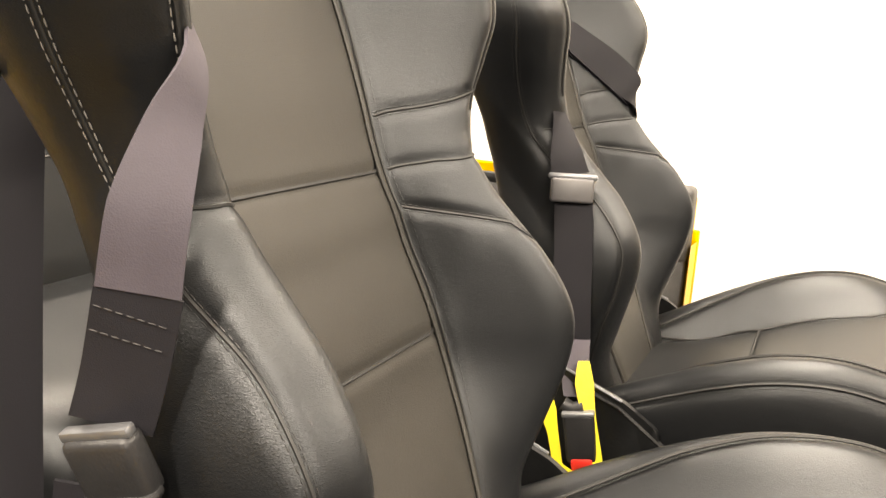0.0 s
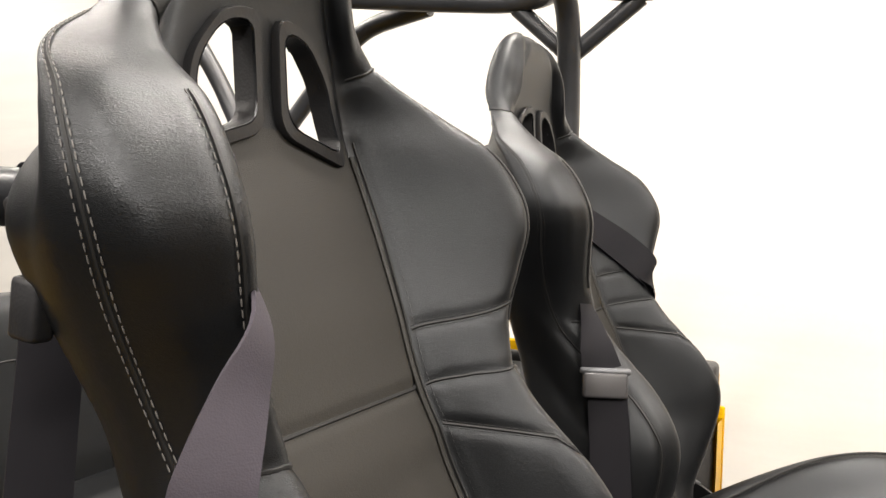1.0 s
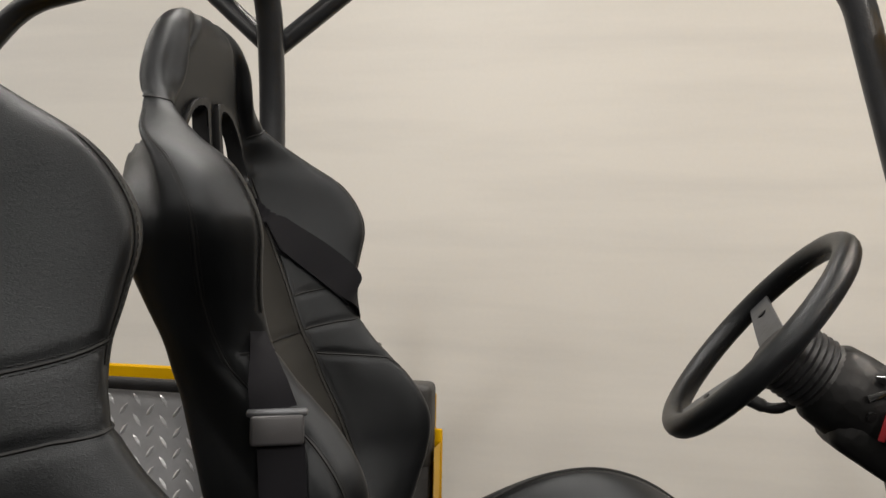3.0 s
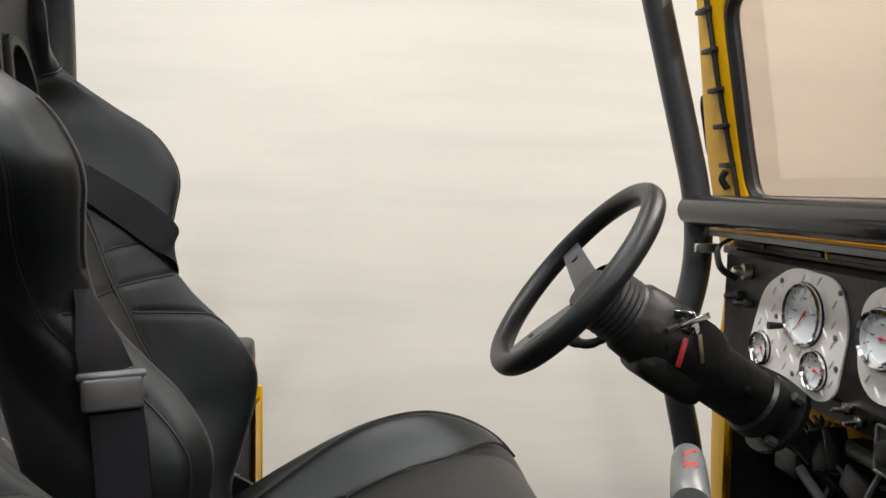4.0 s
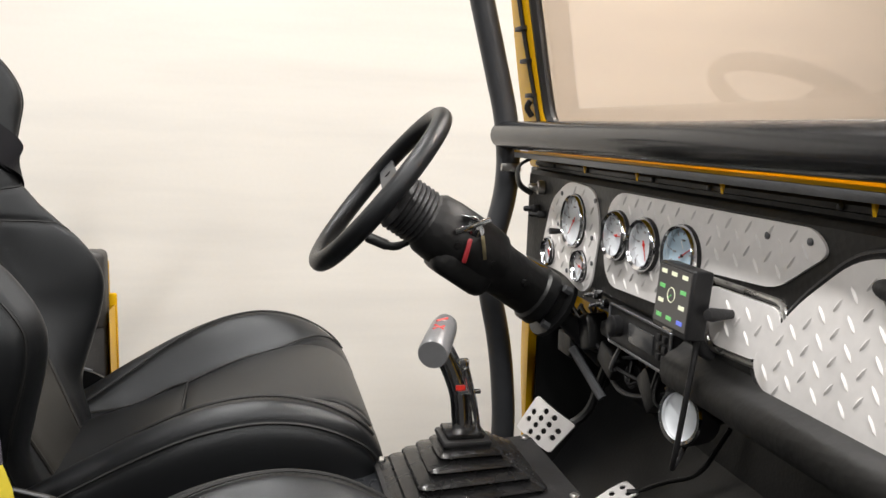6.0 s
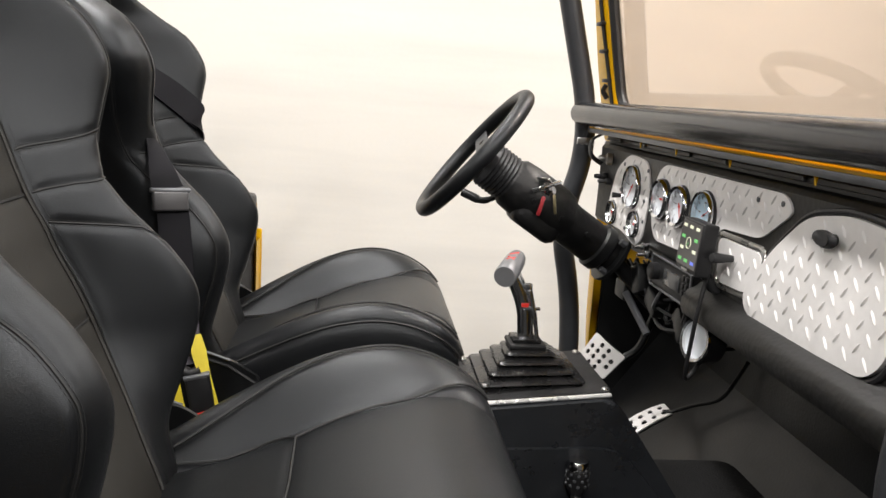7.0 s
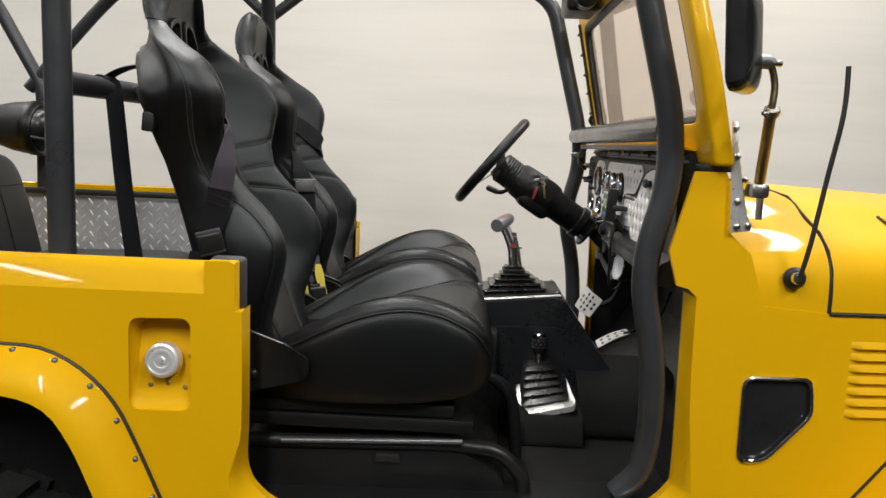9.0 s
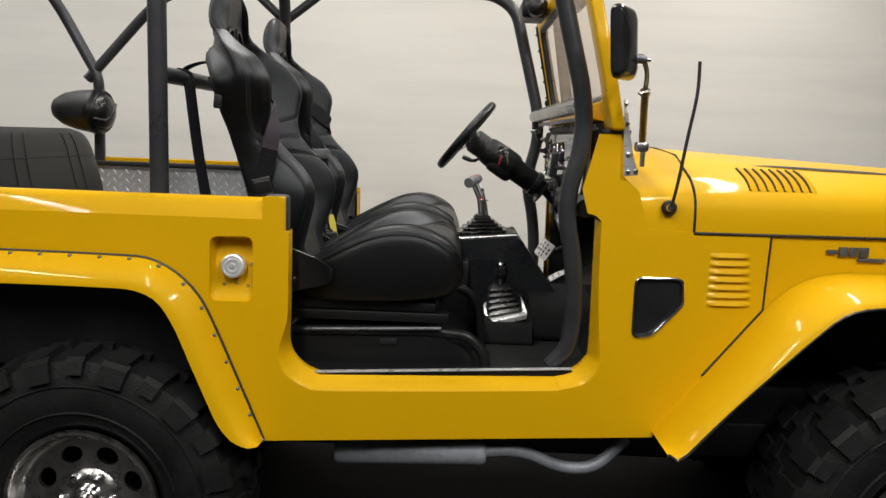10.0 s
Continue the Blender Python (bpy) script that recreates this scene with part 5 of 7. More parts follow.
plC = plate([(0.652, 1.334), (0.522, 1.334), (0.515, 1.31), (0.55, 1.270), (0.64, 1.266)], "ashtray_plate", "small aluminium tread plate with a dark pull", 0.016, d=0.006)
plD = plate([(0.560, 1.268), (0.495, 1.345), (0.425, 1.402), (0.345, 1.416), (0.262, 1.410), (0.232, 1.375), (0.245, 1.275), (0.275, 1.246), (0.535, 1.240)], "glovebox_lid", "aluminium tread-plate glovebox lid", 0.028, d=0.007)
gl = round2([(0.565, 1.265), (0.497, 1.348), (0.427, 1.407), (0.345, 1.421), (0.258, 1.415), (0.226, 1.377), (0.240, 1.272), (0.272, 1.240), (0.54, 1.234)], 0.028)
part("glovebox_gap", sweep([dp(a, b, 0.001) for a, b in gl], 0.0045, 8, True), RUBBER, dash, "black gap round the glovebox lid")
al = round2([(0.659, 1.340), (0.517, 1.340), (0.508, 1.310), (0.546, 1.264), (0.646, 1.260)], 0.016)
part("ashtray_rim", sweep([dp(a, b, 0.003) for a, b in al], 0.004, 8, True), STEEL, plC, "bright metal rim")
part("pull", lathe([(0.005, 0), (0.006, 0.01), (0.008, 0.032), (0.006, 0.038), (0, 0.039)], axis(dp(0.60, 1.31, 0.006), (-1, -0.25, 0.05)), 16), RUBBER, plC, "dark rubber pull")
# glovebox latch: an oval turn handle
part("latch", lathe([(0.007, 0), (0.007, 0.014)], axis(dp(0.362, 1.384, 0.007), (-1, 0, 0)), 14), PLASTIC, plD, "black oval latch")
lb = lathe([(0.0, 0), (0.016, 0.0005), (0.019, 0.003), (0.016, 0.0055), (0, 0.006)], Matrix.Translation(dp(0.368, 1.384, 0.014)) @ Matrix.Rotation(radians(-90), 4, "Y") @ Matrix.Diagonal((0.55, 1.35, 1, 1)), 20)
part("latch_grip", lb, PLASTIC, plD)


def gauge(y, z, r, deep, face, needle_deg, name="gauge", thick=0.007, label="round gauge with a chrome bezel"):
    m = axis(dp(y, z, 0.002), (-1, 0, 0.02))
    ob = part(name, lathe([(r, 0), (r, deep), (r - thick * 0.4, deep + 0.005), (r - thick, deep + 0.002), (r - thick - 0.001, deep - 0.013)], m, 40, caps=False), CHROME, dash, label)
    fr = r - thick
    sunk = 0.0065 if deep > 0.008 else 0.004
    part("dial", lathe([(0, deep - sunk), (fr, deep - sunk)], m, 40, caps=False), face, ob, "pale dial face")
    part("housing", lathe([(r + 0.0006, 0), (r + 0.0006, deep * 0.75)], m, 40, caps=False), PLASTIC, ob)
    # scale marks and needle; up is the world's up
    u, rt = Vector((0, 0, 1)), Vector((0, -1, 0))
    c = dp(y, z, 0.002 + deep - sunk + 0.001)
    b = bmesh.new()
    for k in range(11):
        a = radians(-135 + 27 * k)
        dr = u * math.cos(a) + rt * math.sin(a)
        sweep([c + dr * fr * 0.78, c + dr * fr * 0.92], 0.0007, 4, bm=b)
    for k in (2, 5, 8):
        a = radians(-135 + 27 * k)
        dr = u * math.cos(a) + rt * math.sin(a)
        q = c + dr * fr * 0.58
        sweep([q - rt * fr * 0.09, q + rt * fr * 0.09], 0.0012, 4, bm=b)
    part("scale", b, MARK, ob)
    a = radians(needle_deg)
    dr = u * math.cos(a) + rt * math.sin(a)
    part("needle", sweep([c - dr * fr * 0.2 + Vector((-0.001, 0, 0)), c + dr * fr * 0.75 + Vector((-0.001, 0, 0))], [0.0010, 0.0005], 6), RED, ob, "red needle")
    part("needle_hub", lathe([(0.0022, 0), (0.0022, 0.002), (0, 0.003)], axis(c, (-1, 0, 0)), 12), RED if face is DIAL else PLASTIC, ob)
    return ob


gauge(1.062, 1.359, 0.045, 0.006, DIAL, -140, "speedometer", 0.005, "large round speedometer with white dial")
gauge(1.172, 1.290, 0.026, 0.005, DIAL, 150, thick=0.004)
gauge(1.030, 1.287, 0.027, 0.005, DIAL, 100, thick=0.004)
gauge(0.897, 1.357, 0.037, 0.010, DIAL, 90, thick=0.007)
gauge(0.812, 1.356, 0.037, 0.010, DIAL, 160, thick=0.007)
gauge(0.714, 1.357, 0.039, 0.009, BLUEDIAL, 60, thick=0.005)
for y, z in ((1.125, 1.40), (1.135, 1.345), (0.985, 1.40), (0.99, 1.34), (0.985, 1.30), (1.085, 1.27), (0.555, 1.405), (0.49, 1.408)):
    part("rivet", lathe([(0.004, 0), (0.004, 0.0015), (0, 0.003)], axis(dp(y, z, 0.003), (-1, 0, 0)), 10), GREYMETAL, dash)
part("trip_knob", sweep([dp(1.11, 1.335, 0.003), dp(1.113, 1.335, 0.028)], [0.004, 0.006], 10), PLASTIC, dash)
# switches at the driver's end and below the cluster
for y, z, r in ((1.225, 1.402, 0.013), (1.245, 1.36, 0.009), (1.215, 1.352, 0.007)):
    kn = part("dash_switch", lathe([(r, 0), (r, 0.012), (r * 0.6, 0.014), (r * 0.6, 0.026), (r * 0.4, 0.03), (0, 0.03)], axis(dp(y, z, 0), (-1, 0.15, 0)), 16), STEEL if r > 0.01 else PLASTIC, dash, "small dash switch")
for k, y in enumerate((0.955, 0.93)):
    part("toggle_switch", lathe([(0.008, 0), (0.008, 0.01), (0.004, 0.012), (0.003, 0.03), (0, 0.031)], axis(dp(y, 1.256 - 0.01 * k, 0), (-1, -0.2, 0)), 12), CHROME, dash, "chrome toggle switch")
rad = part("radio", box(DX - 0.014, DX + 0.03, 0.711, 0.882, 1.204, 1.256, 0.003), PLASTIC, dash, "black radio with a grey display")
part("radio_display", box(DX - 0.0162, DX - 0.012, 0.752, 0.822, 1.217, 1.244, 0.001), material("radio_lcd", (0.07, 0.072, 0.075), 0.2), rad)
part("radio_knob", lathe([(0.016, 0), (0.016, 0.012), (0.012, 0.015), (0, 0.015)], axis((DX - 0.014, 0.856, 1.231), (-1, 0, 0)), 20), PLASTIC, rad)
for i in range(3):
    for j in range(2):
        part("radio_button", box(DX - 0.0175, DX - 0.013, 0.718 + j * 0.014, 0.727 + j * 0.014, 1.216 + i * 0.013, 1.225 + i * 0.013, 0.001), PLASTIC, rad)
part("radio_frame", sweep([(DX - 0.0145, y, z) for y, z in round2([(0.709, 1.202), (0.884, 1.202), (0.884, 1.258), (0.709, 1.258)], 0.004, 3)], 0.0022, 6, True), GREYMETAL, rad, "thin metal surround")
part("lower_bracket", box(0.835, 0.87, 0.72, 1.0, 1.178, 1.205, 0.008), BLACK, dash)
# added black block that hides lit yellow behind the dash top
part("dash_void_block", box(0.86, 0.9, 0.165, W - 0.165, 1.21, 1.45, 0.0), BLACK, dash)

# display on a stalk
disp = thing("display_unit", (0.78, 0.66, 1.27), "small black display unit with a lit screen, fixed to the dash", "display")
dm = Matrix.Translation((0.772, 0.645, 1.313)) @ Matrix.Rotation(radians(-2), 4, "Z") @ Matrix.Rotation(radians(4), 4, "Y")
part("case", box(-0.014, 0.010, -0.040, 0.043, -0.036, 0.044, 0.003, 3, m=dm), PLASTIC, disp, "black plastic case")
scr = part("screen", box(-0.0152, -0.0135, -0.036, 0.039, -0.028, 0.040, 0.0, m=dm), SCREEN, disp, "lit screen with small readings")
for i in range(4):
    for j, yy in enumerate((0.026, 0.002, -0.023)):
        z = 0.033 - i * 0.0175
        if i in (1, 2) and j == 1:
            continue
        colour = SCREEN_GREEN if (i == 3 and j == 0) else SCREEN_BLUE if (i == 3 and j == 2) else SCREEN_YELLOW if i % 2 == 0 else SCREEN_GREEN
        part("reading_bar", box(-0.0158, -0.0150, yy - 0.0062, yy + 0.0062, z - 0.0024, z + 0.0024, 0, m=dm), colour, scr)
ring = [dm @ Vector((-0.0156, 0.003 + 0.0085 * math.cos(a), 0.008 + 0.0085 * math.sin(a))) for a in (2 * math.pi * k / 28 for k in range(28))]
part("reading_ring", sweep(ring, 0.0006, 4, True), SCREEN_YELLOW, scr)
part("reading_needle", sweep([dm @ Vector((-0.0156, 0.003, 0.008)), dm @ Vector((-0.0156, 0.0085, 0.0035))], 0.0008, 4), SCREEN_GREEN, scr)
part("maker_bar", box(-0.0158, -0.0138, -0.010, 0.012, -0.0335, -0.0312, 0, m=dm), STEEL, disp)
part("stalk", sweep([(0.784, 0.642, 1.28), (0.80, 0.64, 1.255), (DX, 0.64, 1.25)], 0.008, 10), PLASTIC, disp)
part("cable", sweep(fillet([(0.785, 0.63, 1.275), (0.775, 0.625, 1.22), (0.780, 0.65, 1.12), (0.80, 0.69, 1.08), (0.85, 0.72, 1.13), (0.87, 0.74, 1.19)], 0.05), 0.0035, 8), RUBBER, disp, "black cable hanging below")
# round gauge under the dash
ug = thing("under_dash_gauge", (0.82, 0.70, 1.12), "round white gauge in a black pod under the dash", "gauge")
um = axis((0.82, 0.703, 1.150), (-1, -0.22, 0.15))
part("pod", lathe([(0, -0.035), (0.034, -0.03), (0.038, 0.0), (0.036, 0.006)], um, 28, caps=False), PLASTIC, ug)
part("bezel", lathe([(0.037, 0.0), (0.036, 0.009), (0.031, 0.008), (0.03, 0.002)], um, 28, caps=False), CHROME, ug, "chrome bezel")
part("dial", lathe([(0, 0.003), (0.031, 0.003)], um, 28, caps=False), DIAL, ug, "white dial")
part("bracket", sweep([(0.83, 0.715, 1.15), (0.83, 0.715, 1.2)], 0.006, 8), PLASTIC, ug)

# ---- steering ----
steer = thing("steering_assembly", (0.6, 1.072, 1.3), "black sports steering wheel on a dark column with ignition keys", "steering wheel")
SC = Vector((0.477, 1.070, 1.408))
SD = Vector((0.775, -0.04, -0.632)).normalized()
CD = Vector((0.322, 0.012, -0.208)).normalized()   # the column lies flatter than the wheel's own axis
su = Vector((-SD.z, 0, SD.x)).normalized()
su = -su if su.z < 0 else su
sl = SD.cross(su).normalized()
sl = -sl if sl.y < 0 else sl
RW = 0.149


def sp(a, r, d=0.0):
    return SC + (su * math.cos(a) + sl * math.sin(a)) * r + SD * d


rimw = part("wheel_rim", sweep([sp(2 * math.pi * k / 64, RW) for k in range(64)], 0.0155, 16, True), LEATHER, steer, "black leather-wrapped steering wheel rim")
b = bmesh.new()
for k in range(64):
    stitches([sp(2 * math.pi * (k + j / 4) / 64, RW - 0.0158) for j in range(3)], b, 0.004, 0.003, 0.0007)
part("rim_stitching", b, SEAM, rimw)
for a in (radians(72), radians(-72), radians(180)):
    pts = []
    for t in range(9):
        q = t / 8
        pts.append(sp(a, 0.02 + (RW - 0.02) * q, 0.03 * (1 - q) ** 1.3))
    d = (pts[-1] - pts[0]).normalized()
    b = bmesh.new()
    rows = []
    for i, p in enumerate(pts):
        w = 0.021 - 0.006 * i / 8
        s = SD.cross(d).normalized()
        rows.append([b.verts.new(p + s * w * e + SD * f) for e, f in ((-1, -0.002), (1, -0.002), (1, 0.002), (-1, 0.002))])
    for A, B in zip(rows, rows[1:]):
        for j in range(4):
            b.faces.new((A[j], A[(j + 1) % 4], B[(j + 1) % 4], B[j]))
    b.faces.new(rows[0])
    b.faces.new(rows[-1])
    spk = part("spoke", b, GREYMETAL, steer, "dark grey metal spoke")
    part("spoke_hole", sweep([pts[5] - SD * 0.0022, pts[5] + SD * 0.0022], 0.007, 14), SEAM, spk)
part("hub", lathe([(0.0, 0.02), (0.03, 0.02), (0.036, 0.03), (0.04, 0.05)], axis(SC, SD), 28, caps=False), PLASTIC, steer, "black wheel hub")
bel = [(0.040, 0.030), (0.045, 0.034)]
for k in range(6):
    bel += [(0.0485, 0.040 + k * 0.0085), (0.0450, 0.044 + k * 0.0085)]
bel += [(0.047, 0.092), (0.050, 0.10)]
cax = axis(SC, CD)
part("ribbed_boot", lathe(bel, cax, 32, caps=False), RUBBER, steer, "ribbed black rubber boot")
part("column", lathe([(0.046, 0.090), (0.053, 0.100), (0.056, 0.13), (0.057, 0.205), (0.054, 0.225), (0.046, 0.235), (0.044, 0.25), (0.044, 0.33), (0.040, 0.345), (0.038, 0.37), (0, 0.37)], cax, 28, caps=False), COLUMN, steer, "black painted steering column")
part("column_cowl", box(-0.050, 0.046, -0.034, 0.034, 0.115, 0.225, 0.022, 3, m=axis(SC + Vector((-0.006, 0, -0.030)), CD)), COLUMN, steer)
part("column_clamp", lathe([(0.044, 0.318), (0.050, 0.322), (0.050, 0.342), (0.044, 0.346)], cax, 24, caps=False), BLACK, steer)
part("column_flange", lathe([(0.030, 0.362), (0.058, 0.364), (0.058, 0.372), (0.030, 0.374)], cax, 20), BLACK, steer)
for k in range(4):
    a = math.pi / 4 + k * math.pi / 2
    part("clamp_bolt", lathe([(0.007, 0.350), (0.007, 0.364), (0, 0.364)], cax @ Matrix.Translation((0.049 * math.cos(a), 0.049 * math.sin(a), 0)), 6), GREYMETAL, steer)
part("column_shaft", sweep([SC + CD * 0.37, SC + CD * 0.37 + Vector((0.10, 0.0, -0.10))], 0.016, 12), BLACK, steer)
for k in range(3):
    part("grease_plug", lathe([(0.006, 0.050), (0.006, 0.060), (0, 0.061)], Matrix.Translation(SC + CD * (0.13 + 0.07 * k)) @ Vector((0.15, -0.85, 0.1 * k - 0.2)).to_track_quat("Z", "Y").to_matrix().to_4x4(), 8), COLUMN, steer)
part("indicator_stalk", sweep(fillet([SC + CD * 0.10 + Vector((-0.02, 0.02, -0.03)), SC + CD * 0.085 + Vector((-0.04, 0.03, -0.055)), SC + CD * 0.05 + Vector((-0.05, 0.06, -0.06))], 0.015), [0.006] * 2 + [0.007] * 5 + [0.009] * 2, 10), PLASTIC, steer, "black indicator stalk")
kp = Vector((0.622, 1.032, 1.350))
ign = part("ignition_lock", lathe([(0.016, -0.03), (0.016, 0.004), (0.013, 0.010), (0, 0.010)], axis(kp, (-0.5, -0.6, 0.6)), 18), CHROME, steer, "chrome ignition lock with keys")
part("key", box(-0.014, 0.014, -0.0015, 0.0015, -0.006, 0.012, 0.001, m=axis(kp + Vector((-0.006, -0.012, 0.014)), (-0.5, -0.6, 0.6))), CHROME, ign)
part("key_wing", box(-0.03, 0.03, -0.002, 0.002, -0.004, 0.004, 0.001, m=Matrix.Translation(kp + Vector((-0.004, -0.018, 0.006))) @ Matrix.Rotation(radians(-20), 4, "Y")), CHROME, ign)
part("key_fob", box(-0.004, 0.004, -0.002, 0.002, -0.050, -0.010, 0.002, m=Matrix.Translation(kp + Vector((-0.006, -0.022, -0.004))) @ Matrix.Rotation(radians(14), 4, "Y")), material("key_fob_red", (0.26, 0.02, 0.025), 0.35), ign, "dark red key fob")
part("key_blade", box(-0.003, 0.003, -0.001, 0.001, -0.045, -0.006, 0.0008, m=Matrix.Translation(kp + Vector((0.012, -0.016, -0.004))) @ Matrix.Rotation(radians(-8), 4, "Y")), ZINC, ign)
part("mirror_bracket", sweep(fillet([(0.79, 1.245, 1.455), (0.765, 1.25, 1.44), (0.765, 1.235, 1.405), (0.79, 1.225, 1.39)], 0.015), 0.009, 8, flat=(1, 0.35)), BLACK, steer, "bent metal bracket at the dash corner")
part("wing_bolt", box(-0.02, 0.02, -0.004, 0.004, -0.008, 0.008, 0.002, m=Matrix.Translation((0.765, 1.285, 1.435))), STEEL, steer)

# ---- pedals and under-dash clutter ----
def pedal(name, corners, nx, ny, r, label, arm, thick=0.009):
    ped = thing(name, corners[0], label, "pedal")
    c = [Vector(p) for p in corners]
    n = (c[1] - c[0]).cross(c[3] - c[0]).normalized()
    if n.x > 0:
        n = -n

    def q(u, v, w):
        p = c[0].lerp(c[1], u).lerp(c[3].lerp(c[2], u), v)
        bulge = 0.006 * (4 * u * (1 - u))
        return p + n * (w + bulge)
    b, es = bmesh.new(), []
    ol = round2([(0, 0), (1, 0), (1, 1), (0, 1)], 0.08, 4)
    dense = []
    for (a, b_), (c_, d_) in zip(ol, ol[1:] + ol[:1]):
        for k in range(3):
            dense.append((a + (c_ - a) * k / 3, b_ + (d_ - b_) * k / 3))
    loops = [dense]
    lx, ly = (c[1] - c[0]).length, (c[3] - c[0]).length
    for i in range(nx):
        for j in range(ny):
            if ny > 3 and (i in (0, nx - 1)) and (j in (0, ny - 1)):
                continue
            cu, cv_ = (i + 0.5) / nx, (j + 0.5) / ny
            cu, cv_ = 0.5 + (cu - 0.5) * 0.9, 0.5 + (cv_ - 0.5) * 0.9
            loops.append([(cu + r / lx * math.cos(t), cv_ + r / ly * math.sin(t)) for t in (2 * math.pi * k / 10 for k in range(10))])
    b2 = bmesh.new()
    for Lp in loops:
        vs = [b2.verts.new((u, v, 0)) for u, v in Lp]
        es += [b2.edges.new((v, w)) for v, w in zip(vs, vs[1:] + vs[:1])]
    bmesh.ops.triangle_fill(b2, use_beauty=True, use_dissolve=False, edges=es)
    ext = bmesh.ops.extrude_face_region(b2, geom=list(b2.faces))
    for g in ext["geom"]:
        if isinstance(g, bmesh.types.BMVert):
            g.co.z = -0.003
    for v in b2.verts:
        v.co = q(v.co.x, v.co.y, v.co.z)
    part("pad", b2, PLATE, ped, "drilled brushed aluminium pedal pad", smooth=25)
    b2 = bmesh.new()
    vs = [b2.verts.new(q(u, v, -0.007)) for u, v in dense]
    b2.faces.new(vs)
    part("pad_backing", b2, RUBBER, ped)
    part("arm", sweep(fillet(arm, 0.04), thick, 8), BLACK, ped, "black pedal arm")
    return ped


pedal("brake_pedal", [(0.811, 1.197, 1.006), (0.850, 1.102, 0.980), (0.817, 1.137, 0.914), (0.780, 1.224, 0.935)], 4, 4, 0.0068, "drilled aluminium brake pedal hanging from the bulkhead", [(0.83, 1.175, 0.94), (0.90, 1.16, 0.97), (0.94, 1.15, 1.12), (0.93, 1.15, 1.25)])
pedal("throttle_pedal", [(0.815, 0.985, 0.876), (0.912, 1.012, 0.912), (0.920, 0.978, 0.905), (0.818, 0.940, 0.866)], 4, 2, 0.0062, "drilled aluminium throttle pedal on a thin rod", [(0.90, 0.985, 0.905), (0.92, 0.975, 0.91), (0.95, 0.95, 0.935), (0.98, 0.90, 0.965), (1.0, 0.86, 1.06)], 0.004)
loom = thing("under_dash_wiring", (0.9, 1.0, 1.1), "tangle of dark wires and brackets under the dash", "wiring")
rnd = random.Random(4)
for k in range(30):
    ya, yb = 0.70 + rnd.random() * 0.5, 0.70 + rnd.random() * 0.5
    z0_ = 1.19
    pts = [(0.85 + rnd.random() * 0.05, ya, z0_), (0.825 + rnd.random() * 0.07, (ya + yb) / 2, 1.08 + rnd.random() * 0.07), (0.88 + rnd.random() * 0.05, yb, 1.12 + rnd.random() * 0.05), (0.97, yb, 1.16)]
    part("wire", sweep(fillet(pts, 0.05), 0.0025 + 0.002 * rnd.random(), 6), (RUBBER, RUBBER, TAN, RUBBER, GREYMETAL)[k % 5], loom)
for a, bx in enumerate(((0.845, 1.12, 1.13), (0.86, 0.98, 1.14), (0.87, 0.86, 1.13), (0.85, 1.05, 1.17), (0.87, 0.78, 1.16))):
    part("bracket", box(-0.02, 0.02, -0.03, 0.03, -0.02, 0.02, 0.005, m=Matrix.Translation(bx) @ Matrix.Rotation(0.4 * a, 4, "X")), BLACK, loom)
part("linkage_rod", sweep([(0.83, 1.09, 1.13), (0.86, 1.02, 1.06)], 0.008, 8), GREYMETAL, loom)

# ---- centre console and shifters ----
con = thing("centre_console", (0.6, 0.72, 0.74), "black moulded centre console over the transmission tunnel", "console")
yn, yf = 0.625, 0.845
side_poly = [(0.40, 0.74), (0.40, 1.048), (0.462, 1.052), (0.655, 1.072), (0.675, 1.06), (0.80, 0.885), (0.83, 0.74)]
part("housing", slab(round2(side_poly, 0.012, 3), lambda u, v, w: Vector((u, yn + w, v)), yf - yn, bevel=0.006), CONSOLE, con, "black satin console housing")
part("side_moulding", slab(round2([(0.44, 0.76), (0.45, 0.990), (0.645, 0.996), (0.682, 0.988), (0.772, 0.892), (0.80, 0.76)], 0.02, 4), lambda u, v, w: Vector((u, yn - 0.008 + w, v)), 0.012, bevel=0.004), CONSOLE, con)
part("cubby", box(0.41, 0.50, 0.57, 0.63, 0.74, 0.99, 0.01), PLASTIC, con)
tun = thing("transmission_tunnel", (0.75, 0.72, 0.74), "black carpeted transmission tunnel ahead of the console", "tunnel", kind="structure")
part("tunnel_skin", slab(round2([(0.50, 0.74), (0.54, 0.85), (0.60, 0.888), (0.80, 0.888), (0.90, 0.84), (0.96, 0.74)], 0.035, 5), lambda u, v, w: Vector((0.705 + w, u, v)), 0.315), CARPET, tun)
part("tunnel_shoulder", slab(round2([(0.44, 0.74), (0.475, 0.805), (0.63, 0.845), (0.63, 0.74)], 0.02, 4), lambda u, v, w: Vector((0.545 + w, u, v)), 0.165), CARPET, tun)
shift = thing("gear_shifter", (0.56, 0.745, 1.06), "chrome ratchet shifter with a grey T-handle and ribbed rubber boot", "gear shifter")
m = Matrix.Translation((0, 0, 0))


def zpl(x):
    return 1.054 + (x - 0.47) * 0.095


b = slab(round2([(0.440, 0.642), (0.662, 0.642), (0.662, 0.838), (0.440, 0.838)], 0.012, 4), lambda u, v, w: Vector((u, v, zpl(u) + 0.009 - w)), 0.007, bevel=0.002)
part("base_plate", b, PLASTIC, shift, "black base plate with screws")
part("base_trim", sweep([(0.443, 0.6395, zpl(0.443) + 0.004), (0.660, 0.6395, zpl(0.66) + 0.004)], 0.0035, 8), ALLOY, shift, "bright metal trim")
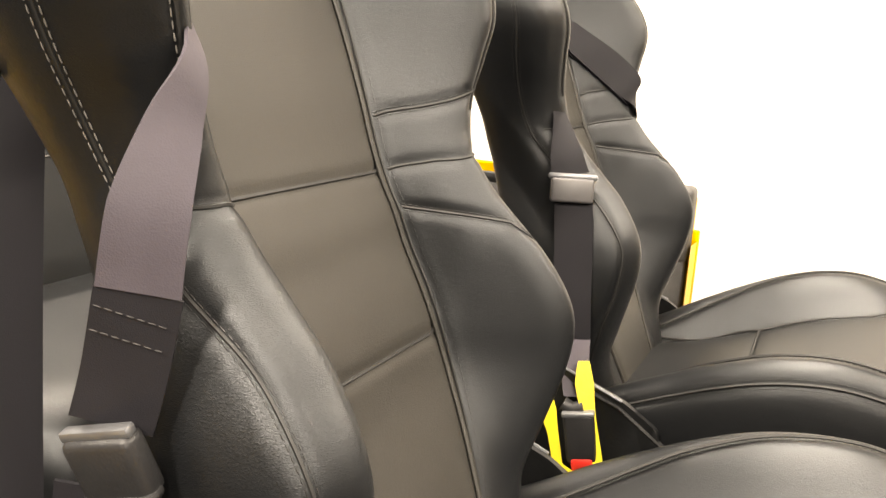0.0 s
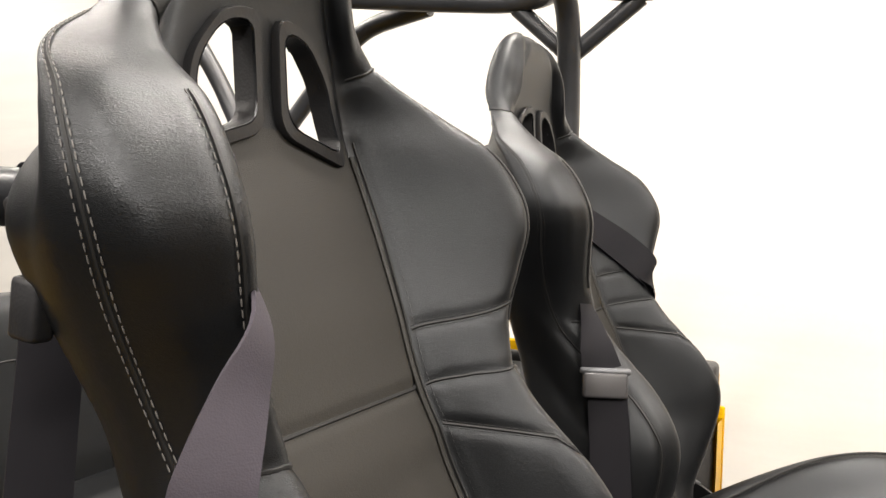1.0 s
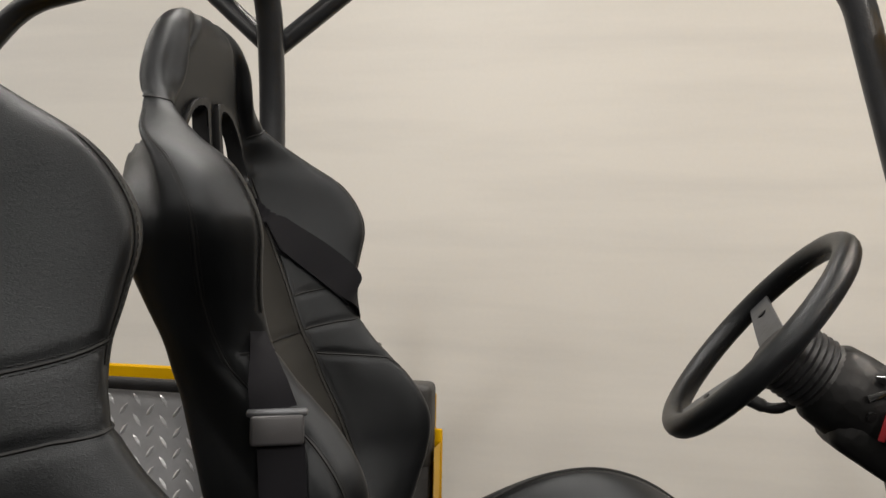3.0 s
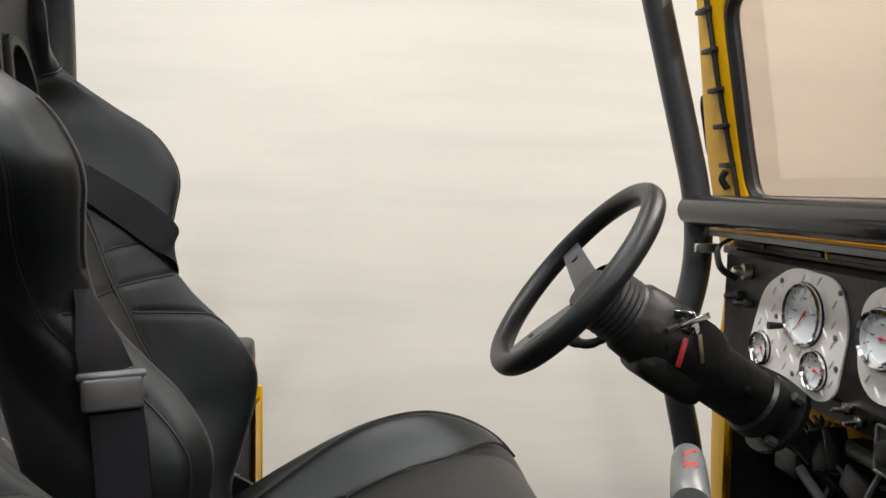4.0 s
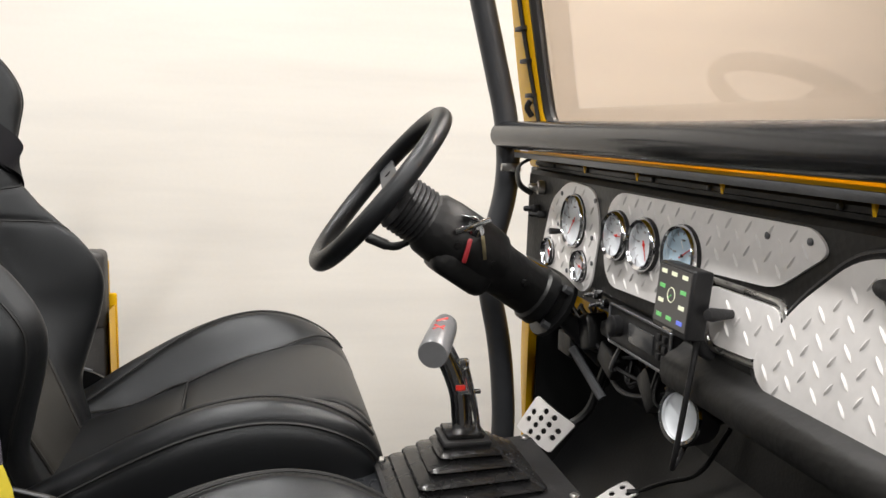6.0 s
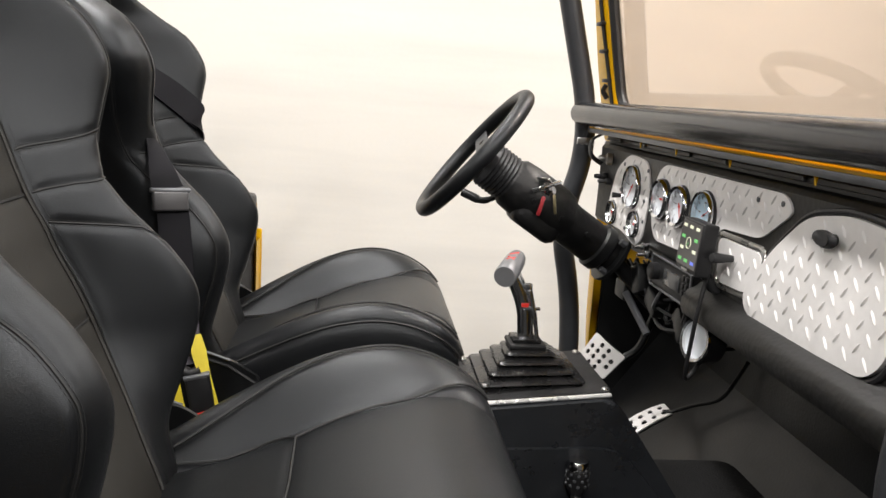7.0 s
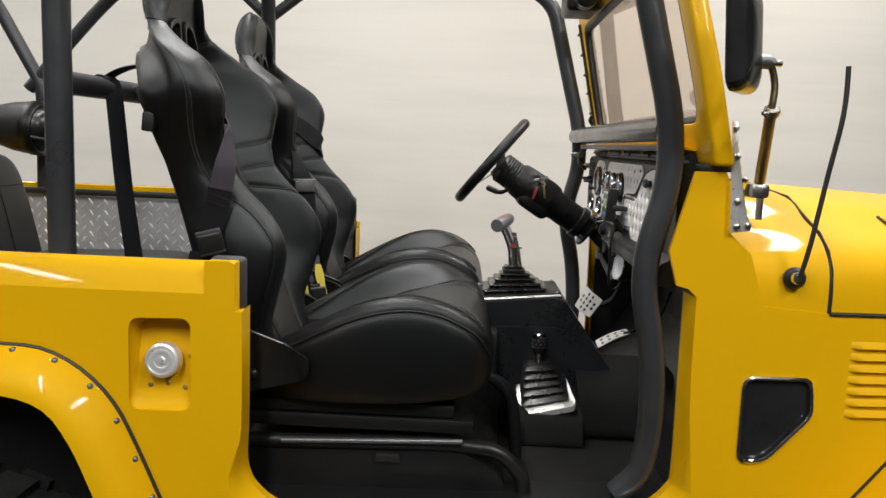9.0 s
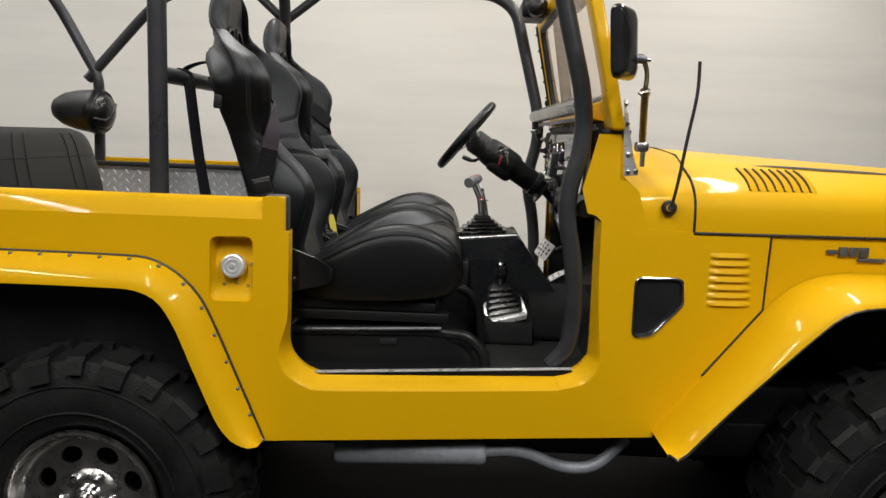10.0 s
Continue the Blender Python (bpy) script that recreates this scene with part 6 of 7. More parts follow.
for a, c_ in ((0.451, 0.650), (0.653, 0.650), (0.653, 0.828), (0.451, 0.828)):
    part("plate_screw", lathe([(0.006, 0), (0.006, 0.002), (0.004, 0.004), (0, 0.004)], Matrix.Translation((a, c_, zpl(a) + 0.009)), 12), STEEL, shift)
b, rows = bmesh.new(), []
TIERS = ((1.062, 0.100, 0.090), (1.074, 0.086, 0.077), (1.086, 0.071, 0.064), (1.098, 0.056, 0.050), (1.109, 0.042, 0.037))
for k, (z, hx, hy) in enumerate(TIERS):
    cx = 0.542 + 0.0005 * k
    for dz, g in ((0.0, -0.012), (0.001, -0.004), (0.0035, 0.0), (0.006, -0.002), (0.0075, -0.010), (0.0095, -0.016)):
        a, c_ = hx + g, hy + g
        rows.append([b.verts.new((cx + x, 0.744 + y, z + dz + x * 0.08 * (1 - k / 5))) for x, y in round2([(-a, -c_), (a, -c_), (a, c_), (-a, c_)], 0.012, 3)])
for A, B in zip(rows, rows[1:]):
    for j in range(len(A)):
        b.faces.new((A[j], A[(j + 1) % len(A)], B[(j + 1) % len(A)], B[j]))
b.faces.new(rows[-1])
part("rubber_boot", b, BOOT, shift, "stepped black rubber boot", smooth=35)
part("boot_collar", box(0.510, 0.572, 0.722, 0.778, 1.117, 1.126, 0.004), PLASTIC, shift)
part("boot_ring", box(0.516, 0.564, 0.728, 0.772, 1.125, 1.133, 0.003), BOOT, shift)
lever = fillet([(0.541, 0.750, 1.128), (0.536, 0.750, 1.180), (0.524, 0.750, 1.212), (0.509, 0.750, 1.240)], 0.03)
part("lever", sweep(lever, 0.0135, 12, flat=(0.5, 1.0), up=(1, 0, 0)), CHROME, shift, "flat chrome lever")
part("decal", box(-0.006, 0.006, -0.0078, -0.0068, -0.003, 0.003, 0, m=Matrix.Translation((0.534, 0.750, 1.188))), RED, shift, "red decal")
tdir = Vector((0.37, 0.92, 0.12)).normalized()
tc = Vector((0.507, 0.750, 1.250))
part("t_handle", lathe([(0, -0.052), (0.0168, -0.052), (0.0182, -0.049), (0.0180, -0.01), (0.0170, 0.03), (0.0150, 0.046), (0.010, 0.052), (0, 0.053)], axis(tc, tdir), 28, caps=False), HANDLE, shift, "grey metal T-handle with red mark")
up_ = Vector((0, 0, 1))
sd_ = tdir.cross(up_).normalized()
nn_ = sd_.cross(tdir).normalized()
for a, b_ in ((-0.014, 0.012), (0.0, -0.012), (0.014, 0.012)):
    part("handle_mark", sweep([tc + tdir * a + nn_ * 0.0172 + sd_ * -0.006, tc + tdir * (a + b_) + nn_ * 0.0172 + sd_ * 0.006], 0.0014, 5), RED, shift)
pin = [(0.560, 0.742, 1.126), (0.552, 0.744, 1.17), (0.540, 0.746, 1.212)]
part("release_rod", sweep(pin, [0.0035, 0.004, 0.005], 10), CHROME, shift, "thin chrome release rod")
part("rod_clip", box(-0.018, 0.012, -0.003, 0.003, -0.0025, 0.0025, 0.001, m=Matrix.Translation((0.548, 0.744, 1.182))), CHROME, shift)
part("rod_cap", box(-0.006, 0.006, -0.005, 0.005, -0.005, 0.006, 0.002, m=Matrix.Translation((0.538, 0.7465, 1.218))), CHROME, shift)

tr = thing("transfer_lever", (0.61, 0.565, 0.78), "short transfer-case lever with carbon-pattern knob and ribbed boot", "lever")
kax = axis((0.607, 0.598, 0.930), (0.0, 0.05, 1))
kn = part("knob", lathe([(0.0, 0.0), (0.010, 0.0), (0.014, 0.006), (0.0175, 0.018), (0.0180, 0.040)], kax, 24, caps=False), PLASTIC, tr, "dark dimpled knob")
part("knob_cap", lathe([(0.0180, 0.040), (0.0190, 0.042), (0.0190, 0.049), (0.016, 0.055), (0, 0.057)], kax, 24, caps=False), CHROME, tr, "chrome cap")
b = bmesh.new()
for i in range(3):
    for j in range(9):
        a = 2 * math.pi * (j + 0.5 * (i % 2)) / 9
        lathe([(0.0030, -0.001), (0.0022, 0.0012), (0, 0.0014)], kax @ Matrix.Translation((0.0176 * math.cos(a), 0.0176 * math.sin(a), 0.018 + 0.009 * i)) @ Vector((math.cos(a), math.sin(a), 0)).to_track_quat("Z", "Y").to_matrix().to_4x4(), 7, bm=b)
part("knob_studs", b, GREYMETAL, kn, "small raised studs")
part("rod", sweep([(0.606, 0.585, 0.86), (0.607, 0.598, 0.935)], 0.008, 10), STEEL, tr)
b, rows = bmesh.new(), []
for k in range(11):
    t = k / 10
    hx = 0.054 * (1 - t) + 0.030 * t + (0.006 if k % 2 else -0.005)
    z = 0.846 + 0.068 * t
    rows.append([b.verts.new((0.621 - 0.016 * t + x, 0.545 + 0.035 * t + y, z + (x * 0.24 + y * 0.4) * (1 - 0.6 * t))) for x, y in round2([(-hx, -hx * 0.85), (hx, -hx * 0.85), (hx, hx * 0.85), (-hx, hx * 0.85)], 0.012, 3)])
for A, B in zip(rows, rows[1:]):
    for j in range(len(A)):
        b.faces.new((A[j], A[(j + 1) % len(A)], B[(j + 1) % len(A)], B[j]))
b.faces.new(rows[-1])
part("rubber_boot", b, BOOT, tr, "ribbed black boot", smooth=35)
part("boot_plate", slab(round2([(0.558, 0.489), (0.696, 0.489), (0.678, 0.602), (0.552, 0.602)], 0.014, 4), lambda u, v, w: Vector((u, v, 0.840 + (u - 0.62) * 0.24 + (v - 0.545) * 0.4 - w)), 0.015, bevel=0.003), ALLOY, tr, "bright chromed boot plate")

# seat boxes and floor furniture under the near seat
for yy, flip in ((0.0, 1), (0.64, 0)):
    sb = thing("seat_box", (0.2, SY + yy, 0.742), "black steel seat box under the bucket seat", "seat box", "seat boxes")
    part("box_body", slab(round2([(-0.05, 0.742), (-0.05, 0.82), (0.42, 0.835), (0.50, 0.79), (0.515, 0.742)], 0.02, 4), lambda u, v, w: Vector((u, 0.16 + yy + w, v)), 0.5 if yy == 0 else 0.44, bevel=0.006), BLACK, sb)
    part("box_tube", sweep(fillet([(-0.06, 0.17 + yy, 0.834), (0.38, 0.17 + yy, 0.848), (0.50, 0.17 + yy, 0.838), (0.545, 0.17 + yy, 0.785), (0.548, 0.17 + yy, 0.745)], 0.07), 0.016, 12), BLACK, sb, "black bent tube of the seat frame")
    part("box_tube", sweep(fillet([(0.36, 0.32 + yy, 0.93), (0.46, 0.34 + yy, 0.955), (0.53, 0.36 + yy, 0.90), (0.545, 0.37 + yy, 0.745)], 0.06), 0.014, 12), BLACK, sb)
    part("slide_bar", sweep([(0.055, 0.148 + yy, 0.846), (0.42, 0.148 + yy, 0.862)], 0.0058, 10), GREYMETAL, sb, "dull slide bar")
    part("slide_channel", box(-0.03, 0.30, 0.18 + yy, 0.21 + yy, 0.915 - 0.02, 0.915, 0.003), BLACK, sb)
    part("latch_tab", box(0.245, 0.295, 0.151 + yy, 0.162 + yy, 0.808, 0.826, 0.003), PLASTIC, sb)

# ---- belts ----
def smooth_line(pts, k=6):
    pts = [Vector(p) for p in pts]
    out = []
    for i in range(len(pts) - 1):
        a, b, c, d = pts[max(i - 1, 0)], pts[i], pts[i + 1], pts[min(i + 2, len(pts) - 1)]
        out += [cr(a, b, c, d, j / k) for j in range(k)]
    return out + [pts[-1]]


def band_strip(name, pts, norms, width, mat, parent, label=""):
    P_ = smooth_line(pts)
    N_ = [n.normalized() for n in smooth_line(norms)]
    Wd = width
    if isinstance(width, (list, tuple)):
        Wd = []
        for i in range(len(width) - 1):
            Wd += [width[i] + (width[i + 1] - width[i]) * j / 6 for j in range(6)]
        Wd.append(width[-1])
    return part(name, strap(P_, N_, Wd, 0.0012), mat, parent, label, smooth=30)


bp = thing("seat_belt", (-0.1, 0.16, 1.0), "grey-purple seat belt with a black latch over the seat bolster", "seat belt", "seat belts")
over = [(-0.150, 0.250, 1.565), (-0.118, 0.220, 1.515), (-0.068, 0.184, 1.474), (-0.060, 0.160, 1.438), (-0.060, 0.142, 1.395), (-0.068, 0.139, 1.348), (-0.079, 0.136, 1.300), (-0.088, 0.132, 1.266)]
face = [(0.8, 0.58, 0.15), (0.8, 0.5, 0.15), (0.85, 0.3, 0.3), (0.8, -0.2, 0.35), (0.64, -0.66, 0.3), (0.58, -0.8, 0.15), (0.56, -0.82, 0.1), (0.56, -0.82, 0.1)]
band_strip("folded_strap", over[5:], face[5:], 0.048, DARKWEB, bp, "dark folded webbing above the latch")
band_strip("shoulder_strap", [Vector(p) + Vector(n).normalized() * 0.0015 for p, n in zip(over[:6], face)], face[:6], [0.012, 0.014, 0.020, 0.032, 0.043, 0.046], WEB, bp, "grey-purple webbing twisting over the bolster")
band_strip("lap_strap", [(-0.098, 0.128, 1.225), (-0.120, 0.128, 1.12), (-0.14, 0.135, 1.02), (-0.13, 0.15, 0.94)], [(0.5, -0.85, 0), (0.4, -0.9, 0), (0.3, -0.95, 0), (0.3, -0.95, 0)], 0.05, DARKWEB, bp, "dark webbing below the latch")
for k in (0.35, 0.65):
    a, c_ = Vector(over[5]).lerp(Vector(over[6]), k), Vector((0.82, 0.56, 0.0)) * 0.02
    part("cross_stitch", stitches([a - c_ + Vector((0.002, -0.003, 0.010)), a + c_ + Vector((0.002, -0.003, -0.004))], bmesh.new(), 0.004, 0.002, 0.0006), SEAM, bp)
lm = Matrix.Translation((-0.084, 0.128, 1.248)) @ Matrix.Rotation(radians(13), 4, "Z") @ Matrix.Rotation(radians(-14), 4, "Y") @ Matrix.Rotation(radians(12), 4, "X")
part("latch_body", box(-0.024, 0.024, -0.010, 0.008, -0.026, 0.018, 0.006, 3, m=lm), PLASTIC, bp, "black plastic latch")
part("latch_lip", box(-0.025, 0.025, -0.0125, 0.002, -0.027, -0.020, 0.003, 2, m=lm), PLASTIC, bp)
part("latch_bar", box(-0.0235, 0.0235, -0.006, 0.003, 0.016, 0.023, 0.002, m=lm), GREYMETAL, bp)
hs = thing("retractor_strap", (-0.32, 0.19, 1.5), "dark strap looped over the shoulder bar behind the seat", "strap")
band_strip("hanging_strap", [(-0.372, 0.268, 1.525), (-0.360, 0.266, 1.560), (-0.338, 0.263, 1.558), (-0.328, 0.258, 1.520), (-0.290, 0.212, 1.34), (-0.254, 0.174, 1.20), (-0.225, 0.145, 1.08)], [(-1, 0, 0), (-0.2, 0, 1), (0.8, -0.1, 0.6), (0.93, -0.36, 0), (0.93, -0.36, 0), (0.93, -0.36, 0), (0.93, -0.36, 0)], 0.046, DARKWEB, hs)
band_strip("top_strap", [(-0.37, 0.285, 1.545), (-0.345, 0.282, 1.566), (-0.31, 0.272, 1.580), (-0.27, 0.252, 1.585)], [(-0.6, 0, 0.8), (0, 0, 1), (-0.1, 0, 1), (0, 0, 1)], 0.032, DARKWEB, hs)
bg = thing("belt_guide", (-0.23, 0.165, 1.48), "black plastic belt guide on the seat side", "belt guide")
gm = Matrix.Translation((-0.222, 0.158, 1.508)) @ Matrix.Rotation(radians(-24), 4, "Y")
part("guide_loop", box(-0.008, 0.008, -0.006, 0.006, -0.034, 0.034, 0.004, 3, m=gm), PLASTIC, bg, "flat black guide arm")
part("guide_block", box(-0.013, 0.011, -0.008, 0.008, -0.019, 0.019, 0.004, 3, m=Matrix.Translation((-0.211, 0.152, 1.472)) @ Matrix.Rotation(radians(6), 4, "Y")), PLASTIC, bg, "moulded black guide block")

bd = thing("seat_belt", (-0.06, 0.915, 1.0), "dark seat belt with a grey latch plate on the driver's seat", "seat belt", "seat belts")
band_strip("shoulder_strap", [(-0.112, 0.888, 1.440), (-0.086, 0.858, 1.402), (-0.068, 0.836, 1.364), (-0.058, 0.830, 1.336)], [(0.8, -0.3, 0.4), (0.65, -0.65, 0.3), (0.4, -0.9, 0.15), (0.35, -0.93, 0.05)], [0.008, 0.024, 0.042, 0.05], DARKWEB, bd)
on_driver = Vector((-0.012, SEAT_GAP, 0.006))
band_strip("lap_strap", [(-0.050, 0.828, 1.309), (-0.042, 0.820, 1.24), (-0.034, 0.815, 1.15), (-0.026, 0.815, 1.05)], [(0.3, -0.95, 0)] * 4, 0.05, DARKWEB, bd)
lm = Matrix.Translation((-0.052, 0.824, 1.322)) @ Matrix.Rotation(radians(22), 4, "Z") @ Matrix.Rotation(radians(-8), 4, "X")
part("latch_body", box(-0.028, 0.028, -0.008, 0.010, -0.02, 0.012, 0.004, 3, m=lm), material("grey_plastic", (0.06, 0.058, 0.06), 0.4), bd, "grey latch plate")
part("latch_bar", box(-0.032, 0.032, -0.006, 0.006, 0.010, 0.018, 0.003, m=lm), GREYMETAL, bd)
fs = [(2.3, 1.568), (3.5, 1.525), (4.8, 1.476), (6.0, 1.442), (7.2, 1.416), (8.2, 1.400)]
band_strip("far_strap", [back.at(u, bv(z)) + back.normal(u, bv(z)) * 0.003 + on_driver for u, z in fs], [back.normal(u, bv(z)) for u, z in fs], 0.052, DARKWEB, bd, "dark strap across the far bolster")
fold = [(u, z - 0.036) for u, z in fs[:4]]
part("strap_fold", sweep([back.at(u, bv(z)) + back.normal(u, bv(z)) * 0.004 + on_driver for u, z in fold], 0.003, 6, flat=(2.2, 0.6)), DARKWEB, bd)
part("strap_tab", box(-0.085, -0.062, 1.278, 1.306, 1.330, 1.342, 0.003), PLASTIC, bd, "small black strap tab")

# belt buckles with yellow sleeves between the seats
bk = thing("belt_buckle", (0.012, 0.702, 0.98), "black belt buckle with red button in a yellow webbing sleeve", "buckle")
bkm = Matrix.Translation((0.010, 0.758, 1.012)) @ Matrix.Rotation(radians(-10), 4, "Y") @ Matrix.Rotation(radians(14), 4, "Z")
part("buckle_case", box(-0.020, 0.020, -0.012, 0.012, -0.034, 0.034, 0.006, 3, m=bkm), PLASTIC, bk)
part("button", box(-0.014, 0.014, -0.014, 0.008, -0.042, -0.026, 0.003, m=bkm), RED, bk, "red release button")
part("buckle_edge", box(-0.021, 0.021, -0.013, 0.004, 0.030, 0.036, 0.002, m=bkm), GREYMETAL, bk, "grey metal buckle edge")
face = (0.35, -0.92, 0.1)
band_strip("sleeve_strip", [(-0.037, 0.740, 1.070), (-0.030, 0.738, 1.046), (-0.022, 0.740, 1.018), (-0.012, 0.742, 0.972)], [face] * 4, [0.016, 0.022, 0.014, 0.012], YELLOWSLEEVE, bk, "yellow webbing sleeve")
band_strip("sleeve_strip", [(0.000, 0.775, 1.108), (0.006, 0.768, 1.080), (0.018, 0.760, 1.040), (0.040, 0.752, 0.972)], [face] * 4, [0.014, 0.024, 0.018, 0.014], YELLOWSLEEVE, bk, "yellow webbing sleeve")
band_strip("sleeve_foot", [(-0.014, 0.741, 0.972), (0.014, 0.740, 0.964), (0.042, 0.751, 0.972)], [face] * 3, 0.012, YELLOWSLEEVE, bk)
band_strip("tongue_strap", [(-0.022, 0.800, 1.125), (-0.014, 0.786, 1.090), (-0.006, 0.772, 1.058)], [face] * 3, [0.040, 0.036, 0.030], WEB, bk)
part("tongue_head", sweep([(-0.018, 0.760, 1.050), (-0.005, 0.762, 1.044), (0.010, 0.764, 1.050)], 0.010, 10), PLASTIC, bk, "dark moulded belt tongue")
part("stalk", sweep([(0.012, 0.758, 0.985), (0.018, 0.758, 0.93), (0.03, 0.758, 0.86)], 0.008, 8), PLASTIC, bk)
lv = thing("recliner_lever", (0.03, 0.76, 1.05), "thin black recliner lever beside the driver's seat", "lever")
part("lever_bar", sweep([(-0.01, 0.775, 1.075), (0.05, 0.778, 1.055), (0.11, 0.78, 1.015)], 0.004, 8), BLACK, lv)
copy_thing(lv, Matrix.Translation((-0.03, 0.695, 0.965)))

# ---- rear of the tub ----
rt = thing("tread_plate_lining", (-0.8, W - 0.06, 1.0), "grey tread-plate lining inside the far tub wall", "lining", kind="structure")
part("lining_sheet", box(-1.36, -0.10, W - 0.068, W - 0.062, 0.86, 1.222, 0.001), GREYPLATE, rt)
inside = in_poly([(-1.35, 0.87), (-0.12, 0.87), (-0.12, 1.214), (-1.35, 1.214)])
b = tread(bmesh.new(), inside, lambda u, v, w: Vector((u, W - 0.068 - w, v)), 0.0275, 0.029, 0.0080, 0.0032, (-0.73, 1.04), (0.65, 0.19))
part("raised_tread", b, material("worn_tread", (0.78, 0.785, 0.80), 0.30, 0.2, 0.1), rt, smooth=20)["kind"] = "stuff"

bench = thing("rear_bench", (-0.8, 0.65, 0.8), "black leather rear bench seat with seamed panels", "bench seat")
rows = []
for z, w, t0, t1 in ((0.98, 0.36, -0.86, -0.99), (1.05, 0.375, -0.865, -1.01), (1.15, 0.375, -0.885, -1.02), (1.25, 0.365, -0.905, -1.03), (1.322, 0.345, -0.918, -1.03), (1.362, 0.31, -0.93, -1.02), (1.380, 0.25, -0.95, -1.0)):
    cy, t0, t1 = 0.64, t0 - 0.035, t1 - 0.035
    rows.append([Vector(p) for p in ((t0, cy, z), (t0, cy + w * 0.5, z), (t0, cy + w * 0.85, z), (t0 - 0.012, cy + w * 0.98, z), (t0 * 0.5 + t1 * 0.5, cy + w, z), (t1 + 0.01, cy + w * 0.97, z), (t1, cy + w * 0.8, z), (t1, cy, z), (t1, cy - w * 0.8, z), (t1 + 0.01, cy - w * 0.97, z), (t0 * 0.5 + t1 * 0.5, cy - w, z), (t0 - 0.012, cy - w * 0.98, z), (t0, cy - w * 0.85, z), (t0, cy - w * 0.5, z))])
rb = Loft(rows)
rbp = part("bench_back", rb.skin(84, 40), LEATHER, bench, "black leather bench backrest", smooth=60)
for u0 in (-1.2, -0.75, 0.75, 1.2):
    part("seam", sweep(rb.line([(u0, 0.2), (u0, 1), (u0, 2), (u0, 3), (u0, 4), (u0, 5)], 0.0003), 0.002, 5), SEAM, rbp)
for v0 in (3.4,):
    part("seam", sweep(rb.line([(-2.6, v0), (-1, v0), (1, v0), (2.6, v0)], 0.0003), 0.002, 5), SEAM, rbp)
rows = []
for x, z1_, z0_, w in ((-0.90, 1.07, 0.93, 0.33), (-0.85, 1.09, 0.92, 0.36), (-0.7, 1.095, 0.91, 0.37), (-0.55, 1.10, 0.91, 0.37), (-0.44, 1.098, 0.92, 0.36), (-0.395, 1.075, 0.93, 0.34), (-0.38, 1.04, 0.95, 0.31)):
    cy = 0.66
    rows.append([Vector(p) for p in ((x, cy, z1_), (x, cy + w * 0.6, z1_), (x, cy + w * 0.92, z1_ - 0.012), (x, cy + w, (z0_ + z1_) / 2), (x, cy + w * 0.92, z0_ + 0.01), (x, cy, z0_), (x, cy - w * 0.92, z0_ + 0.01), (x, cy - w, (z0_ + z1_) / 2), (x, cy - w * 0.92, z1_ - 0.012), (x, cy - w * 0.6, z1_))])
rc = Loft(rows)
part("bench_cushion", rc.skin(60, 40), LEATHER, bench, "black leather bench cushion", smooth=60)
part("bench_base", box(-0.95, -0.42, 0.36, 0.98, 0.742, 0.94, 0.01), BLACK, bench)
for sgn in (0, 1):
    yy = 0.075 if not sgn else W - 0.075 - 0.2
    part("wheel_box", box(-1.05, -0.42, yy, yy + 0.2, 0.74, 0.86, 0.02), BLACK, car, "black wheel box in the tub")

spk = thing("loudspeaker_pod", (-1.12, 1.33, 1.44), "black bullet-shaped loudspeaker pod clamped to the rear cage post", "loudspeaker")
sm = axis((-1.10, 1.30, 1.452), (0.975, -0.10, -0.05))
part("pod_shell", lathe([(0, -0.18), (0.02, -0.178), (0.045, -0.16), (0.068, -0.12), (0.083, -0.06), (0.09, 0.0), (0.091, 0.035), (0.087, 0.045)], sm, 36, caps=False), PLASTIC, spk, "black bullet-shaped shell")
part("pod_ring", lathe([(0.0915, 0.008), (0.093, 0.012), (0.093, 0.04), (0.086, 0.052), (0.076, 0.048), (0.074, 0.03)], sm, 36, caps=False), BLACK, spk)
part("grille_dome", lathe([(0.077, 0.044), (0.070, 0.060), (0.055, 0.074), (0.035, 0.083), (0.015, 0.087), (0, 0.0875)], sm, 30, caps=False), BOOT, spk, "dark glossy domed grille")
for a in (20, 200):
    c0, s0 = math.cos(radians(a)), math.sin(radians(a))
    part("grille_bar", sweep([sm @ Vector((0.082 * c0, 0.082 * s0, 0.045)), sm @ Vector((0.045 * c0 - 0.02 * s0, 0.045 * s0 + 0.02 * c0, 0.078)), sm @ Vector((0, 0, 0.088))], 0.008, 8), PLASTIC, spk)
part("clamp", lathe([(0.03, -0.025), (0.031, -0.02), (0.031, 0.02), (0.03, 0.025)], Matrix.Translation((-1.16, W - 0.12, 1.47)), 18), BLACK, spk)
part("clamp_arm", box(-1.16, -1.13, 1.27, W - 0.13, 1.455, 1.485, 0.004), BLACK, spk)

# ---- outside fittings ----
mir = thing("side_mirror", (0.93, 0.06, 1.36), "black door mirror on a zinc-plated stay at the cowl", "mirror")
rows = []
mm = Matrix.Translation((0.844, -0.052, 1.640)) @ Matrix.Rotation(radians(-32), 4, "Z") @ Matrix.Rotation(radians(-4), 4, "Y")
for x, s in ((-0.020, 0.88), (-0.018, 0.97), (-0.009, 1.0), (0.002, 0.98), (0.012, 0.86), (0.017, 0.62), (0.019, 0.3)):
    rows.append([mm @ Vector((x, a * s, b_ * s)) for a, b_ in round2([(-0.055, -0.088), (0.055, -0.088), (0.055, 0.088), (-0.055, 0.088)], 0.026, 4)])
part("mirror_shell", Loft(rows).skin(60, 24), BAR, mir, "glossy black mirror shell", smooth=60)
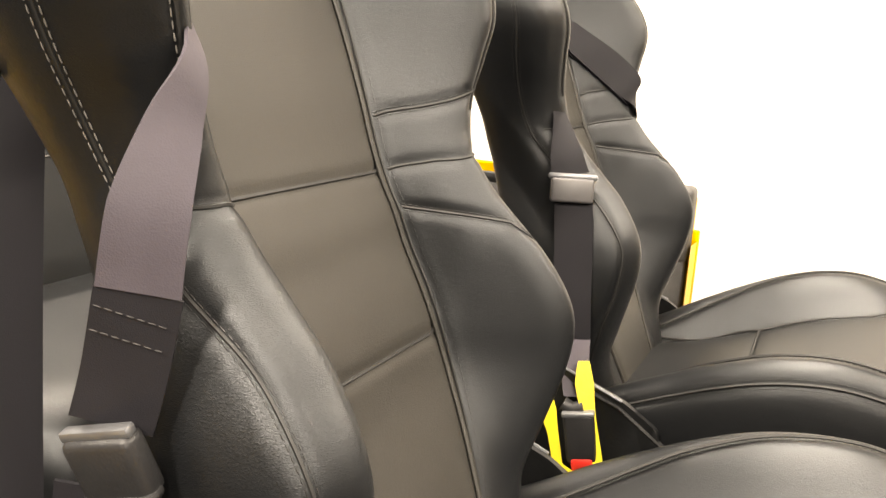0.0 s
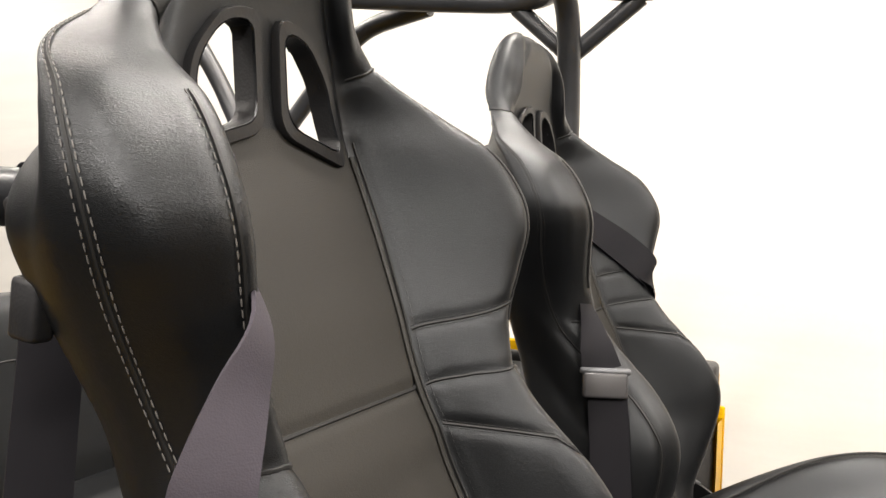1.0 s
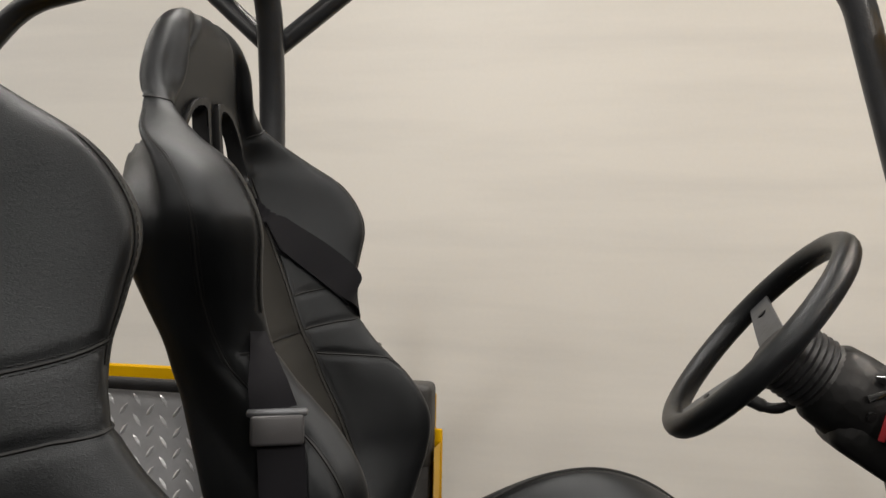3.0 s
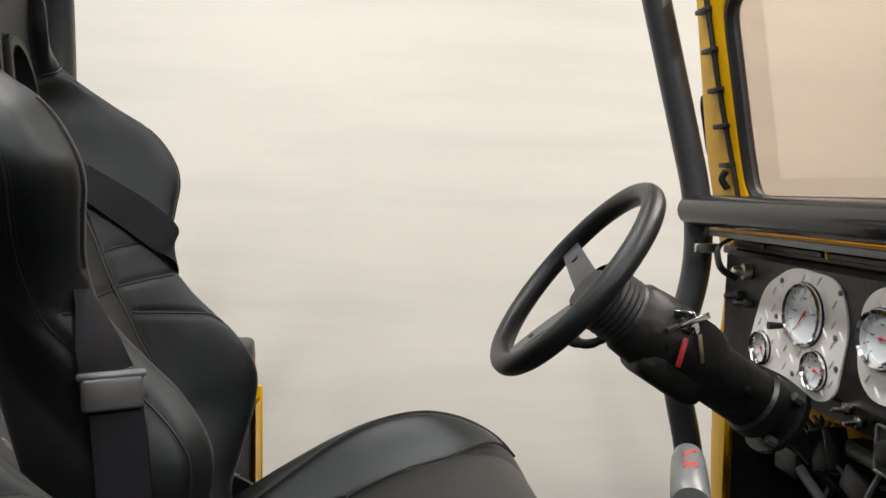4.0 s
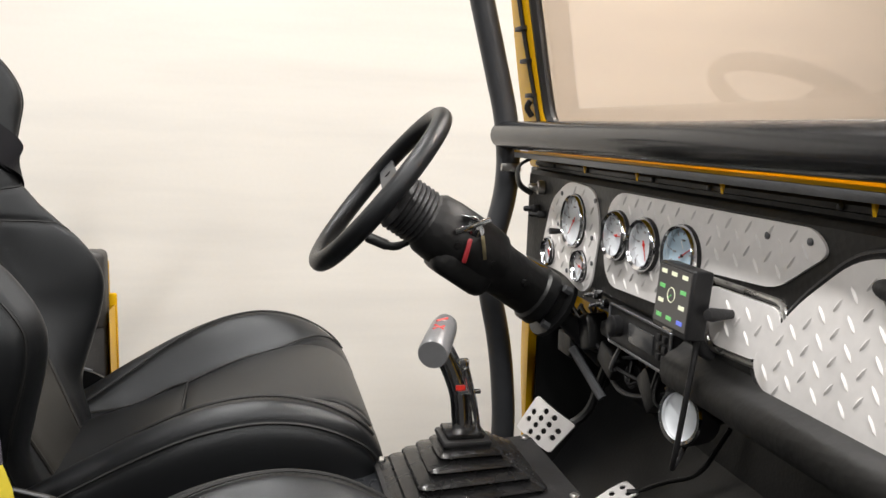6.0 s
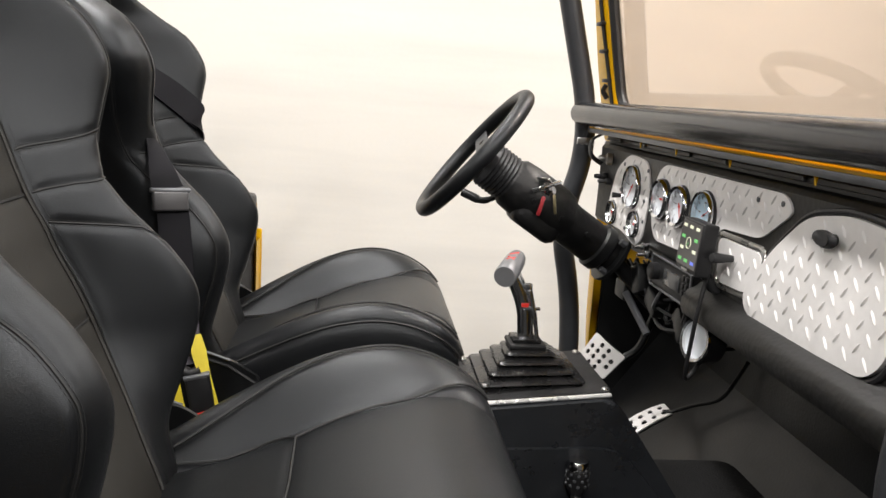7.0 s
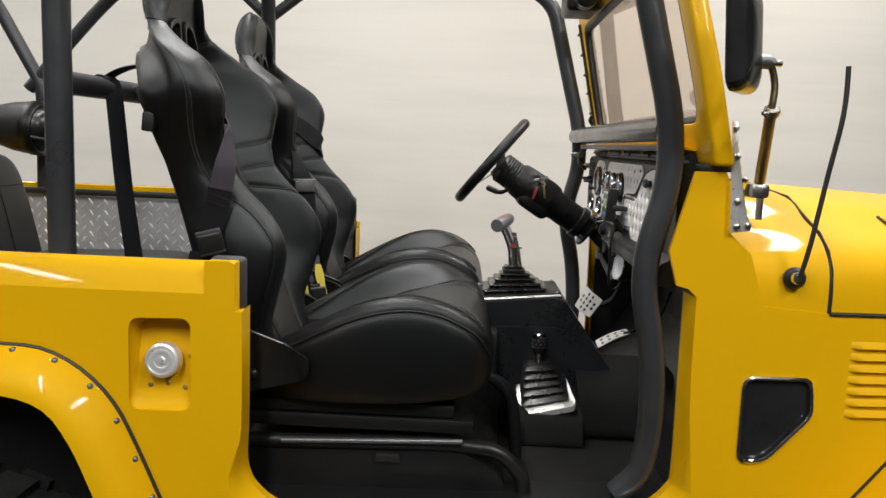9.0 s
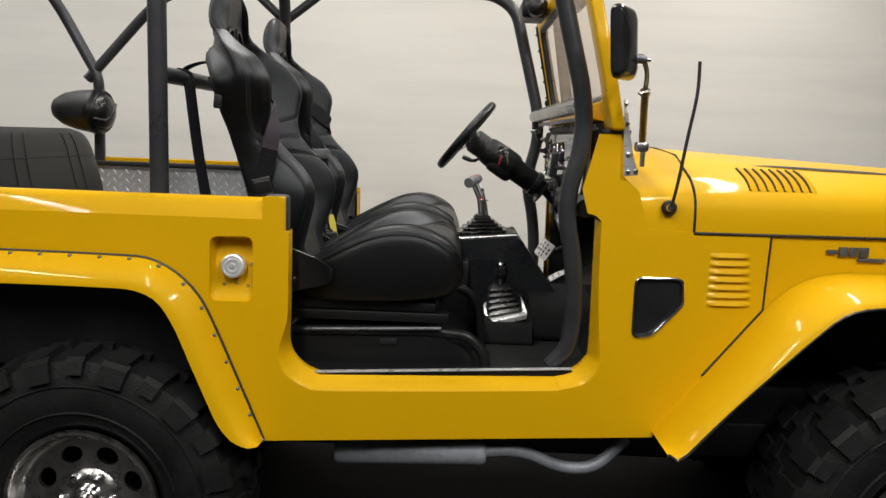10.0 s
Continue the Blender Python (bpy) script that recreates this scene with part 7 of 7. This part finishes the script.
part("mirror_glass", slab(round2([(-0.047, -0.079), (0.047, -0.079), (0.047, 0.079), (-0.047, 0.079)], 0.022, 4), lambda u, v, w: mm @ Vector((-0.0215 + w, u, v)), 0.003), material("mirror_glass", (0.85, 0.85, 0.85), 0.02, 1.0, 0.0, rvary=0.01), mir, "mirror glass")
stay = fillet([(0.868, -0.030, 1.606), (0.898, -0.018, 1.606), (0.910, -0.016, 1.570), (0.906, -0.019, 1.532), (0.928, 0.066, 1.398)], 0.02)
part("stay", sweep(stay, [0.006] * (len(stay) - 2) + [0.009, 0.009], 12), ZINC, mir, "zinc-plated mirror stay")
part("stay_tube", sweep([(0.907, -0.015, 1.526), (0.926, 0.058, 1.410)], 0.0095, 14), ZINC, mir)
part("stay_knuckle", lathe([(0.012, -0.012), (0.012, 0.012)], axis((0.882, -0.024, 1.606), (1, 0.2, 0)), 12), GREYMETAL, mir)
part("stay_bolt", sweep([(0.882, -0.028, 1.604), (0.914, -0.020, 1.604)], 0.0055, 8), STEEL, mir)
part("knuckle_nut", lathe([(0.010, -0.005), (0.010, 0.005)], axis((0.896, -0.022, 1.604), (1, 0.2, 0)), 6), GREYMETAL, mir)
part("pinch_bolt", sweep([(0.888, -0.030, 1.522), (0.918, -0.022, 1.526)], 0.004, 8), STEEL, mir)
part("pinch_collar", lathe([(0.013, -0.006), (0.013, 0.006)], axis((0.907, -0.017, 1.526), (0.1, 0.5, -0.8)), 14), STEEL, mir)
part("foot", box(0.912, 0.944, 0.052, 0.092, 1.378, 1.404, 0.006), STEEL, mir, "zinc-plated mirror foot")
for dx, dy in ((0.016, 0.002),):
    part("foot_bolt", sweep([(0.914 + dx, 0.058 + dy, 1.340), (0.914 + dx, 0.058 + dy, 1.378)], 0.0065, 8), STEEL, mir)
hg = part("hinge_strap", slab([(0.887, 1.313), (0.926, 1.317), (0.906, 1.38), (0.894, 1.44), (0.884, 1.512), (0.875, 1.512), (0.880, 1.43)], lambda u, v, w: Vector((u, taper(u) - 0.012 + w, v)), 0.006, bevel=0.001), ALLOY, screen_frame, "polished metal hinge strap with bolts")
for x, z in ((0.897, 1.324), (0.918, 1.327), (0.895, 1.37), (0.887, 1.45), (0.880, 1.50)):
    part("bolt", lathe([(0.006, 0), (0.006, 0.004), (0.003, 0.006), (0, 0.006)], axis((x, taper(x) - 0.012, z), (0, -1, 0)), 8), STEEL, hg)
ant = thing("whip_antenna", (1.018, 0.085, 1.232), "black flexible whip antenna on the cowl side", "antenna")
part("base", lathe([(0.0205, 0), (0.021, 0.006), (0.016, 0.012), (0.012, 0.012)], axis((1.018, taper(1.018) - 0.001, 1.232), (0, -1, 0)), 20), RUBBER, ant, "black rubber base")
part("ball", lathe([(0.011, 0.008), (0.013, 0.016), (0.010, 0.024), (0, 0.026)], axis((1.018, taper(1.018), 1.232), (0, -1, 0.1)), 18), CHROME, ant, "chrome swivel ball")
part("whip", sweep(smooth_line([(1.018, 0.068, 1.24), (1.027, 0.06, 1.30), (1.042, 0.055, 1.42), (1.056, 0.05, 1.53), (1.056, 0.05, 1.612)]), 0.0044, 10), RUBBER, ant, "black whip")
nz = thing("washer_jet", (0.99, 0.32, 1.376), "small chrome washer jet on the yellow cowl", "washer jet")
part("jet", lathe([(0.006, -0.03), (0.006, -0.004), (0.009, 0.0), (0.009, 0.008), (0.005, 0.012), (0, 0.012)], Matrix.Translation((0.99, 0.32, 1.395)), 14), CHROME, nz)
part("collar", lathe([(0.011, 0), (0.011, 0.004), (0.007, 0.006)], Matrix.Translation((0.99, 0.32, 1.376)), 14), RUBBER, nz)
